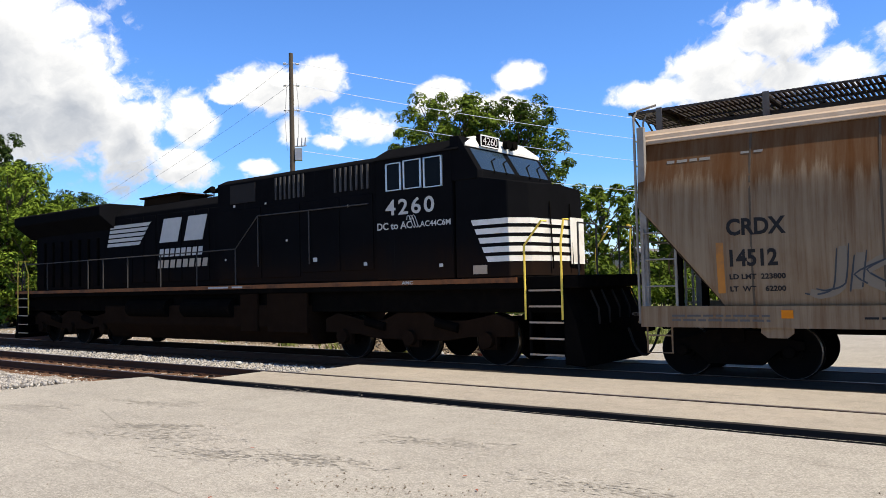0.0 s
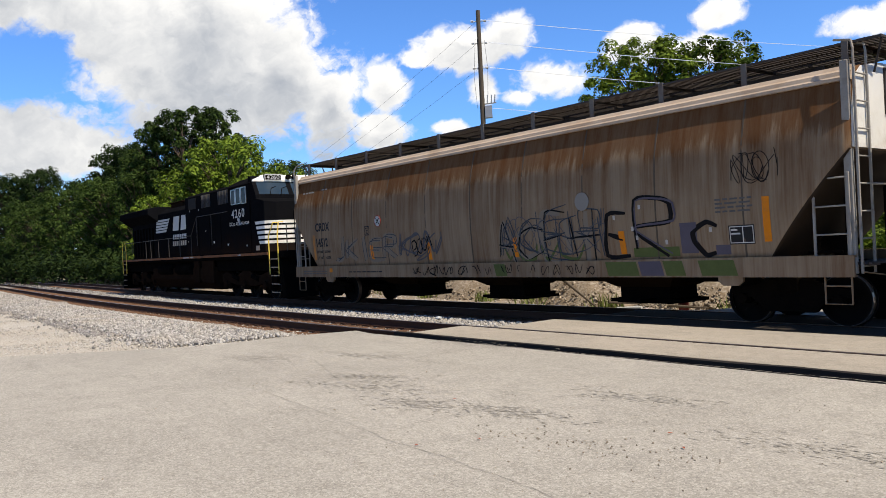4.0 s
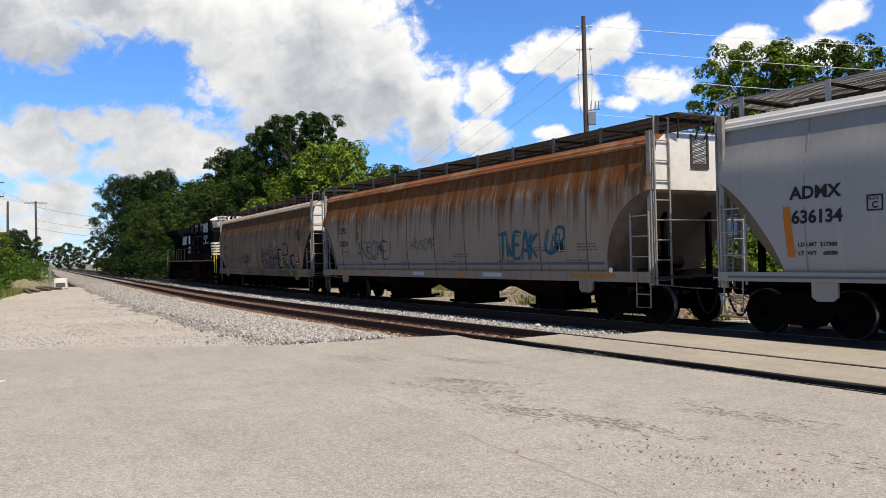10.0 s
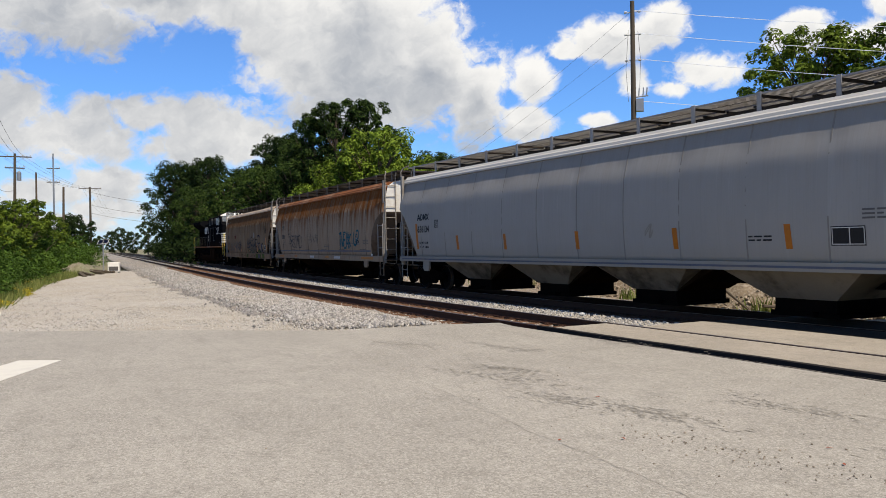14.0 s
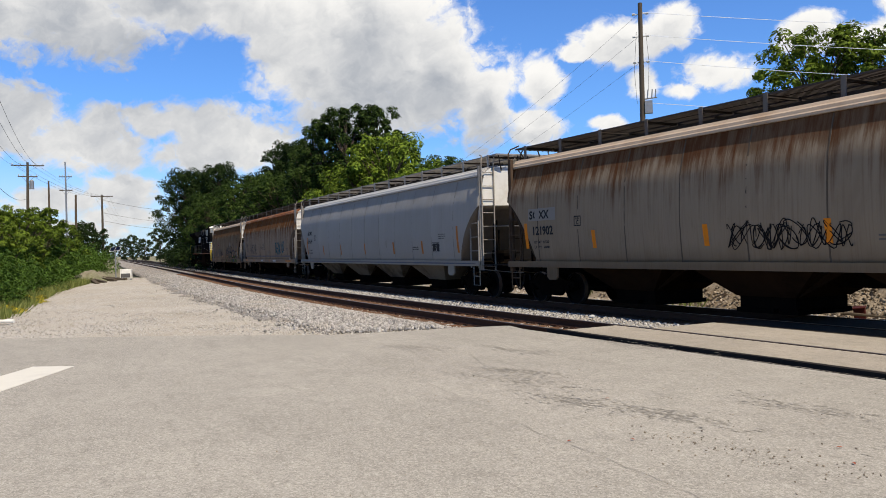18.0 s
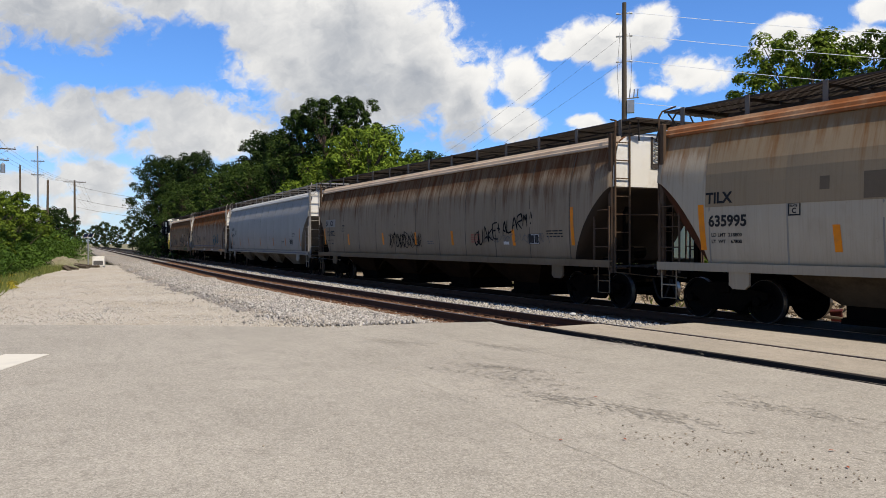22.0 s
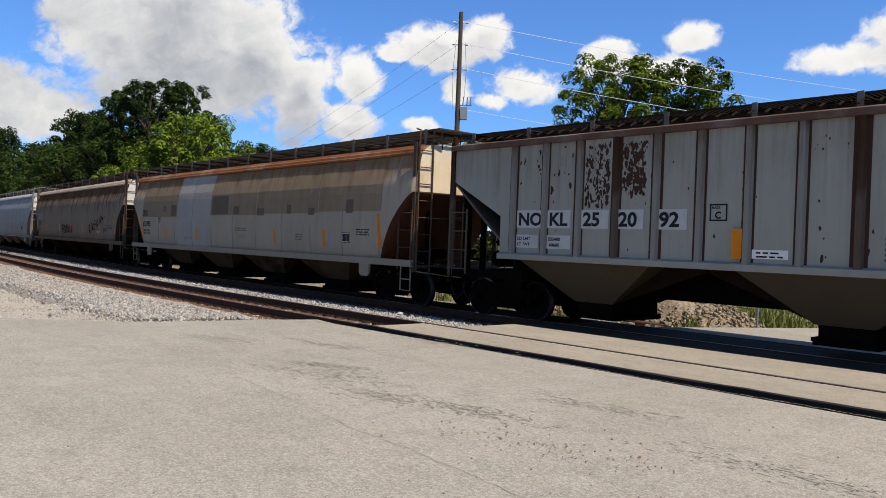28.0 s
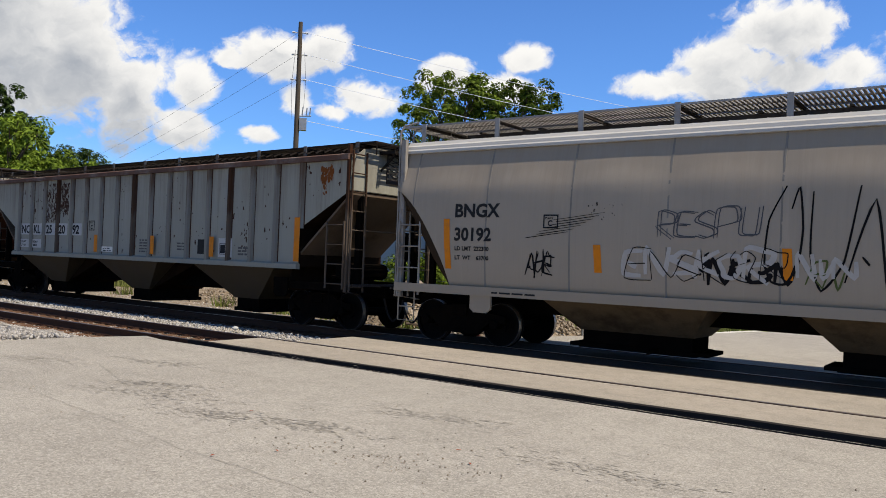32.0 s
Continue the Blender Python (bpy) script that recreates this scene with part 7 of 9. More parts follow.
def ribbed_car(e0, e1):
    """An older hopper with flat sides and vertical ribs."""
    length = e1 - e0
    h = length / 2
    car = thing("hopper_car", "blue-grey ribbed covered hopper car with peeling rust-stained paint", "hopper car", group="freight train")
    reach, z_low, z_mid, z_high = 1.70, 1.50, 2.45, 3.35

    def low_edge(x):
        u = h - abs(x)
        return z_low if u > reach + 0.002 else z_mid + (z_high - z_mid) * (1 - u / reach)

    bm = bmesh.new()
    rings = []
    prof_top = [(1.50, 4.14), (1.40, 4.20), (0.9, 4.34), (0.0, 4.40)]
    for x in (-h, -h + reach, -h + reach + 0.006, h - reach - 0.006, h - reach, h):
        pr = [(1.50, low_edge(x))] + prof_top
        rings.append([bm.verts.new((x, -y, z)) for y, z in pr] + [bm.verts.new((x, y, z)) for y, z in reversed(pr[:-1])])
    n = len(rings[0])
    for a, b in zip(rings, rings[1:]):
        for j in range(n):
            f = bm.faces.new((a[j], a[(j + 1) % n], b[(j + 1) % n], b[j]))
            if j == n - 1:
                f.material_index = 1
    bm.faces.new(rings[0])
    bm.faces.new(rings[-1][::-1])
    part("body", bm, BLUE_GREY, car).data.materials.append(HOPPER_DARK)
    for e in (-1, 1):
        bm = bmesh.new()
        prism(bm, [(e * (h - 0.01), z_high - 0.02), (e * (h - 0.01), z_high - 0.09), (e * (h - 2.1), 1.46), (e * (h - 2.1), 1.54)], -1.44, 1.44)
        part("slope_sheet", bm, SLOPE_BROWN, car, "dusty brown slope sheet under the car's end")
        bm = bmesh.new()
        box(bm, *sorted((e * (h - 2.06), e * (h - 2.12))), -1.40, 1.40, 0.9, 1.6)
        part("bulkhead", bm, HOPPER_DARK, car)
    count = 17
    for i in range(count):
        x = -7.42 + 0.956 * i
        low = low_edge(x)
        rnd = random.Random(60 + i)
        for k in (-1, 1):
            skin_patch(car, "rust_line", x + k * 0.105 - rnd.uniform(0.010, 0.045), x + k * 0.105 + rnd.uniform(0.010, 0.045), low + 0.05, 4.08, FLAKE, flat=1.497)
        for sd in (-1, 1):
            bm = bmesh.new()
            y = sd * 1.50
            a = [(x - 0.085, y), (x - 0.05, y + sd * 0.075), (x + 0.05, y + sd * 0.075), (x + 0.085, y)]
            slab(bm, a, low - 0.02, 4.12)
            part("rib", bm, RIB_PAINT if i in (3, 8, 13) else RIB_TAN, car, "rust-stained vertical side rib" if i in (3, 8, 13) else "blue-grey vertical side rib with rusty edges")
    for sd in (-1, 1):
        bm = bmesh.new()
        cross_prism(bm, [(sd * 1.48, 4.08), (sd * 1.60, 4.08), (sd * 1.60, 4.20), (sd * 1.50, 4.24), (sd * 1.42, 4.20)], -h, h)
        part("eave_rail", bm, EAVE_DARK_RUST, car, "rusty top chord along the roof edge")
        bm = bmesh.new()
        cross_prism(bm, [(sd * 1.46, 1.44), (sd * 1.585, 1.44), (sd * 1.585, 1.56), (sd * 1.50, 1.60), (sd * 1.46, 1.56)], -h + reach, h - reach)
        part("side_sill", bm, BLUE_GREY, car)
        for e in (-1, 1):
            bm = bmesh.new()
            box(bm, *sorted((e * (h - 2.1), e * h)), sd * 1.45 - 0.05, sd * 1.45 + 0.05, 0.96, 1.14)
            part("end_sill", bm, STEEL_DARK, car)
    bm = bmesh.new()
    box(bm, -h + 2.0, h - 2.0, -0.22, 0.22, 0.72, 1.2)
    part("centre_sill", bm, STEEL_DARK, car)
    running_board(car, length, 4.53, mat=GRATE_BLACK)
    car_ends(car, length, RIB_PAINT, STEEL_DARK, BLUE_GREY, z_high=z_high, post_w=0.09, smooth=False)
    for e in (-1, 1):
        bm = bmesh.new()
        for k in range(6):
            xa = e * (h + 0.05 + 0.085 * k)
            box(bm, xa - 0.022, xa + 0.022, -0.55, 0.55, 4.34, 4.37)
        for y in (-0.55, 0.55):
            box(bm, *sorted((e * h, e * (h + 0.54))), y - 0.02, y + 0.02, 4.31, 4.39)
            rod(bm, (e * (h + 0.50), y * 0.9, 4.32), (e * (h + 0.03), y * 0.9, 3.92), 0.03, 6)
        part("end_walkway", bm, GRATE_BLACK, car, "black grating shelf past the roof on two struts")
        bm = bmesh.new()
        box(bm, *sorted((e * (h - 0.05), e * (h + 0.12))), 0.30, 0.78, 1.75, 2.45)
        rod(bm, (e * (h + 0.02), 0.54, 1.1), (e * (h + 0.02), 0.54, 1.8), 0.03, 6)
        part("brake_valve", bm, STEEL_DARK, car, "dark brake gear housing", bevel=0.03)
        bm = bmesh.new()
        rod(bm, (e * (h - 0.95), -0.75, 1.42), (e * (h - 0.95), 0.75, 1.42), 0.21, 14)
        part("air_tank", bm, STEEL_DARK, car, "dark round air tank over the truck")
        for y in (-1.0, 1.0):
            bm = bmesh.new()
            box(bm, *sorted((e * (h - 0.02), e * (h - 0.14))), y - 0.09, y + 0.09, 1.0, 3.42)
            part("end_post", bm, STEEL_DARK, car)
    for i in range(3):
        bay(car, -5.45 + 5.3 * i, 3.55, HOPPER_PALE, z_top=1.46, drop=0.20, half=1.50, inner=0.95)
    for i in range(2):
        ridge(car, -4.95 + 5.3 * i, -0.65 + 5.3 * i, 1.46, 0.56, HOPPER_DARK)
    for x in (-h + 1.42, h - 1.42):
        freight_truck(car, x)
    return car


RIB_PAINT = car_paint("rib_paint", (0.11, 0.085, 0.065), (0.05, 0.028, 0.018), 0.8, (0.045, 0.016, 0.008), 0.95, 2.6, 1.0)
RIB_TAN = car_paint("grey_rib_paint", (0.235, 0.226, 0.195), (0.13, 0.10, 0.07), 0.6, (0.075, 0.030, 0.013), 0.6, 3.6, 1.0, rust_lo=0.64, rust_hi=0.86)
EAVE_DARK_RUST = plain("dark_rusty_chord", (0.105, 0.058, 0.042), 0.75, 0, 0.5, 1.2, 30, 0.2, (0.26, 0.235, 0.215), 0.5)
# dusty bay steel, its base darkened to carry the shade beneath the car
HOPPER_PALE = plain("dusty_shaded_bay", (0.062, 0.046, 0.028), 0.8, 0, 0.25, 2.0, 30, 0.2, (0.06, 0.045, 0.035), 0.55)
CARS[5] = (ribbed_car(111.74, 130.80), 111.74, 130.80)


# ---- locomotive ----
def louvres(name, parent, x0, x1, z0, z1, y, count, mat, upright=True):
    for sd in (-1, 1):
        bm = bmesh.new()
        for i in range(count):
            f = (i + 0.5) / count
            if upright:
                x = x0 + (x1 - x0) * f
                box(bm, x - 0.025, x + 0.025, sd * y - 0.02, sd * y + 0.02, z0, z1)
            else:
                z = z0 + (z1 - z0) * f
                box(bm, x0, x1, sd * y - 0.02, sd * y + 0.02, z - 0.015, z + 0.015)
        part(name, bm, mat, parent)


def locomotive(e0, e1):
    loco = thing("locomotive", "black diesel locomotive with white nose stripes and yellow handrails", "locomotive", group="freight train")
    h = (e1 - e0) / 2
    bm = bmesh.new()
    box(bm, -h, h, -1.48, 1.48, 1.60, 1.85)
    part("platform", bm, BLACK_GRIME, loco, bevel=0.02)
    bm = bmesh.new()
    box(bm, -h + 0.3, h - 0.3, -1.25, 1.25, 1.12, 1.62)
    part("underframe", bm, BLACK_GRIME, loco, bevel=0.02)
    for sd in (-1, 1):
        bm = bmesh.new()
        box(bm, -h + 0.1, 10.3, sd * 1.49 - 0.02, sd * 1.49 + 0.02, 1.73, 1.83)
        part("sill_edge", bm, SILL_RUST, loco, "rust-worn edge of the walkway")
    # engine hood
    bm = bmesh.new()
    cross_prism(bm, [(-0.95, 1.85), (-0.95, 4.2), (-0.62, 4.46), (0.62, 4.46), (0.95, 4.2), (0.95, 1.85)], -10.9, 0.6)
    hood = part("engine_hood", bm, BLACK, loco, bevel=0.02)
    for i in range(9):
        x = -5.2 + i * 0.68
        for sd in (-1, 1):
            bm = bmesh.new()
            box(bm, x, x + 0.62, sd * 0.965 - 0.012, sd * 0.965 + 0.012, 2.0, 4.08)
            part("hood_door", bm, BLACK, hood, bevel=0.008)
    for i in range(7):
        x = -10.4 + i * 0.62
        bm = bmesh.new()
        box(bm, x, x + 0.07, -1.02, -0.94, 1.95, 3.55)
        part("radiator_rib", bm, BLACK_GRIME, hood)
    # radiator wing
    bm = bmesh.new()
    prof = [(-0.9, 3.75), (-1.50, 4.22), (-1.50, 4.52), (-1.15, 4.62), (1.15, 4.62), (1.50, 4.52), (1.50, 4.22), (0.9, 3.75)]
    cross_prism(bm, prof, -11.65, -5.6)
    part("radiator_wing", bm, BLACK, loco, "overhanging radiator housing", bevel=0.02)
    bm = bmesh.new()
    box(bm, -11.2, -10.85, -0.9, 0.9, 1.85, 4.3)
    part("rear_wall", bm, BLACK, loco, bevel=0.03)
    # exhaust stack and horns
    bm = bmesh.new()
    cross_prism(bm, [(-0.55, 4.46), (-0.5, 4.72), (0.5, 4.72), (0.55, 4.46)], -4.6, -2.6)
    box(bm, -4.75, -2.45, -0.6, 0.6, 4.70, 4.76)
    part("exhaust_outlet", bm, HOPPER_DARK, loco, "rust-brown exhaust stack", bevel=0.015)
    for i, y in enumerate((-0.42, -0.22, 0.0, 0.22)):
        bm = bmesh.new()
        rod(bm, (-1.5 + 0.12 * i, y, 4.66), (-1.05 + 0.12 * i, y, 4.72), 0.03, 8, 0.10)
        rod(bm, (-1.4 + 0.12 * i, y, 4.44), (-1.4 + 0.12 * i, y, 4.66), 0.02, 6)
        part("horn", bm, BLACK_GRIME, loco)
    # equipment cabin behind the cab
    bm = bmesh.new()
    cross_prism(bm, [(-1.43, 1.85), (-1.43, 4.60), (-1.10, 4.74), (1.10, 4.74), (1.43, 4.60), (1.43, 1.85)], 0.55, 6.55)
    cabin = part("equipment_cabin", bm, BLACK, loco, bevel=0.025)
    louvres("louvre", cabin, 2.95, 4.15, 3.98, 4.55, 1.45, 7, LOUVRE)
    louvres("louvre", cabin, 5.1, 6.35, 3.98, 4.55, 1.45, 7, LOUVRE)
    for sd in (-1, 1):
        bm = bmesh.new()
        box(bm, 1.15, 2.2, sd * 1.44 - 0.015, sd * 1.44 + 0.015, 4.02, 4.52)
        part("dark_vent", bm, RUBBER, cabin)
        for x0, x1, z0, z1 in ((0.8, 2.4, 2.0, 3.85), (2.5, 3.9, 2.0, 3.85), (4.0, 5.3, 2.1, 3.85), (5.4, 6.4, 2.1, 3.85)):
            bm = bmesh.new()
            box(bm, x0, x1, sd * 1.44 - 0.014, sd * 1.44 + 0.014, z0, z1)
            part("cabin_door", bm, BLACK, cabin, bevel=0.006)
    # cab
    bm = bmesh.new()
    cross_prism(bm, [(-1.52, 1.85), (-1.52, 4.58), (-0.95, 4.86), (0.95, 4.86), (1.52, 4.58), (1.52, 1.85)], 6.56, 8.75)
    cab = part("cab", bm, BLACK, loco, bevel=0.02)
    bm = bmesh.new()
    cross_prism(bm, [(-1.56, 4.56), (-0.97, 4.865), (0.97, 4.865), (1.56, 4.56), (1.53, 4.60), (0.95, 4.90), (-0.95, 4.90), (-1.53, 4.60)], 6.45, 8.95)
    part("cab_roof", bm, BLACK, cab)
    bm = bmesh.new()
    box(bm, 6.8, 7.9, -0.5, 0.4, 4.90, 4.98)
    part("roof_unit", bm, BLACK_GRIME, cab, bevel=0.02)
    for sd in (-1, 1):
        for x0, x1, z0, z1 in ((6.90, 7.36, 3.84, 4.46), (7.42, 7.94, 3.84, 4.48), (8.0, 8.52, 3.82, 4.48)):
            bm = bmesh.new()
            y = sd * 1.53
            box(bm, x0, x1, y - 0.02, y + 0.02, z0, z0 + 0.02)
            box(bm, x0, x1, y - 0.02, y + 0.02, z1 - 0.02, z1)
            box(bm, x0, x0 + 0.045, y - 0.02, y + 0.02, z0, z1)
            box(bm, x1 - 0.045, x1, y - 0.02, y + 0.02, z0, z1)
            win = part("side_window", bm, ALU, cab, "aluminium-framed cab window")
            bm = bmesh.new()
            box(bm, x0 + 0.04, x1 - 0.04, y - 0.008, y + 0.008, z0 + 0.04, z1 - 0.04)
            part("pane", bm, DARK_GLASS, win)
    # windscreen front: sloping, with a white brow above it
    bm = bmesh.new()
    prism(bm, [(8.70, 3.9), (8.70, 4.86), (8.95, 4.84), (9.05, 4.66), (9.42, 4.08), (9.42, 3.9)], -1.50, 1.50)
    part("windscreen_wall", bm, BLACK, cab, bevel=0.01)
    for y0, y1 in ((-1.34, -0.10), (0.10, 1.34)):
        bm = bmesh.new()
        slope = (9.42 - 9.05) / (4.08 - 4.66)
        pts = [(9.05 + slope * (z - 4.66) + 0.012, y, z) for y, z in ((y0, 4.10), (y1, 4.10), (y1, 4.58), (y0, 4.58))]
        q = [bm.verts.new(p) for p in pts] + [bm.verts.new((p[0] - 0.02, p[1], p[2])) for p in pts]
        for f in ((0, 1, 2, 3), (7, 6, 5, 4), (0, 4, 5, 1), (1, 5, 6, 2), (2, 6, 7, 3), (3, 7, 4, 0)):
            bm.faces.new([q[i] for i in f])
        part("windscreen", bm, GLASS, cab, "dark sloping windscreen pane")
    bm = bmesh.new()
    prism(bm, [(8.72, 4.60), (8.72, 4.90), (8.97, 4.90), (9.10, 4.68), (9.10, 4.62)], -1.48, 1.48)
    for v in bm.verts:
        if abs(v.co.y) > 1.4 and v.co.z > 4.8:
            v.co.y *= 0.66
    part("white_brow", bm, WHITE, cab, "white panel above the windscreen")
    for y in (-0.62,):
        bm = bmesh.new()
        box(bm, 9.02, 9.14, y - 0.36, y + 0.36, 4.66, 4.92)
        board = part("number_board", bm, BLACK_GRIME, cab, "number board in a white rim", bevel=0.015)
        bm = bmesh.new()
        for z in (4.67, 4.90):
            box(bm, 9.14, 9.15, y - 0.35, y + 0.35, z - 0.012, z + 0.012)
        for k in (-0.34, 0.34):
            box(bm, 9.14, 9.15, y + k - 0.012, y + k + 0.012, 4.67, 4.90)
        part("rim", bm, WHITE, board)
    for y in (0.02, 0.27):
        bm = bmesh.new()
        disc(bm, (9.16, y, 4.80), (1, 0, 0), 0.10, 0.12, 14)
        part("headlight", bm, BLACK_GRIME, cab, "round headlight in a black housing")
    # nose
    bm = bmesh.new()
    low = [(8.8, -1.5), (10.15, -1.5), (10.42, -1.1), (10.5, 0.0), (10.42, 1.1), (10.15, 1.5), (8.8, 1.5)]
    a = [bm.verts.new((x, y, 1.85)) for x, y in low]
    b = [bm.verts.new((x - 0.05 * (x > 9), y * 0.98, 4.06 - 0.19 * (x - 8.8) + 0.05 * (abs(y) < 0.2))) for x, y in low]
    bm.faces.new(a[::-1])
    bm.faces.new(b)
    for i in range(len(low)):
        bm.faces.new((a[i], a[(i + 1) % len(low)], b[(i + 1) % len(low)], b[i]))
    nose = part("nose", bm, BLACK, loco, bevel=0.02)
    for i in range(5):
        z0 = 2.16 + i * 0.19
        bm = bmesh.new()
        x0 = 9.62 - 0.085 * i
        line = [(x0, -1.5), (10.15, -1.5), (10.42, -1.1), (10.5, 0.0), (10.42, 1.1), (10.15, 1.5), (x0, 1.5)]
        shift = 0.008
        def lay(x, y, z, k):
            f = (z - 1.85) / 2.1
            return (x - 0.05 * f * (x > 9) + k * (0.3 if abs(y) > 1.4 else 1), y * (1 - 0.02 * f) * (1 + k / 1.5), z)
        za, zb = z0, z0 + 0.115
        va = [bm.verts.new(lay(x, y, za, shift)) for x, y in line]
        vb = [bm.verts.new(lay(x - (0.05 if j in (0, 6) else 0), y, zb, shift)) for j, (x, y) in enumerate(line)]
        for j in range(len(line) - 1):
            bm.faces.new((va[j], va[j + 1], vb[j + 1], vb[j]))
        part("stripe", bm, WHITE, nose, "white nose stripe")
    bm = bmesh.new()
    prism(bm, [(10.505, 2.1), (10.515, 2.1), (10.505, 3.1), (10.495, 3.1)], 0.35, 0.95)
    part("emblem", bm, WHITE, nose, "pale emblem panel on the nose")
    for y in (-0.42, 0.42):
        bm = bmesh.new()
        rod(bm, (10.52, y, 2.0), (10.46, y, 3.4), 0.016, 6)
        part("door_rail", bm, BLACK_GRIME, nose)
    bm = bmesh.new()
    box(bm, 9.25, 9.60, -1.512, -1.50, 1.92, 2.10)
    part("tan_patch", bm, EAVE_TAN, nose, "faded tan placard")
    for y in (-0.9, -0.45, 0.5, 0.95):
        bm = bmesh.new()
        tube(bm, [(9.44, y, 4.06), (9.28, y + 0.12, 4.34), (9.22, y + 0.34, 4.42)], 0.014, 5)
        part("wiper", bm, BLACK_GRIME, cab)
    # corner steps, front and rear
    for e in (-1, 1):
        for sd in (-1, 1):
            bm = bmesh.new()
            x0, x1 = sorted((e * 10.55, e * 11.35))
            prism(bm, [(x0, 0.25), (x0, 1.84), (x0 + 0.04, 1.84), (x0 + 0.04, 0.25)], sd * 1.46 - 0.03, sd * 1.46 + 0.03)
            box(bm, x0, x1, min(sd * 0.85, sd * 0.9), max(sd * 0.85, sd * 0.9), 0.3, 1.84)
            me = finish("step_well", bm, BLACK_GRIME)
            well = new("step_well", me)
            well.parent = loco
            for i in range(5):
                bm = bmesh.new()
                box(bm, x0 + 0.02, x1 - 0.02, min(sd * 0.9, sd * 1.5), max(sd * 0.9, sd * 1.5), 0.30 + 0.31 * i, 0.335 + 0.31 * i)
                part("step", bm, BLACK_GRIME, well)
                bm = bmesh.new()
                box(bm, x0 + 0.02, x1 - 0.02, sd * 1.505 - 0.006, sd * 1.505 + 0.006, 0.31 + 0.31 * i, 0.345 + 0.31 * i)
                part("step_edge", bm, EAVE_TAN, well, "worn pale step edge")
            for k, (xa, lean) in enumerate(((10.50, 0.38), (11.32, 0.05))):
                bm = bmesh.new()
                x = e * xa
                tube(bm, [(x, sd * 1.52, 1.0), (x, sd * 1.52, 2.45), (x + e * lean, sd * 1.48, 2.92), (x + e * lean, sd * 1.30, 2.92)], 0.022, 8)
                part("grab_rail", bm, YELLOW, loco, "bright yellow grab rail")
    # end rails, pilot plow, coupler
    for e in (-1, 1):
        bm = bmesh.new()
        prism(bm, [(e * 11.3, 0.15), (e * 11.75, 0.12), (e * 11.55, 1.0), (e * 11.3, 1.6)], -1.45, 1.45)
        part("pilot", bm, BLACK_GRIME, loco, "black pilot plow", bevel=0.02)
        bm = bmesh.new()
        box(bm, *sorted((e * 11.5, e * 12.1)), -0.1, 0.1, 0.80, 0.98)
        box(bm, *sorted((e * 12.05, e * 12.4)), -0.18, 0.18, 0.72, 1.05)
        part("coupler", bm, STEEL_DARK, loco, bevel=0.02)
        for y in (-1.25, -0.5, 0.5, 1.25):
            bm = bmesh.new()
            rod(bm, (e * 11.55, y, 1.84), (e * 11.55, y, 2.85), 0.02, 6)
            part("end_post", bm, LOCO_RAIL, loco)
        for ya, yb in ((-1.25, -0.5), (0.5, 1.25)):
            bm = bmesh.new()
            rod(bm, (e * 11.55, ya, 2.85), (e * 11.55, yb, 2.85), 0.018, 6)
            part("end_rail", bm, LOCO_RAIL, loco)
        for k in range(5):
            bm = bmesh.new()
            tube(bm, [(e * 11.6, -0.9 + 0.45 * k, 1.55), (e * 11.75, -0.88 + 0.45 * k, 1.2), (e * 11.72, -0.8 + 0.45 * k, 0.9)], 0.022, 5)
            part("brake_hose", bm, RUBBER, loco, "black rubber hose")
    # walkway handrails
    for sd in (-1, 1):
        posts = [-10.9, -9.2, -6.4, -5.45, -4.0, -2.2, -0.4, 1.35]
        for x in posts:
            bm = bmesh.new()
            rod(bm, (x, sd * 1.46, 1.84), (x, sd * 1.46, 2.78), 0.02, 6)
            part("rail_post", bm, LOCO_RAIL, loco)
        bm = bmesh.new()
        tube(bm, [(-11.5, sd * 1.46, 2.2), (-11.0, sd * 1.46, 2.78), (1.35, sd * 1.46, 2.80), (2.35, sd * 1.50, 3.62), (6.3, sd * 1.50, 3.62)], 0.018, 6)
        part("walkway_rail", bm, LOCO_RAIL, loco)
        for x in (2.35, 4.3):
            bm = bmesh.new()
            rod(bm, (x, sd * 1.50, 2.3), (x, sd * 1.50, 3.62), 0.018, 6)
            part("rail_post", bm, LOCO_RAIL, loco)
    # fuel tank, air tanks
    bm = bmesh.new()
    cross_prism(bm, [(-1.38, 1.3), (-1.40, 0.75), (-1.1, 0.30), (1.1, 0.30), (1.40, 0.75), (1.38, 1.3)], -5.5, 4.1)
    part("fuel_tank", bm, LOCO_FRAME, loco, bevel=0.03)
    for sd in (-1, 1):
        for x0, x1 in ((-4.0, -1.9), (-1.1, 1.15)):
            bm = bmesh.new()
            rod(bm, (x0, sd * 1.30, 1.22), (x1, sd * 1.30, 1.22), 0.27, 18)
            part("air_tank", bm, BLACK_GRIME, loco, "dark round air tank", smooth=False)
        for x0, x1 in ((1.5, 2.2), (2.6, 4.1)):
            bm = bmesh.new()
            box(bm, x0, x1, sd * 1.40 - 0.05, sd * 1.40 + 0.05, 0.6, 1.6)
            part("equipment_box", bm, LOCO_FRAME, loco, bevel=0.02)
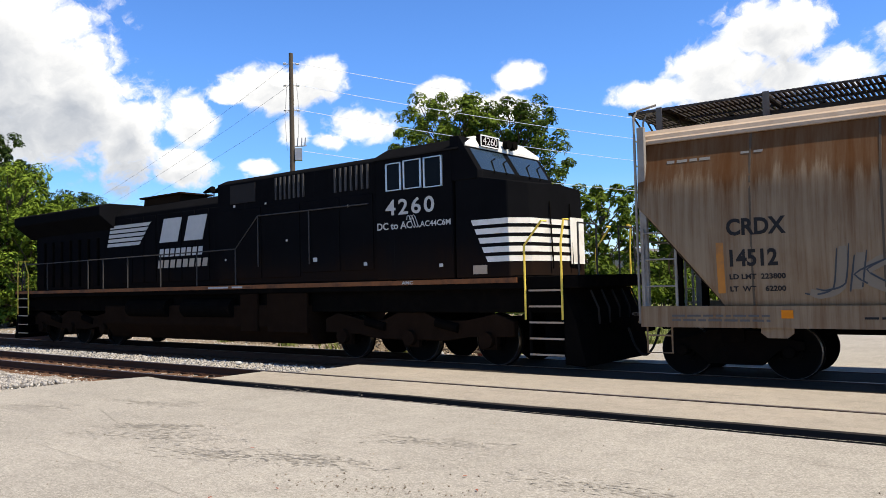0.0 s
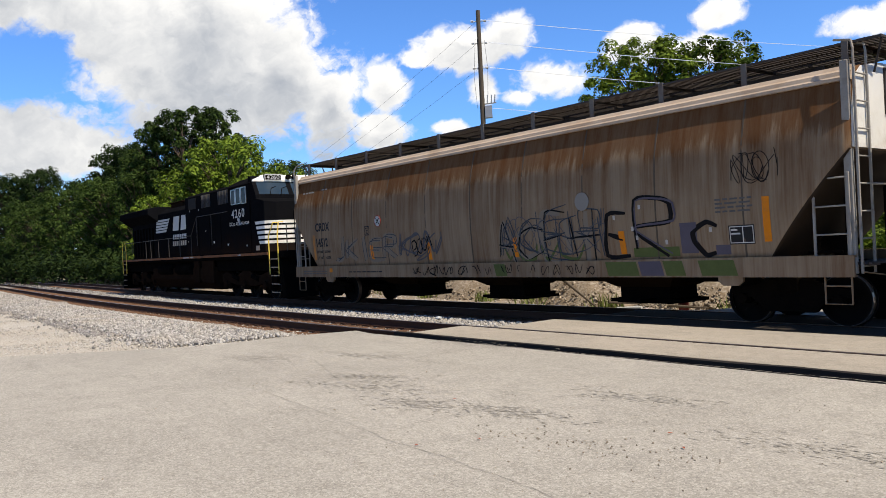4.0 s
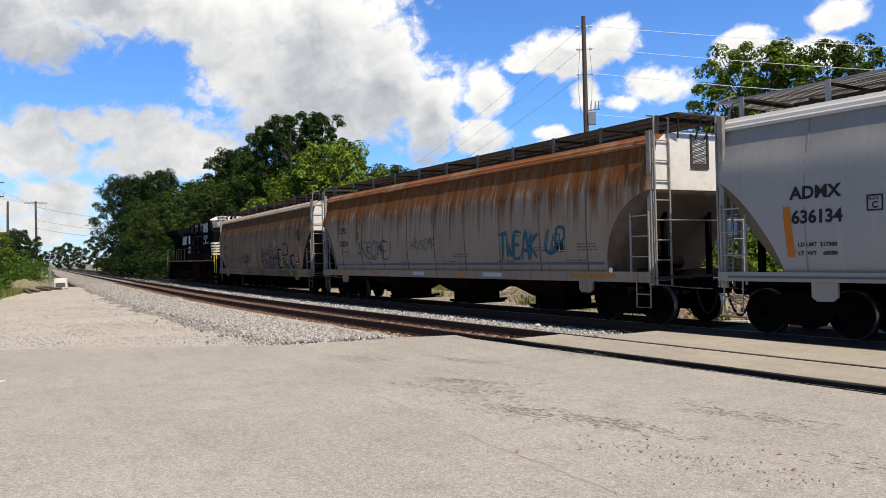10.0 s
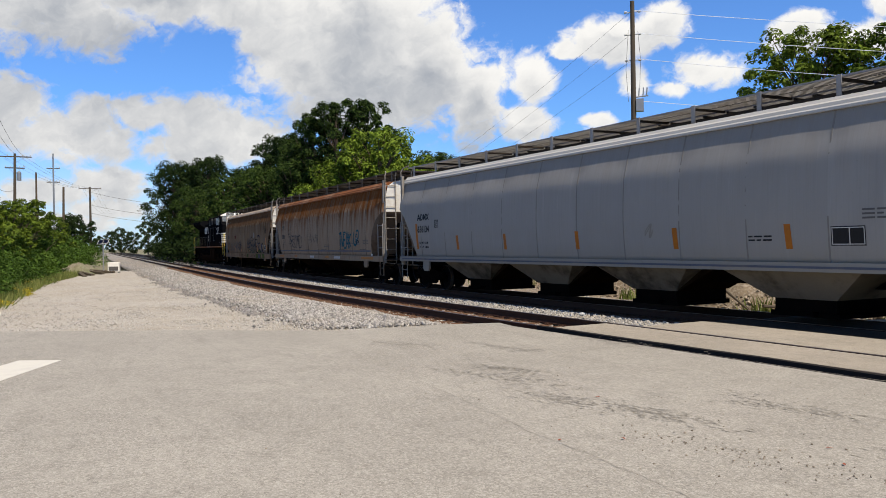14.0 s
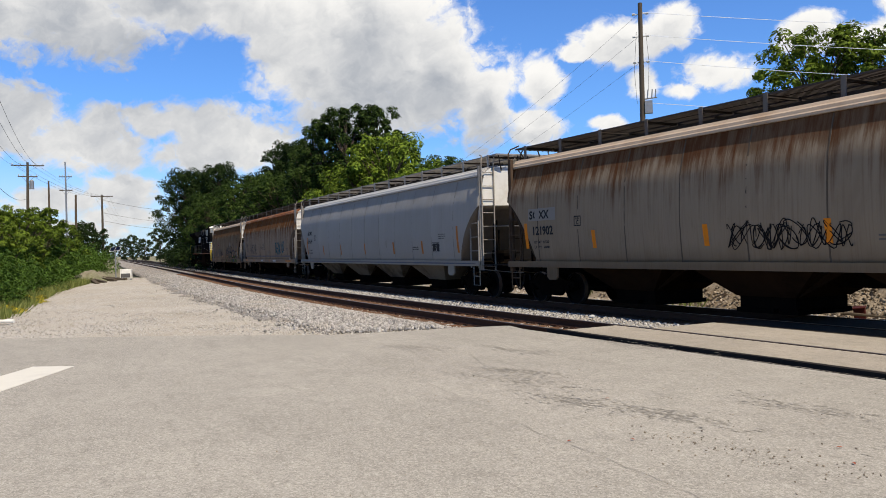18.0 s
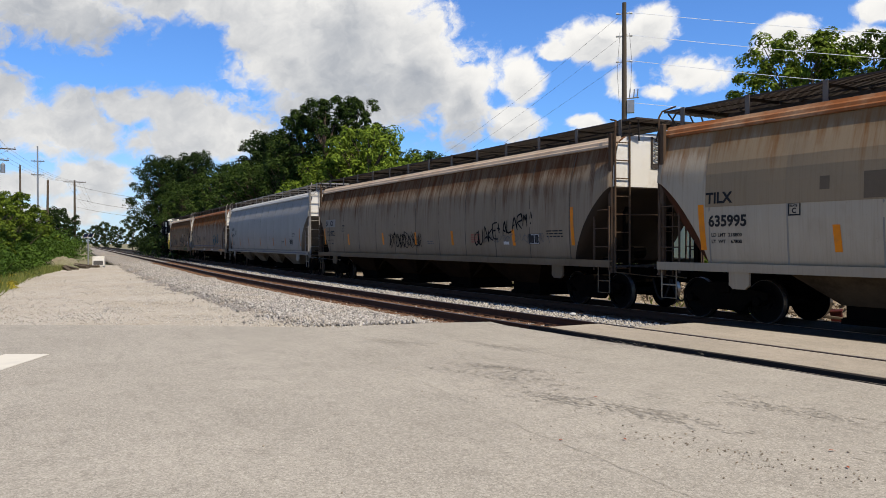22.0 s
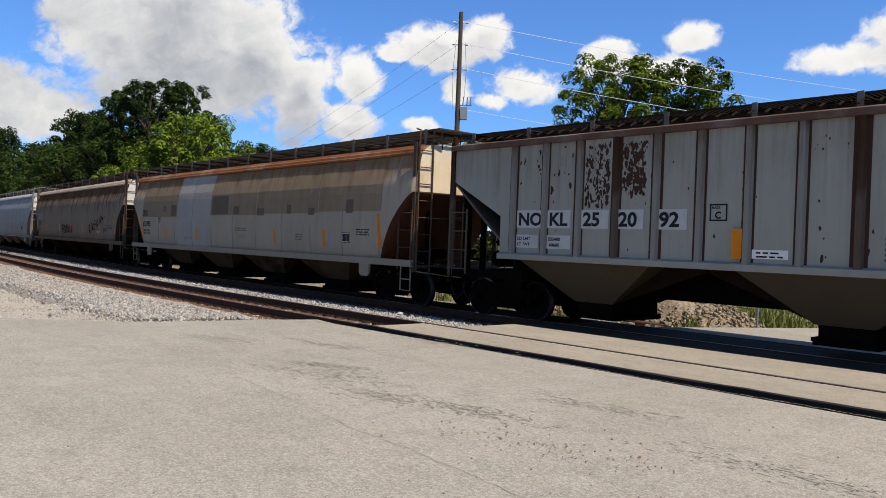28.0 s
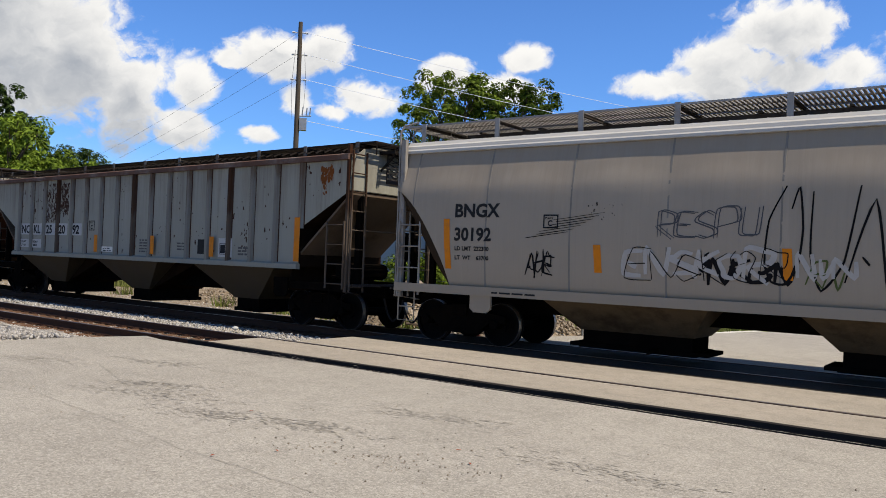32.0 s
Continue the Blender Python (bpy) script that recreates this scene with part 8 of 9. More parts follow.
    # trucks
    for x in (-7.95, 7.25):
        bm = bmesh.new()
        box(bm, x - 0.5, x + 0.5, -1.0, 1.0, 0.75, 1.25)
        truck = part("truck", bm, STEEL_DARK, loco, "three-axle dark steel truck", bevel=0.02)
        for sd in (-1, 1):
            bm = bmesh.new()
            prism(bm, [(x - 2.75, 0.62), (x - 2.75, 0.95), (x - 2.3, 1.1), (x - 1.5, 0.92), (x - 0.8, 0.92), (x - 0.4, 1.12), (x + 0.4, 1.12), (x + 0.8, 0.92), (x + 1.5, 0.92), (x + 2.3, 1.1),
                       (x + 2.75, 0.95), (x + 2.75, 0.62), (x + 1.6, 0.62), (x + 1.0, 0.5), (x - 1.0, 0.5), (x - 1.6, 0.62)], sd * 1.1 - 0.09, sd * 1.1 + 0.09)
            part("side_frame", bm, LOCO_FRAME, truck, bevel=0.02)
            for k in (-2.1, 0.0, 2.1):
                bm = bmesh.new()
                disc(bm, (x + k, sd * 1.22, 0.55), (0, 1, 0), 0.17, 0.16, 16)
                box(bm, x + k - 0.22, x + k + 0.22, sd * 1.12 - 0.06, sd * 1.12 + 0.06, 0.35, 0.78)
                part("journal_box", bm, LOCO_FRAME, truck)
            for k in (-1.05, 1.05):
                bm = bmesh.new()
                rod(bm, (x + k - 0.3, sd * 1.2, 0.9), (x + k + 0.3, sd * 1.2, 0.78), 0.10, 10)
                part("brake_cylinder", bm, STEEL_DARK, truck)
        for k in (-2.1, 0.0, 2.1):
            ws = hang("wheelset", AXLE, truck, x + k, 0, 0.533)
            ws.scale = (1.166, 1.0, 1.166)
            WHEELSETS.append((ws, x + k, 0.533))
    # small warning labels
    for i, (x, z, k, wide) in enumerate(((1.3, 3.92, 0.06, 0.0), (2.6, 3.90, 0.05, 0.0), (4.4, 2.35, 0.10, 0.0), (5.6, 3.6, 0.05, 0.0), (6.1, 2.2, 0.08, 0.0), (3.4, 2.9, 0.05, 0.0), (0.9, 2.5, 0.05, 0.0), (8.4, 2.1, 0.07, 0.09))):
        skin_patch(loco, "warning_label", x, x + k * 1.4, z, z + k, LETTER_WHITE, flat=1.46 + wide)
    for x0, x1 in ((0.2, 1.1), (1.25, 1.7)):
        skin_patch(loco, "print_bar", x0, x1, 1.755, 1.80, LETTER_WHITE, flat=1.512)
    # lettering
    skin_text(loco, "4260", 6.88, 3.30, 0.48, LETTER_WHITE, "number", 1.26, 1.22, flat=1.53, weight=0.018)
    skin_text(loco, "DC to AC", 6.60, 2.98, 0.22, LETTER_WHITE, "lettering", 1.12, flat=1.53, weight=0.02)
    for k in range(3):
        bm = bmesh.new()
        x = 7.60 + 0.075 * k
        tube(bm, [(x - 0.10, -1.538, 3.16), (x - 0.09, -1.538, 3.24), (x - 0.05, -1.538, 3.26), (x, -1.538, 3.20), (x + 0.07, -1.538, 3.02), (x + 0.11, -1.538, 2.98), (x + 0.14, -1.538, 3.02)], 0.010, 5)
        part("emblem_curl", bm, LETTER_WHITE, loco, "thin white curl painted on the cab")
    skin_text(loco, "AC44C6M", 7.88, 2.99, 0.17, LETTER_WHITE, "lettering", 1.14, flat=1.53, weight=0.02)
    skin_text(loco, "AMC", 7.3, 1.745, 0.10, LETTER_WHITE, "lettering", 1.5, flat=1.51)
    for y in (-0.62,):
        curve = bpy.data.curves.new("text", "FONT")
        curve.body, curve.size, curve.align_x = "4260", 0.24, "CENTER"
        holder = bpy.data.objects.new("text", curve)
        scene.collection.objects.link(holder)
        me = bpy.data.meshes.new_from_object(holder.evaluated_get(bpy.context.evaluated_depsgraph_get()))
        bpy.data.objects.remove(holder)
        for v in me.vertices:
            v.co = (9.152, y + v.co.x * 1.15, 4.71 + v.co.y)
        me.materials.clear()
        me.materials.append(LETTER_WHITE)
        new("number", me).parent = loco
    # emblem on the hood: streaming bars and two slanted blocks, and two lines of name as plain bars
    for i in range(5):
        bm = bmesh.new()
        z = 3.20 + i * 0.145
        prism(bm, [(-6.05 + 0.05 * i, z), (-4.15 + 0.14 * i, z), (-4.02 + 0.14 * i, z + 0.105), (-6.02 + 0.05 * i, z + 0.105)], -0.986, -0.98)
        part("emblem_bar", bm, LETTER_WHITE, loco)
    for outline in ([(-3.00, 3.20), (-2.05, 3.20), (-1.80, 3.92), (-2.75, 3.92)], [(-1.72, 3.20), (-0.80, 3.20), (-0.55, 3.92), (-1.47, 3.92)]):
        bm = bmesh.new()
        prism(bm, outline, -0.986, -0.98)
        part("emblem_block", bm, LETTER_WHITE, loco)
    for z, x0, x1 in ((2.76, -3.02, -0.75), (2.42, -3.10, -0.50)):
        n = 8
        for i in range(n):
            bm = bmesh.new()
            a = x0 + (x1 - x0) * i / n
            b = a + (x1 - x0) / n * 0.72
            prism(bm, [(a, z), (b, z), (b + 0.05, z + 0.24), (a + 0.05, z + 0.24)], -0.986, -0.98)
            part("name_bar", bm, LETTER_WHITE if z > 2.5 else SILL_PALE, loco)
    return loco


SILL_PALE = plain("rusted_white_lettering", (0.45, 0.38, 0.30), 0.6, 0, 0.3, 5, 40, 0)
CARS.append((locomotive(-26.5, -3.2), -26.5, -3.2))


# ---- lettering, reflectors and graffiti ----
def reflectors(car, xs, z0, z1, flat=None, width=0.15, lean=-0.06, mat=None):
    for x in xs:
        skin_patch(car, "reflector", x - width / 2, x + width / 2, z0, z1, mat or ORANGE, flat, lean=lean)


def bars(car, x, z, rows, width, mat=None, gap=0.075, size=0.034, flat=None, seed=1):
    """Small print too fine to read: plain bars, word by word."""
    rnd = random.Random(seed)
    for i in range(rows):
        a = x
        while a < x + width - 0.05:
            b = min(x + width, a + rnd.uniform(0.08, 0.26))
            skin_patch(car, "print_bar", a, b, z - i * gap, z - i * gap + size, mat or STENCIL_GREY, flat, lift=0.003)
            a = b + 0.04


def boxed(car, x0, x1, z0, z1, mat, flat=None, r=0.014):
    for a, b, c, d in ((x0, x1, z0, z0 + 2 * r), (x0, x1, z1 - 2 * r, z1), (x0, x0 + 2 * r, z0, z1), (x1 - 2 * r, x1, z0, z1)):
        skin_patch(car, "box_line", a, b, c, d, mat, flat, lift=0.005)


def data_panel(car, x0, x1, z0, z1, flat=None):
    skin_patch(car, "data_panel", x0, x1, z0, z1, STENCIL, flat, lift=0.004)
    boxed(car, x0 + 0.02, x1 - 0.02, z0 + 0.02, z1 - 0.02, LETTER_WHITE, flat, 0.008)
    m = x0 + (x1 - x0) * 0.55
    skin_patch(car, "box_line", m - 0.01, m + 0.01, z0 + 0.03, z1 - 0.03, LETTER_WHITE, flat, lift=0.008)
    bars(car, x0 + 0.05, z1 - 0.10, 2, (m - x0) - 0.09, LETTER_WHITE, 0.07, 0.03, flat, 3)


def plate_c(car, x0, x1, z0, z1, flat=None):
    boxed(car, x0, x1, z0, z1, STENCIL, flat)
    skin_text(car, "C", x0 + (x1 - x0) * 0.30, z0 + 0.05, (z1 - z0) * 0.55, STENCIL, flat=flat)
    skin_text(car, "PLATE", x0 + 0.04, z1 - 0.09, 0.06, STENCIL, flat=flat)


def weights(car, x, z, load, light, size=0.105, gap=0.18, wide=1.25, mat=None):
    skin_text(car, "LD LMT  " + load, x, z, size, mat or STENCIL, stretch=wide)
    skin_text(car, "LT  WT    " + light, x, z - gap, size, mat or STENCIL, stretch=wide)


c1, c2, c3, c4, c5, c6, c7 = (c[0] for c in CARS[:7])
# the tan car
skin_text(c1, "CRDX", -7.99, 2.43, 0.37, STENCIL, stretch=0.89)
skin_text(c1, "14512", -8.0, 1.92, 0.37, STENCIL, stretch=0.87)
weights(c1, -7.97, 1.70, "223800", "62200", 0.115, 0.20, 1.1)
reflectors(c1, (-4.62, -1.78, 1.63, 4.85), 1.38, 1.86)
skin_patch(c1, "reflector", -8.16, -8.04, 1.47, 2.31, ORANGE_DULL)
skin_patch(c1, "reflector", 7.98, 8.12, 1.53, 2.33, ORANGE)
skin_patch(c1, "reflector", -7.18, -7.0, 1.06, 1.19, ORANGE, flat=1.632)
plate_c(c1, -4.94, -4.68, 2.17, 2.45)
data_panel(c1, 7.29, 7.80, 1.50, 1.85)
bars(c1, 7.05, 2.32, 4, 0.75, seed=4)
bars(c1, -9.0, 3.74, 1, 0.75, PATCH_GREY, size=0.05, seed=60)
bars(c1, -7.75, 3.78, 1, 0.35, PATCH_GREY, size=0.04, seed=61)
bars(c1, -6.0, 1.05, 1, 1.9, STENCIL, flat=1.632, seed=5)
bars(c1, -8.95, 1.08, 2, 1.6, STENCIL_GREY, flat=1.632, seed=6)
for x, z, r, m in ((-4.22, 2.57, 0.17, PATCH_WHITE), (3.80, 2.55, 0.20, PATCH_GREY)):
    bm = bmesh.new()
    disc(bm, (x, -1.655, z), (0, 1, 0), r, 0.006, 24)
    part("round_placard", bm, m, c1, "round white placard")
bm = bmesh.new()
ring = [Vector((-4.22 + 0.165 * math.cos(k * math.pi / 12), -1.66, 2.57 + 0.165 * math.sin(k * math.pi / 12))) for k in range(25)]
tube(bm, ring, 0.012, 4)
part("placard_ring", bm, RED, c1)
bm = bmesh.new()
for s in (-1, 1):
    rod(bm, (-4.22 - 0.09, -1.66, 2.57 - s * 0.09), (-4.22 + 0.09, -1.66, 2.57 + s * 0.09), 0.014, 4)
part("placard_cross", bm, STENCIL, c1)
spray(c1, "JKIER", -6.75, 1.47, 0.62, SPRAY_FILL, 77, 1.10, 0.12, r=0.085, lift=0.005, wobble=0.06)
for k in (-0.085, 0.085):
    spray(c1, "JKIER", -6.75 + k, 1.47 + 0.4 * k, 0.62, SPRAY_BLUE_GREY, 77, 1.10, 0.12, r=0.012, wobble=0.06)
spray(c1, "BOOM", -2.5, 1.50, 0.36, SPRAY_BLACK, 76, 0.62, 0.1, 0.25, 0.022)
scrawl(c1, -3.2, -1.2, 1.35, 2.25, SPRAY_GREY, 21, 8, 0.02)
for x0, x1, z0, z1, m in ((5.1, 6.2, 1.31, 1.50, SPRAY_GREEN), (6.25, 6.62, 1.36, 1.95, SPRAY_VIOLET), (7.0, 7.3, 1.32, 1.50, SPRAY_VIOLET)):
    skin_patch(c1, "graffiti", x0, x1, z0, z1, m, lift=0.002)
spray(c1, "ACEH", 0.98, 1.44, 0.74, SPRAY_FILL, 78, 1.02, 0.0, r=0.07, lift=0.005, wobble=0.16)
spray(c1, "VUVU", 1.05, 1.33, 0.30, SPRAY_GREEN, 178, 2.2, 0.2, r=0.03, lift=0.006, wobble=0.2)
for k, sd in ((0.0, 78), (0.10, 88), (0.22, 98), (0.05, 108)):
    spray(c1, "ACHER" if sd == 98 else "ACEH", 0.95 + k, 1.40 + 0.4 * k, 0.80, SPRAY_BLUE_GREY if sd != 78 else SPRAY_BLACK, sd, 1.02 if sd != 98 else 0.80, 0.0, r=0.015 if sd != 78 else 0.020, wobble=0.16)
spray(c1, "E", 4.42, 1.42, 0.95, SPRAY_BLACK, 79, 0.66, 0.05, r=0.045, lift=0.006)
spray(c1, "R", 5.16, 1.40, 1.12, SPRAY_BLACK, 80, 0.80, 0.05, r=0.045, lift=0.008)
spray(c1, "R", 5.20, 1.44, 1.06, SPRAY_VIOLET, 80, 0.90, 0.05, r=0.020, lift=0.014)
spray(c1, "C", 6.55, 1.34, 0.62, SPRAY_BLACK, 81, 0.95, 0.0, r=0.050, lift=0.006)
scrawl(c1, 1.2, 4.4, 1.35, 2.40, SPRAY_GREY, 23, 9, 0.009)
for x0, x1, m in ((0.9, 1.3, SPRAY_GREEN), (4.44, 5.25, SPRAY_GREEN), (5.30, 5.85, SPRAY_VIOLET), (5.9, 6.35, SPRAY_GREEN), (6.7, 7.45, SPRAY_GREEN)):
    skin_patch(c1, "graffiti", x0, x1, 0.93, 1.22, m, flat=1.628, lean=-0.3)
for x, z in ((5.3, 2.28), (4.65, 2.1), (5.9, 1.55), (5.2, 1.66), (6.9, 1.75), (5.1, 1.85)):
    skin_patch(c1, "graffiti", x, x + 0.06, z, z + 0.09, SPRAY_PALE, lift=0.016)
scrawl(c1, -2.6, 0.4, 0.94, 1.22, SPRAY_BLACK, 27, 12, 0.012, flat=1.632)
scrawl(c1, 0.5, 4.2, 0.94, 1.22, SPRAY_BLACK, 28, 10, 0.008, flat=1.632)
scrawl(c1, 7.4, 8.3, 2.5, 3.2, SPRAY_BLACK, 29, 8, 0.007)
# the rusty car
skin_text(c2, "CEFX", -7.82, 2.73, 0.32, STENCIL, stretch=0.85)
skin_text(c2, "350924", -7.80, 2.20, 0.32, STENCIL, stretch=0.87)
weights(c2, -7.70, 1.94, "208200", "65800", 0.09, 0.14, 1.1, STENCIL_GREY)
plate_c(c2, -6.20, -5.93, 2.42, 2.73)
for k in (0.0, 0.11):
    spray(c2, "ANSOME!", -6.12 + k, 1.72 - 0.3 * k, 0.56, SPRAY_BLUE_GREY, 71, 0.80, 0.05, r=0.012)
spray(c2, "NVNVNVN", -6.2, 2.26, 0.12, SPRAY_BLUE_GREY, 72, 3.4, 0.0, r=0.012)
spray(c2, "HAVSOME", -1.65, 1.95, 0.34, SPRAY_BLUE_GREY, 73, 0.75, 0.1, r=0.010)
spray(c2, "TWEAK UP", 3.75, 1.62, 0.62, SPRAY_BLUE, 74, 0.60, 0.22, 0.03, 0.042)
spray(c2, "TWEAK UP", 3.80, 1.66, 0.58, SPRAY_BLUE, 84, 0.60, 0.22, 0.03, 0.018, wobble=0.16)
data_panel(c2, 6.30, 6.77, 1.76, 2.07)
bars(c2, 7.26, 1.93, 3, 0.72, seed=7)
bars(c2, 5.0, 1.87, 2, 1.05, seed=8)
bars(c2, 1.2, 1.75, 2, 0.9, seed=10)
for x in range(5):
    bars(c2, -5.6 + 3.1 * x, 1.52, 1, 0.8, seed=11 + x)
skin_patch(c2, "blue_stripe", -8.4, 8.2, 1.43, 1.50, STRIPE_BLUE, lift=0.003)
for x0, x1 in ((-8.41, -7.32), (-4.82, -4.2), (1.4, 2.0), (7.0, 8.6)):
    skin_patch(c2, "reflector", x0, x1, 1.10, 1.21, ORANGE_DULL, flat=1.632)
for x0, x1 in ((-1.5, -0.7), (2.9, 3.9)):
    skin_patch(c2, "pale_patch", x0, x1, 1.09, 1.21, PATCH_WHITE, flat=1.632)
bm = bmesh.new()
disc(bm, (8.47, -1.645, 1.30), (0, 1, 0), 0.06, 0.02, 14)
part("white_button", bm, WHITE, c2)
# the light grey car
skin_text(c3, "ADMX", -9.78, 2.63, 0.32, STENCIL, stretch=1.05)
skin_text(c3, "636134", -9.76, 2.18, 0.33, STENCIL, stretch=1.0)
weights(c3, -9.66, 1.75, "217500", "68500", 0.10, 0.16, 1.1)
plate_c(c3, -8.34, -8.06, 2.33, 2.61)
reflectors(c3, (-6.65, -3.62, 0.02, 3.68, 6.74), 1.53, 2.02, mat=ORANGE_RUST)
reflectors(c3, (-9.80, 9.90), 1.55, 2.50, mat=ORANGE_RUST)
data_panel(c3, 7.65, 8.35, 1.59, 1.95)
bars(c3, 8.3, 2.22, 3, 0.6, seed=20)
bars(c3, 5.75, 1.77, 2, 0.6, STENCIL, seed=21)
scrawl(c3, 2.7, 2.95, 1.75, 2.2, PATCH_GREY, 33, 2, 0.016)
skin_patch(c3, "blue_stripe", -11.2, 11.2, 1.155, 1.20, STRIPE_BLUE, flat=1.632)
# the grimy car
skin_patch(c4, "pale_patch", -9.95, -8.6, 2.46, 2.82, PATCH_GREY)
skin_text(c4, "SOXX", -9.90, 2.52, 0.33, STENCIL, stretch=1.1)
skin_text(c4, "121902", -9.78, 2.05, 0.34, STENCIL, stretch=1.05)
weights(c4, -9.7, 1.80, "217200", "68800", 0.10, 0.15, 1.1)
plate_c(c4, -7.75, -7.45, 2.24, 2.52)
reflectors(c4, (-6.9, -3.0, 0.02, 2.93, 6.78), 1.63, 2.11)
reflectors(c4, (9.66,), 1.64, 2.66)
reflectors(c4, (-10.05,), 1.64, 2.4)
scrawl(c4, -2.4, 0.5, 1.5, 2.15, SPRAY_BLACK, 34, 26, 0.011)
spray(c4, "QUAKE+ALARM!", 4.45, 1.62, 0.40, SPRAY_BLACK, 75, 0.72, 0.2, 0.19, 0.024)
scrawl(c4, 5.0, 8.6, 1.7, 2.0, STENCIL_GREY, 35, 16, 0.008)
data_panel(c4, 7.54, 8.10, 1.67, 1.97)
bars(c4, 8.47, 2.02, 3, 0.74, STENCIL, seed=23)
bars(c4, 4.2, 1.95, 4, 0.6, RED, seed=24)
bars(c4, 1.0, 1.75, 2, 0.5, seed=25)
skin_patch(c4, "data_label", 6.2, 6.5, 1.66, 1.76, PATCH_WHITE)
# the beige car
skin_text(c5, "TILX", -9.58, 2.55, 0.32, STENCIL, stretch=1.05, lift=0.020)
skin_text(c5, "635995", -9.52, 2.06, 0.32, STENCIL, stretch=1.05)
weights(c5, -9.45, 1.84, "218800", "67800", 0.10, 0.14, 1.15)
plate_c(c5, -7.58, -7.30, 2.23, 2.49)
for x0, x1 in ((-5.40, -3.82), (-3.78, -2.02)):
    skin_patch(c5, "repainted_panel", x0, x1, 1.28, 4.16, PANEL_PALE, lift=0.002)
for x0, x1, z0, z1 in ((-6.05, -5.5, 2.5, 2.98), (-1.85, -0.35, 2.55, 3.25), (0.1, 0.6, 2.55, 2.85), (2.0, 2.6, 2.5, 2.75), (4.2, 4.5, 2.55, 2.85), (-6.9, -6.7, 2.7, 2.95), (5.6, 6.0, 2.5, 2.72), (7.8, 8.2, 2.55, 2.95)):
    skin_patch(c5, "grimy_patch", x0, x1, z0, z1, PATCH_BROWN, lift=0.012)
for x0, x1, z0 in ((-9.6, -5.42, 2.47), (-1.98, 1.92, 2.52), (1.96, 6.2, 2.56), (6.24, 9.6, 2.60)):
    skin_patch(c5, "old_paint_coat", x0, x1, z0, 4.12, BEIGE_OLD, lift=0.007)
reflectors(c5, (-6.54, -3.32, 3.37, 6.59), 1.53, 2.04)
reflectors(c5, (-9.66, 9.55), 1.55, 2.53)
data_panel(c5, 7.59, 8.05, 1.67, 1.97)
bars(c5, 8.40, 2.05, 3, 0.66, STENCIL, seed=26)
bars(c5, 0.3, 2.02, 2, 0.9, PATCH_BROWN, seed=27, size=0.036)
bars(c5, 0.55, 1.78, 2, 0.6, STENCIL_GREY, seed=28, size=0.024)
bars(c5, -4.6, 1.62, 2, 0.8, STENCIL_GREY, seed=29, size=0.024)
bars(c5, 4.8, 1.85, 3, 0.45, STENCIL_GREY, seed=30)
# the ribbed blue-grey car
RIB_FLAT = 1.503
for x0, x1, words in ((-7.29, -6.57, "NO"), (-6.37, -5.72, "KL"), (-5.43, -4.72, "25"), (-4.52, -3.87, "20"), (-3.56, -2.90, "92")):
    skin_patch(c6, "number_patch", x0, x1, 2.18, 2.58, PATCH_WHITE, RIB_FLAT)
    skin_text(c6, words, x0 + 0.05, 2.24, 0.40, STENCIL, "number", stretch=1.12, flat=RIB_FLAT + 0.006)
for x0 in (-7.29, -6.37):
    skin_patch(c6, "number_patch", x0, x0 + 0.66, 1.72, 2.02, PATCH_WHITE, RIB_FLAT)
skin_text(c6, "LD LMT", -7.26, 1.90, 0.10, STENCIL, stretch=1.2, flat=RIB_FLAT + 0.006)
skin_text(c6, "LT  WT", -7.26, 1.77, 0.10, STENCIL, stretch=1.2, flat=RIB_FLAT + 0.006)
skin_text(c6, "202400", -6.34, 1.90, 0.10, STENCIL, stretch=1.2, flat=RIB_FLAT + 0.006)
skin_text(c6, "60600", -6.30, 1.77, 0.10, STENCIL, stretch=1.2, flat=RIB_FLAT + 0.006)
plate_c(c6, -2.43, -2.08, 2.35, 2.67, RIB_FLAT)
for x in (-1.84, 1.42, 4.34):
    skin_patch(c6, "reflector", x - 0.10, x + 0.10, 1.66, 2.21, ORANGE, 1.578)
skin_patch(c6, "reflector", 7.72, 7.92, 1.63, 2.72, ORANGE, 1.578)
skin_patch(c6, "dark_square", 3.60, 4.14, 1.72, 2.13, STENCIL, RIB_FLAT)
skin_patch(c6, "white_square", 4.56, 5.16, 1.66, 2.17, PATCH_WHITE, RIB_FLAT)
data_panel(c6, 4.62, 5.10, 1.73, 2.03, RIB_FLAT + 0.006)
skin_patch(c6, "white_label", -1.58, -0.92, 1.68, 1.84, WHITE, RIB_FLAT)
bars(c6, -1.50, 1.77, 2, 0.5, STENCIL, 0.07, 0.03, RIB_FLAT + 0.006, 31)
bars(c6, 0.62, 2.05, 5, 0.62, STENCIL_GREY, 0.085, 0.045, RIB_FLAT, 32)
bars(c6, 5.42, 1.9, 3, 0.62, STENCIL_GREY, 0.085, 0.05, RIB_FLAT, 33)
bars(c6, 2.6, 1.98, 3, 0.4, STENCIL_GREY, 0.085, 0.045, RIB_FLAT, 34)


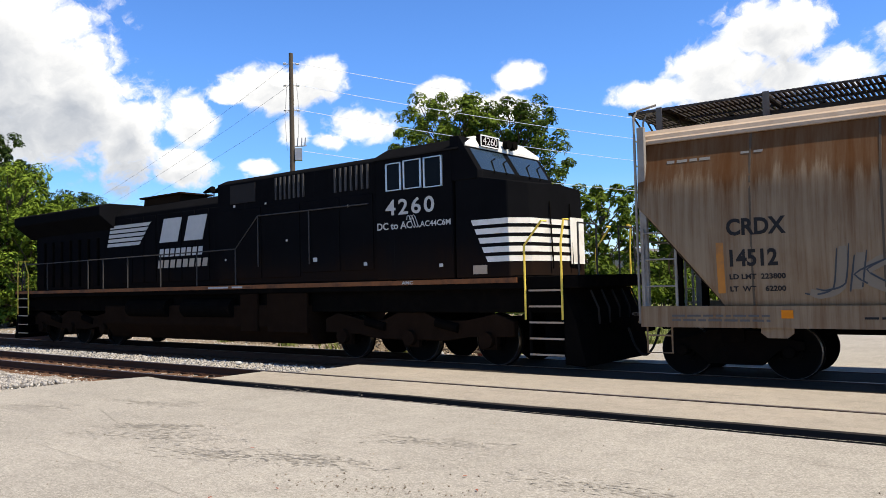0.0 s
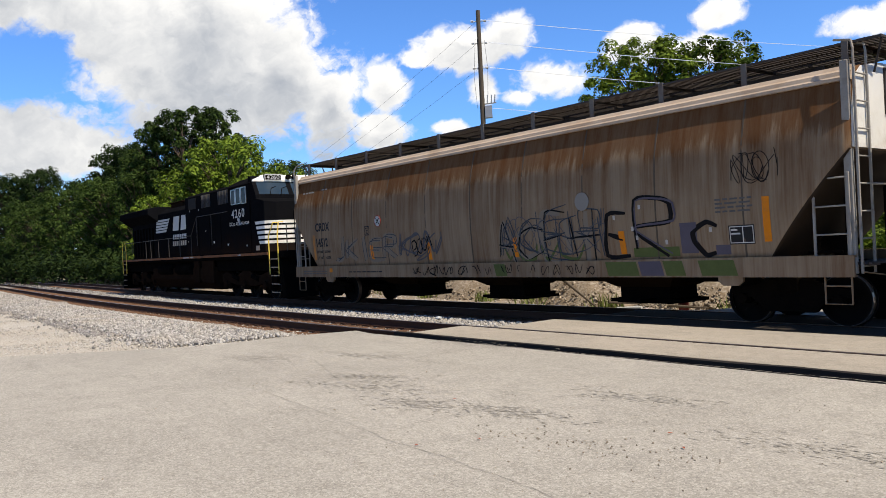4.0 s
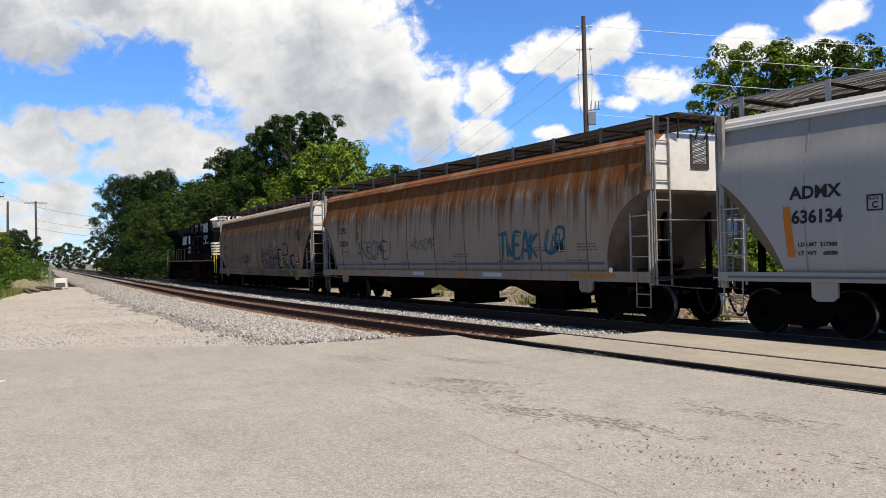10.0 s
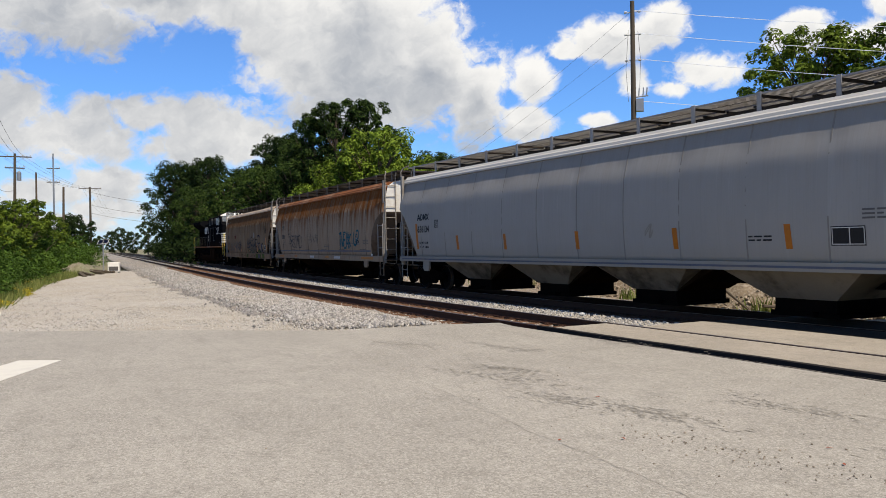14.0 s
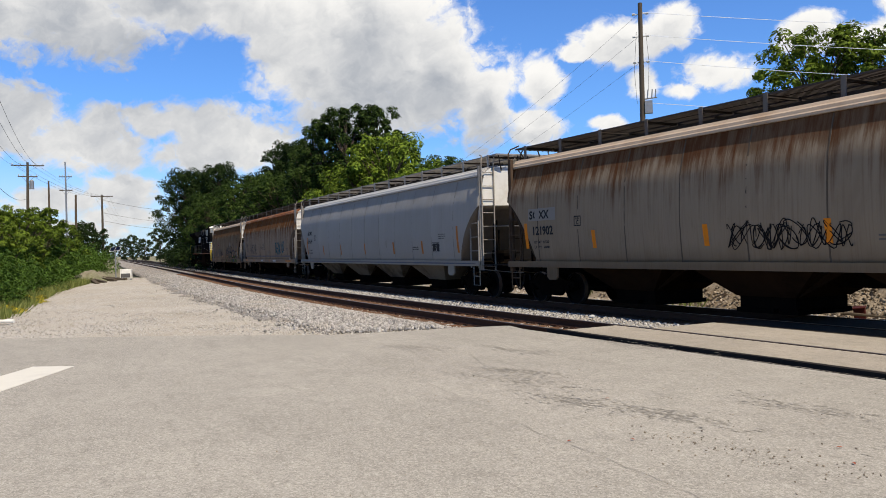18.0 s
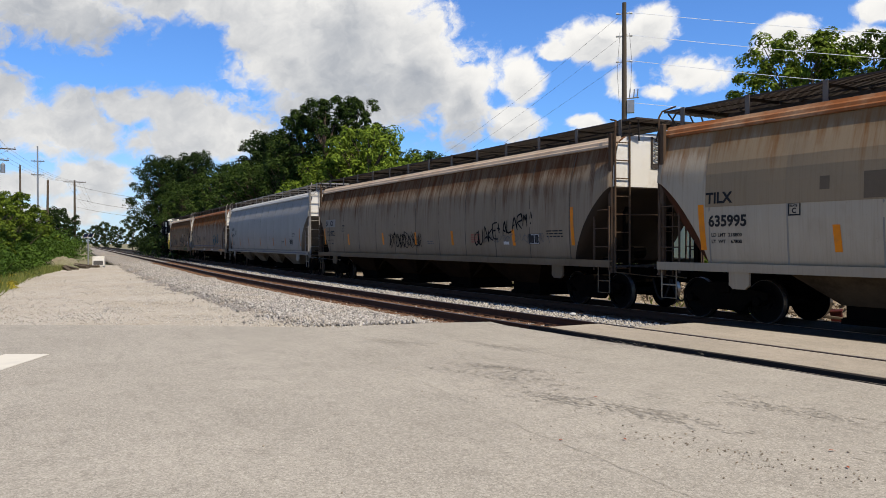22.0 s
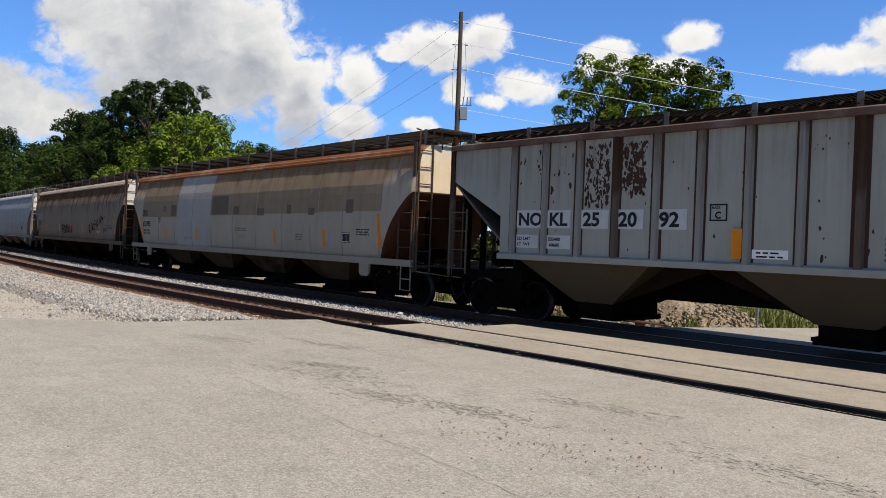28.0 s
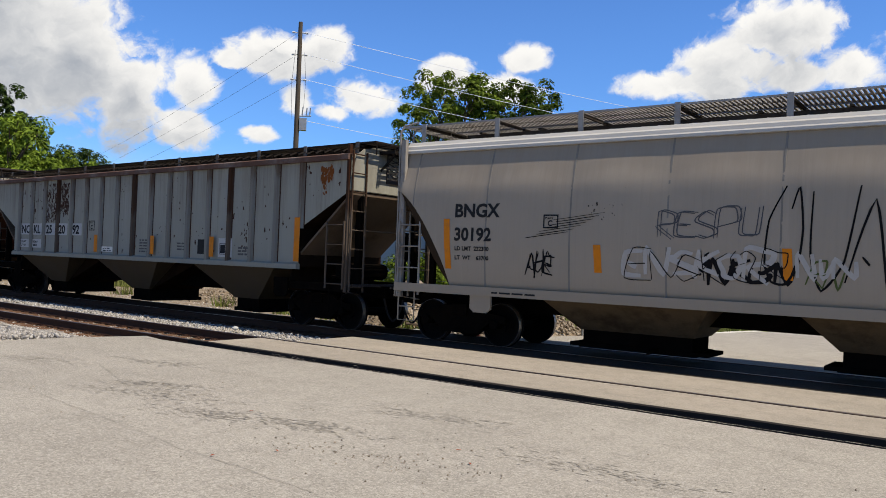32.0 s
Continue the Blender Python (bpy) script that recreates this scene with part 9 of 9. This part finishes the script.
def flaked(car, x0, x1, z0, z1, count, seed, flat, big=0.10, mat=None):
    """Flaked and rusted spots, with ragged outlines."""
    rnd = random.Random(seed)
    bm = bmesh.new()
    for _ in range(count):
        cx, cz, r = rnd.uniform(x0, x1), rnd.uniform(z0, z1), rnd.uniform(0.012, big) * rnd.random() ** 0.6
        n = rnd.randint(6, 10)
        k = rnd.uniform(0.7, 2.6)
        vs = []
        for i in range(n):
            a = 2 * math.pi * i / n
            rr = r * rnd.uniform(0.45, 1.2)
            vs.append(bm.verts.new((cx + rr * math.cos(a), -flat - 0.003 - rnd.uniform(0, 0.001), cz + k * rr * math.sin(a))))
        bm.faces.new(vs)
    part("flaked_paint", bm, mat or FLAKE, car, "flaked dark rust spots")["kind"] = "stuff"


for x0, x1, z0, z1, n, seed, big in ((-5.35, -4.75, 2.62, 3.95, 230, 1, 0.06), (-4.45, -3.85, 2.9, 3.95, 200, 2, 0.075), (-7.3, -6.6, 3.2, 4.0, 14, 3, 0.05), (-6.3, -5.7, 3.0, 4.0, 14, 4, 0.06),
                                     (-7.3, 7.6, 1.7, 4.0, 110, 5, 0.04), (5.4, 6.1, 1.8, 2.6, 34, 6, 0.05), (7.98, 9.3, 3.2, 4.0, 14, 7, 0.07), (1.6, 7.5, 2.0, 2.9, 30, 8, 0.05)):
    flaked(c6, x0, x1, z0, z1, n, seed, RIB_FLAT - 0.003, big)
flaked(c6, 8.55, 8.95, 3.62, 3.92, 90, 9, RIB_FLAT - 0.002, 0.07, ORANGE_STAIN)
flaked(c6, 8.62, 8.74, 3.28, 3.62, 30, 10, RIB_FLAT - 0.002, 0.05, ORANGE_STAIN)
# the pale grey car
skin_text(c7, "BNGX", -8.37, 2.71, 0.38, STENCIL, stretch=1.02)
skin_text(c7, "30192", -8.36, 2.22, 0.37, STENCIL, stretch=0.98)
weights(c7, -8.34, 2.01, "222300", "63700", 0.12, 0.19, 1.0)
reflectors(c7, (-5.09, -1.77, 1.6, 4.9), 1.66, 2.18)
reflectors(c7, (-8.50, 8.7), 1.62, 2.67)
plate_c(c7, -6.26, -5.94, 2.48, 2.75)
spray(c7, "AHE", -6.66, 1.62, 0.40, SPRAY_BLACK, 91, 0.52, 0.1, 0.0, 0.017, wobble=0.22)
spray(c7, "UUR", -6.60, 1.64, 0.34, SPRAY_BLACK, 92, 0.50, 0.2, 0.0, 0.012, wobble=0.24)
for k in range(7):
    spray(c7, "I", -6.95 + 0.10 * k, 2.26 + 0.06 * k, 0.03, SPRAY_BLACK, 93 + k, 30.0, 28.0 + k, 0.10, 0.007, wobble=0.02)
flaked(c7, -5.35, -4.6, 2.62, 2.98, 22, 12, 1.645, 0.022, SPRAY_BLACK)
for k in (0.0, 0.06):
    spray(c7, "RESPU", -4.0 + k, 2.34 + 0.3 * k, 0.44, SPRAY_GREY, 101, 0.80, 0.1, 0.0, 0.010)
spray(c7, "ENSKOR", -4.6, 1.66, 0.44, SPRAY_PALE, 102, 0.98, 0.1, 0.0, 0.044, wobble=0.18)
spray(c7, "ENSKOR", -4.52, 1.62, 0.46, SPRAY_BLACK, 112, 0.98, 0.1, 0.0, 0.008, lift=0.012, wobble=0.2)
spray(c7, "MNKBN", -3.35, 1.60, 0.36, SPRAY_BLACK, 103, 0.92, 0.2, 0.0, 0.034, lift=0.007, wobble=0.2)
spray(c7, "NVN", -1.65, 1.72, 0.30, SPRAY_PALE, 104, 0.95, 0.1, 0.0, 0.036, lift=0.010, wobble=0.2)
spray(c7, "OUARS", -2.15, 1.58, 1.30, SPRAY_BLACK, 105, 0.46, 0.1, 0.0, 0.017, wobble=0.16)
spray(c7, "RN", -1.5, 1.56, 0.36, SPRAY_GREEN, 106, 0.70, 0.3, 0.0, 0.016)
bars(c7, -7.4, 1.15, 1, 1.0, STENCIL, flat=1.632, seed=36)


# ---- what moves ----
def train_at(t):
    """How far the train has come along the track, in metres, at t seconds; it slows a little."""
    return (((-2.075e-05 * t + 9.0956e-04) * t + 6.21541e-03) * t - 4.82306297) * t - 4.85952965


def motions():
    for car, e0, e1 in CARS:
        rows = []
        reach = (e1 - e0) / 2 - 1.42
        for t in range(0, 33):
            mid = train_at(t) + (e0 + e1) / 2
            a, b = track(mid - reach), track(mid + reach)
            turn = math.degrees(math.atan2(b.y - a.y, b.x - a.x))
            c = (a + b) / 2
            rows.append((float(t), pose(c.x, c.y, RAIL_Z, 0, 0, turn)))
        walk(car, rows)
    start = train_at(0.0)
    for ob, x, r in WHEELSETS:
        rows = []
        for k in range(0, 214):
            t = k * 0.15 if k < 213 else 32.0
            rows.append((t, pose(x, 0, r) @ Matrix.Rotation((train_at(t) - start) / r, 4, "Y")))
        walk(ob, rows)


motions()
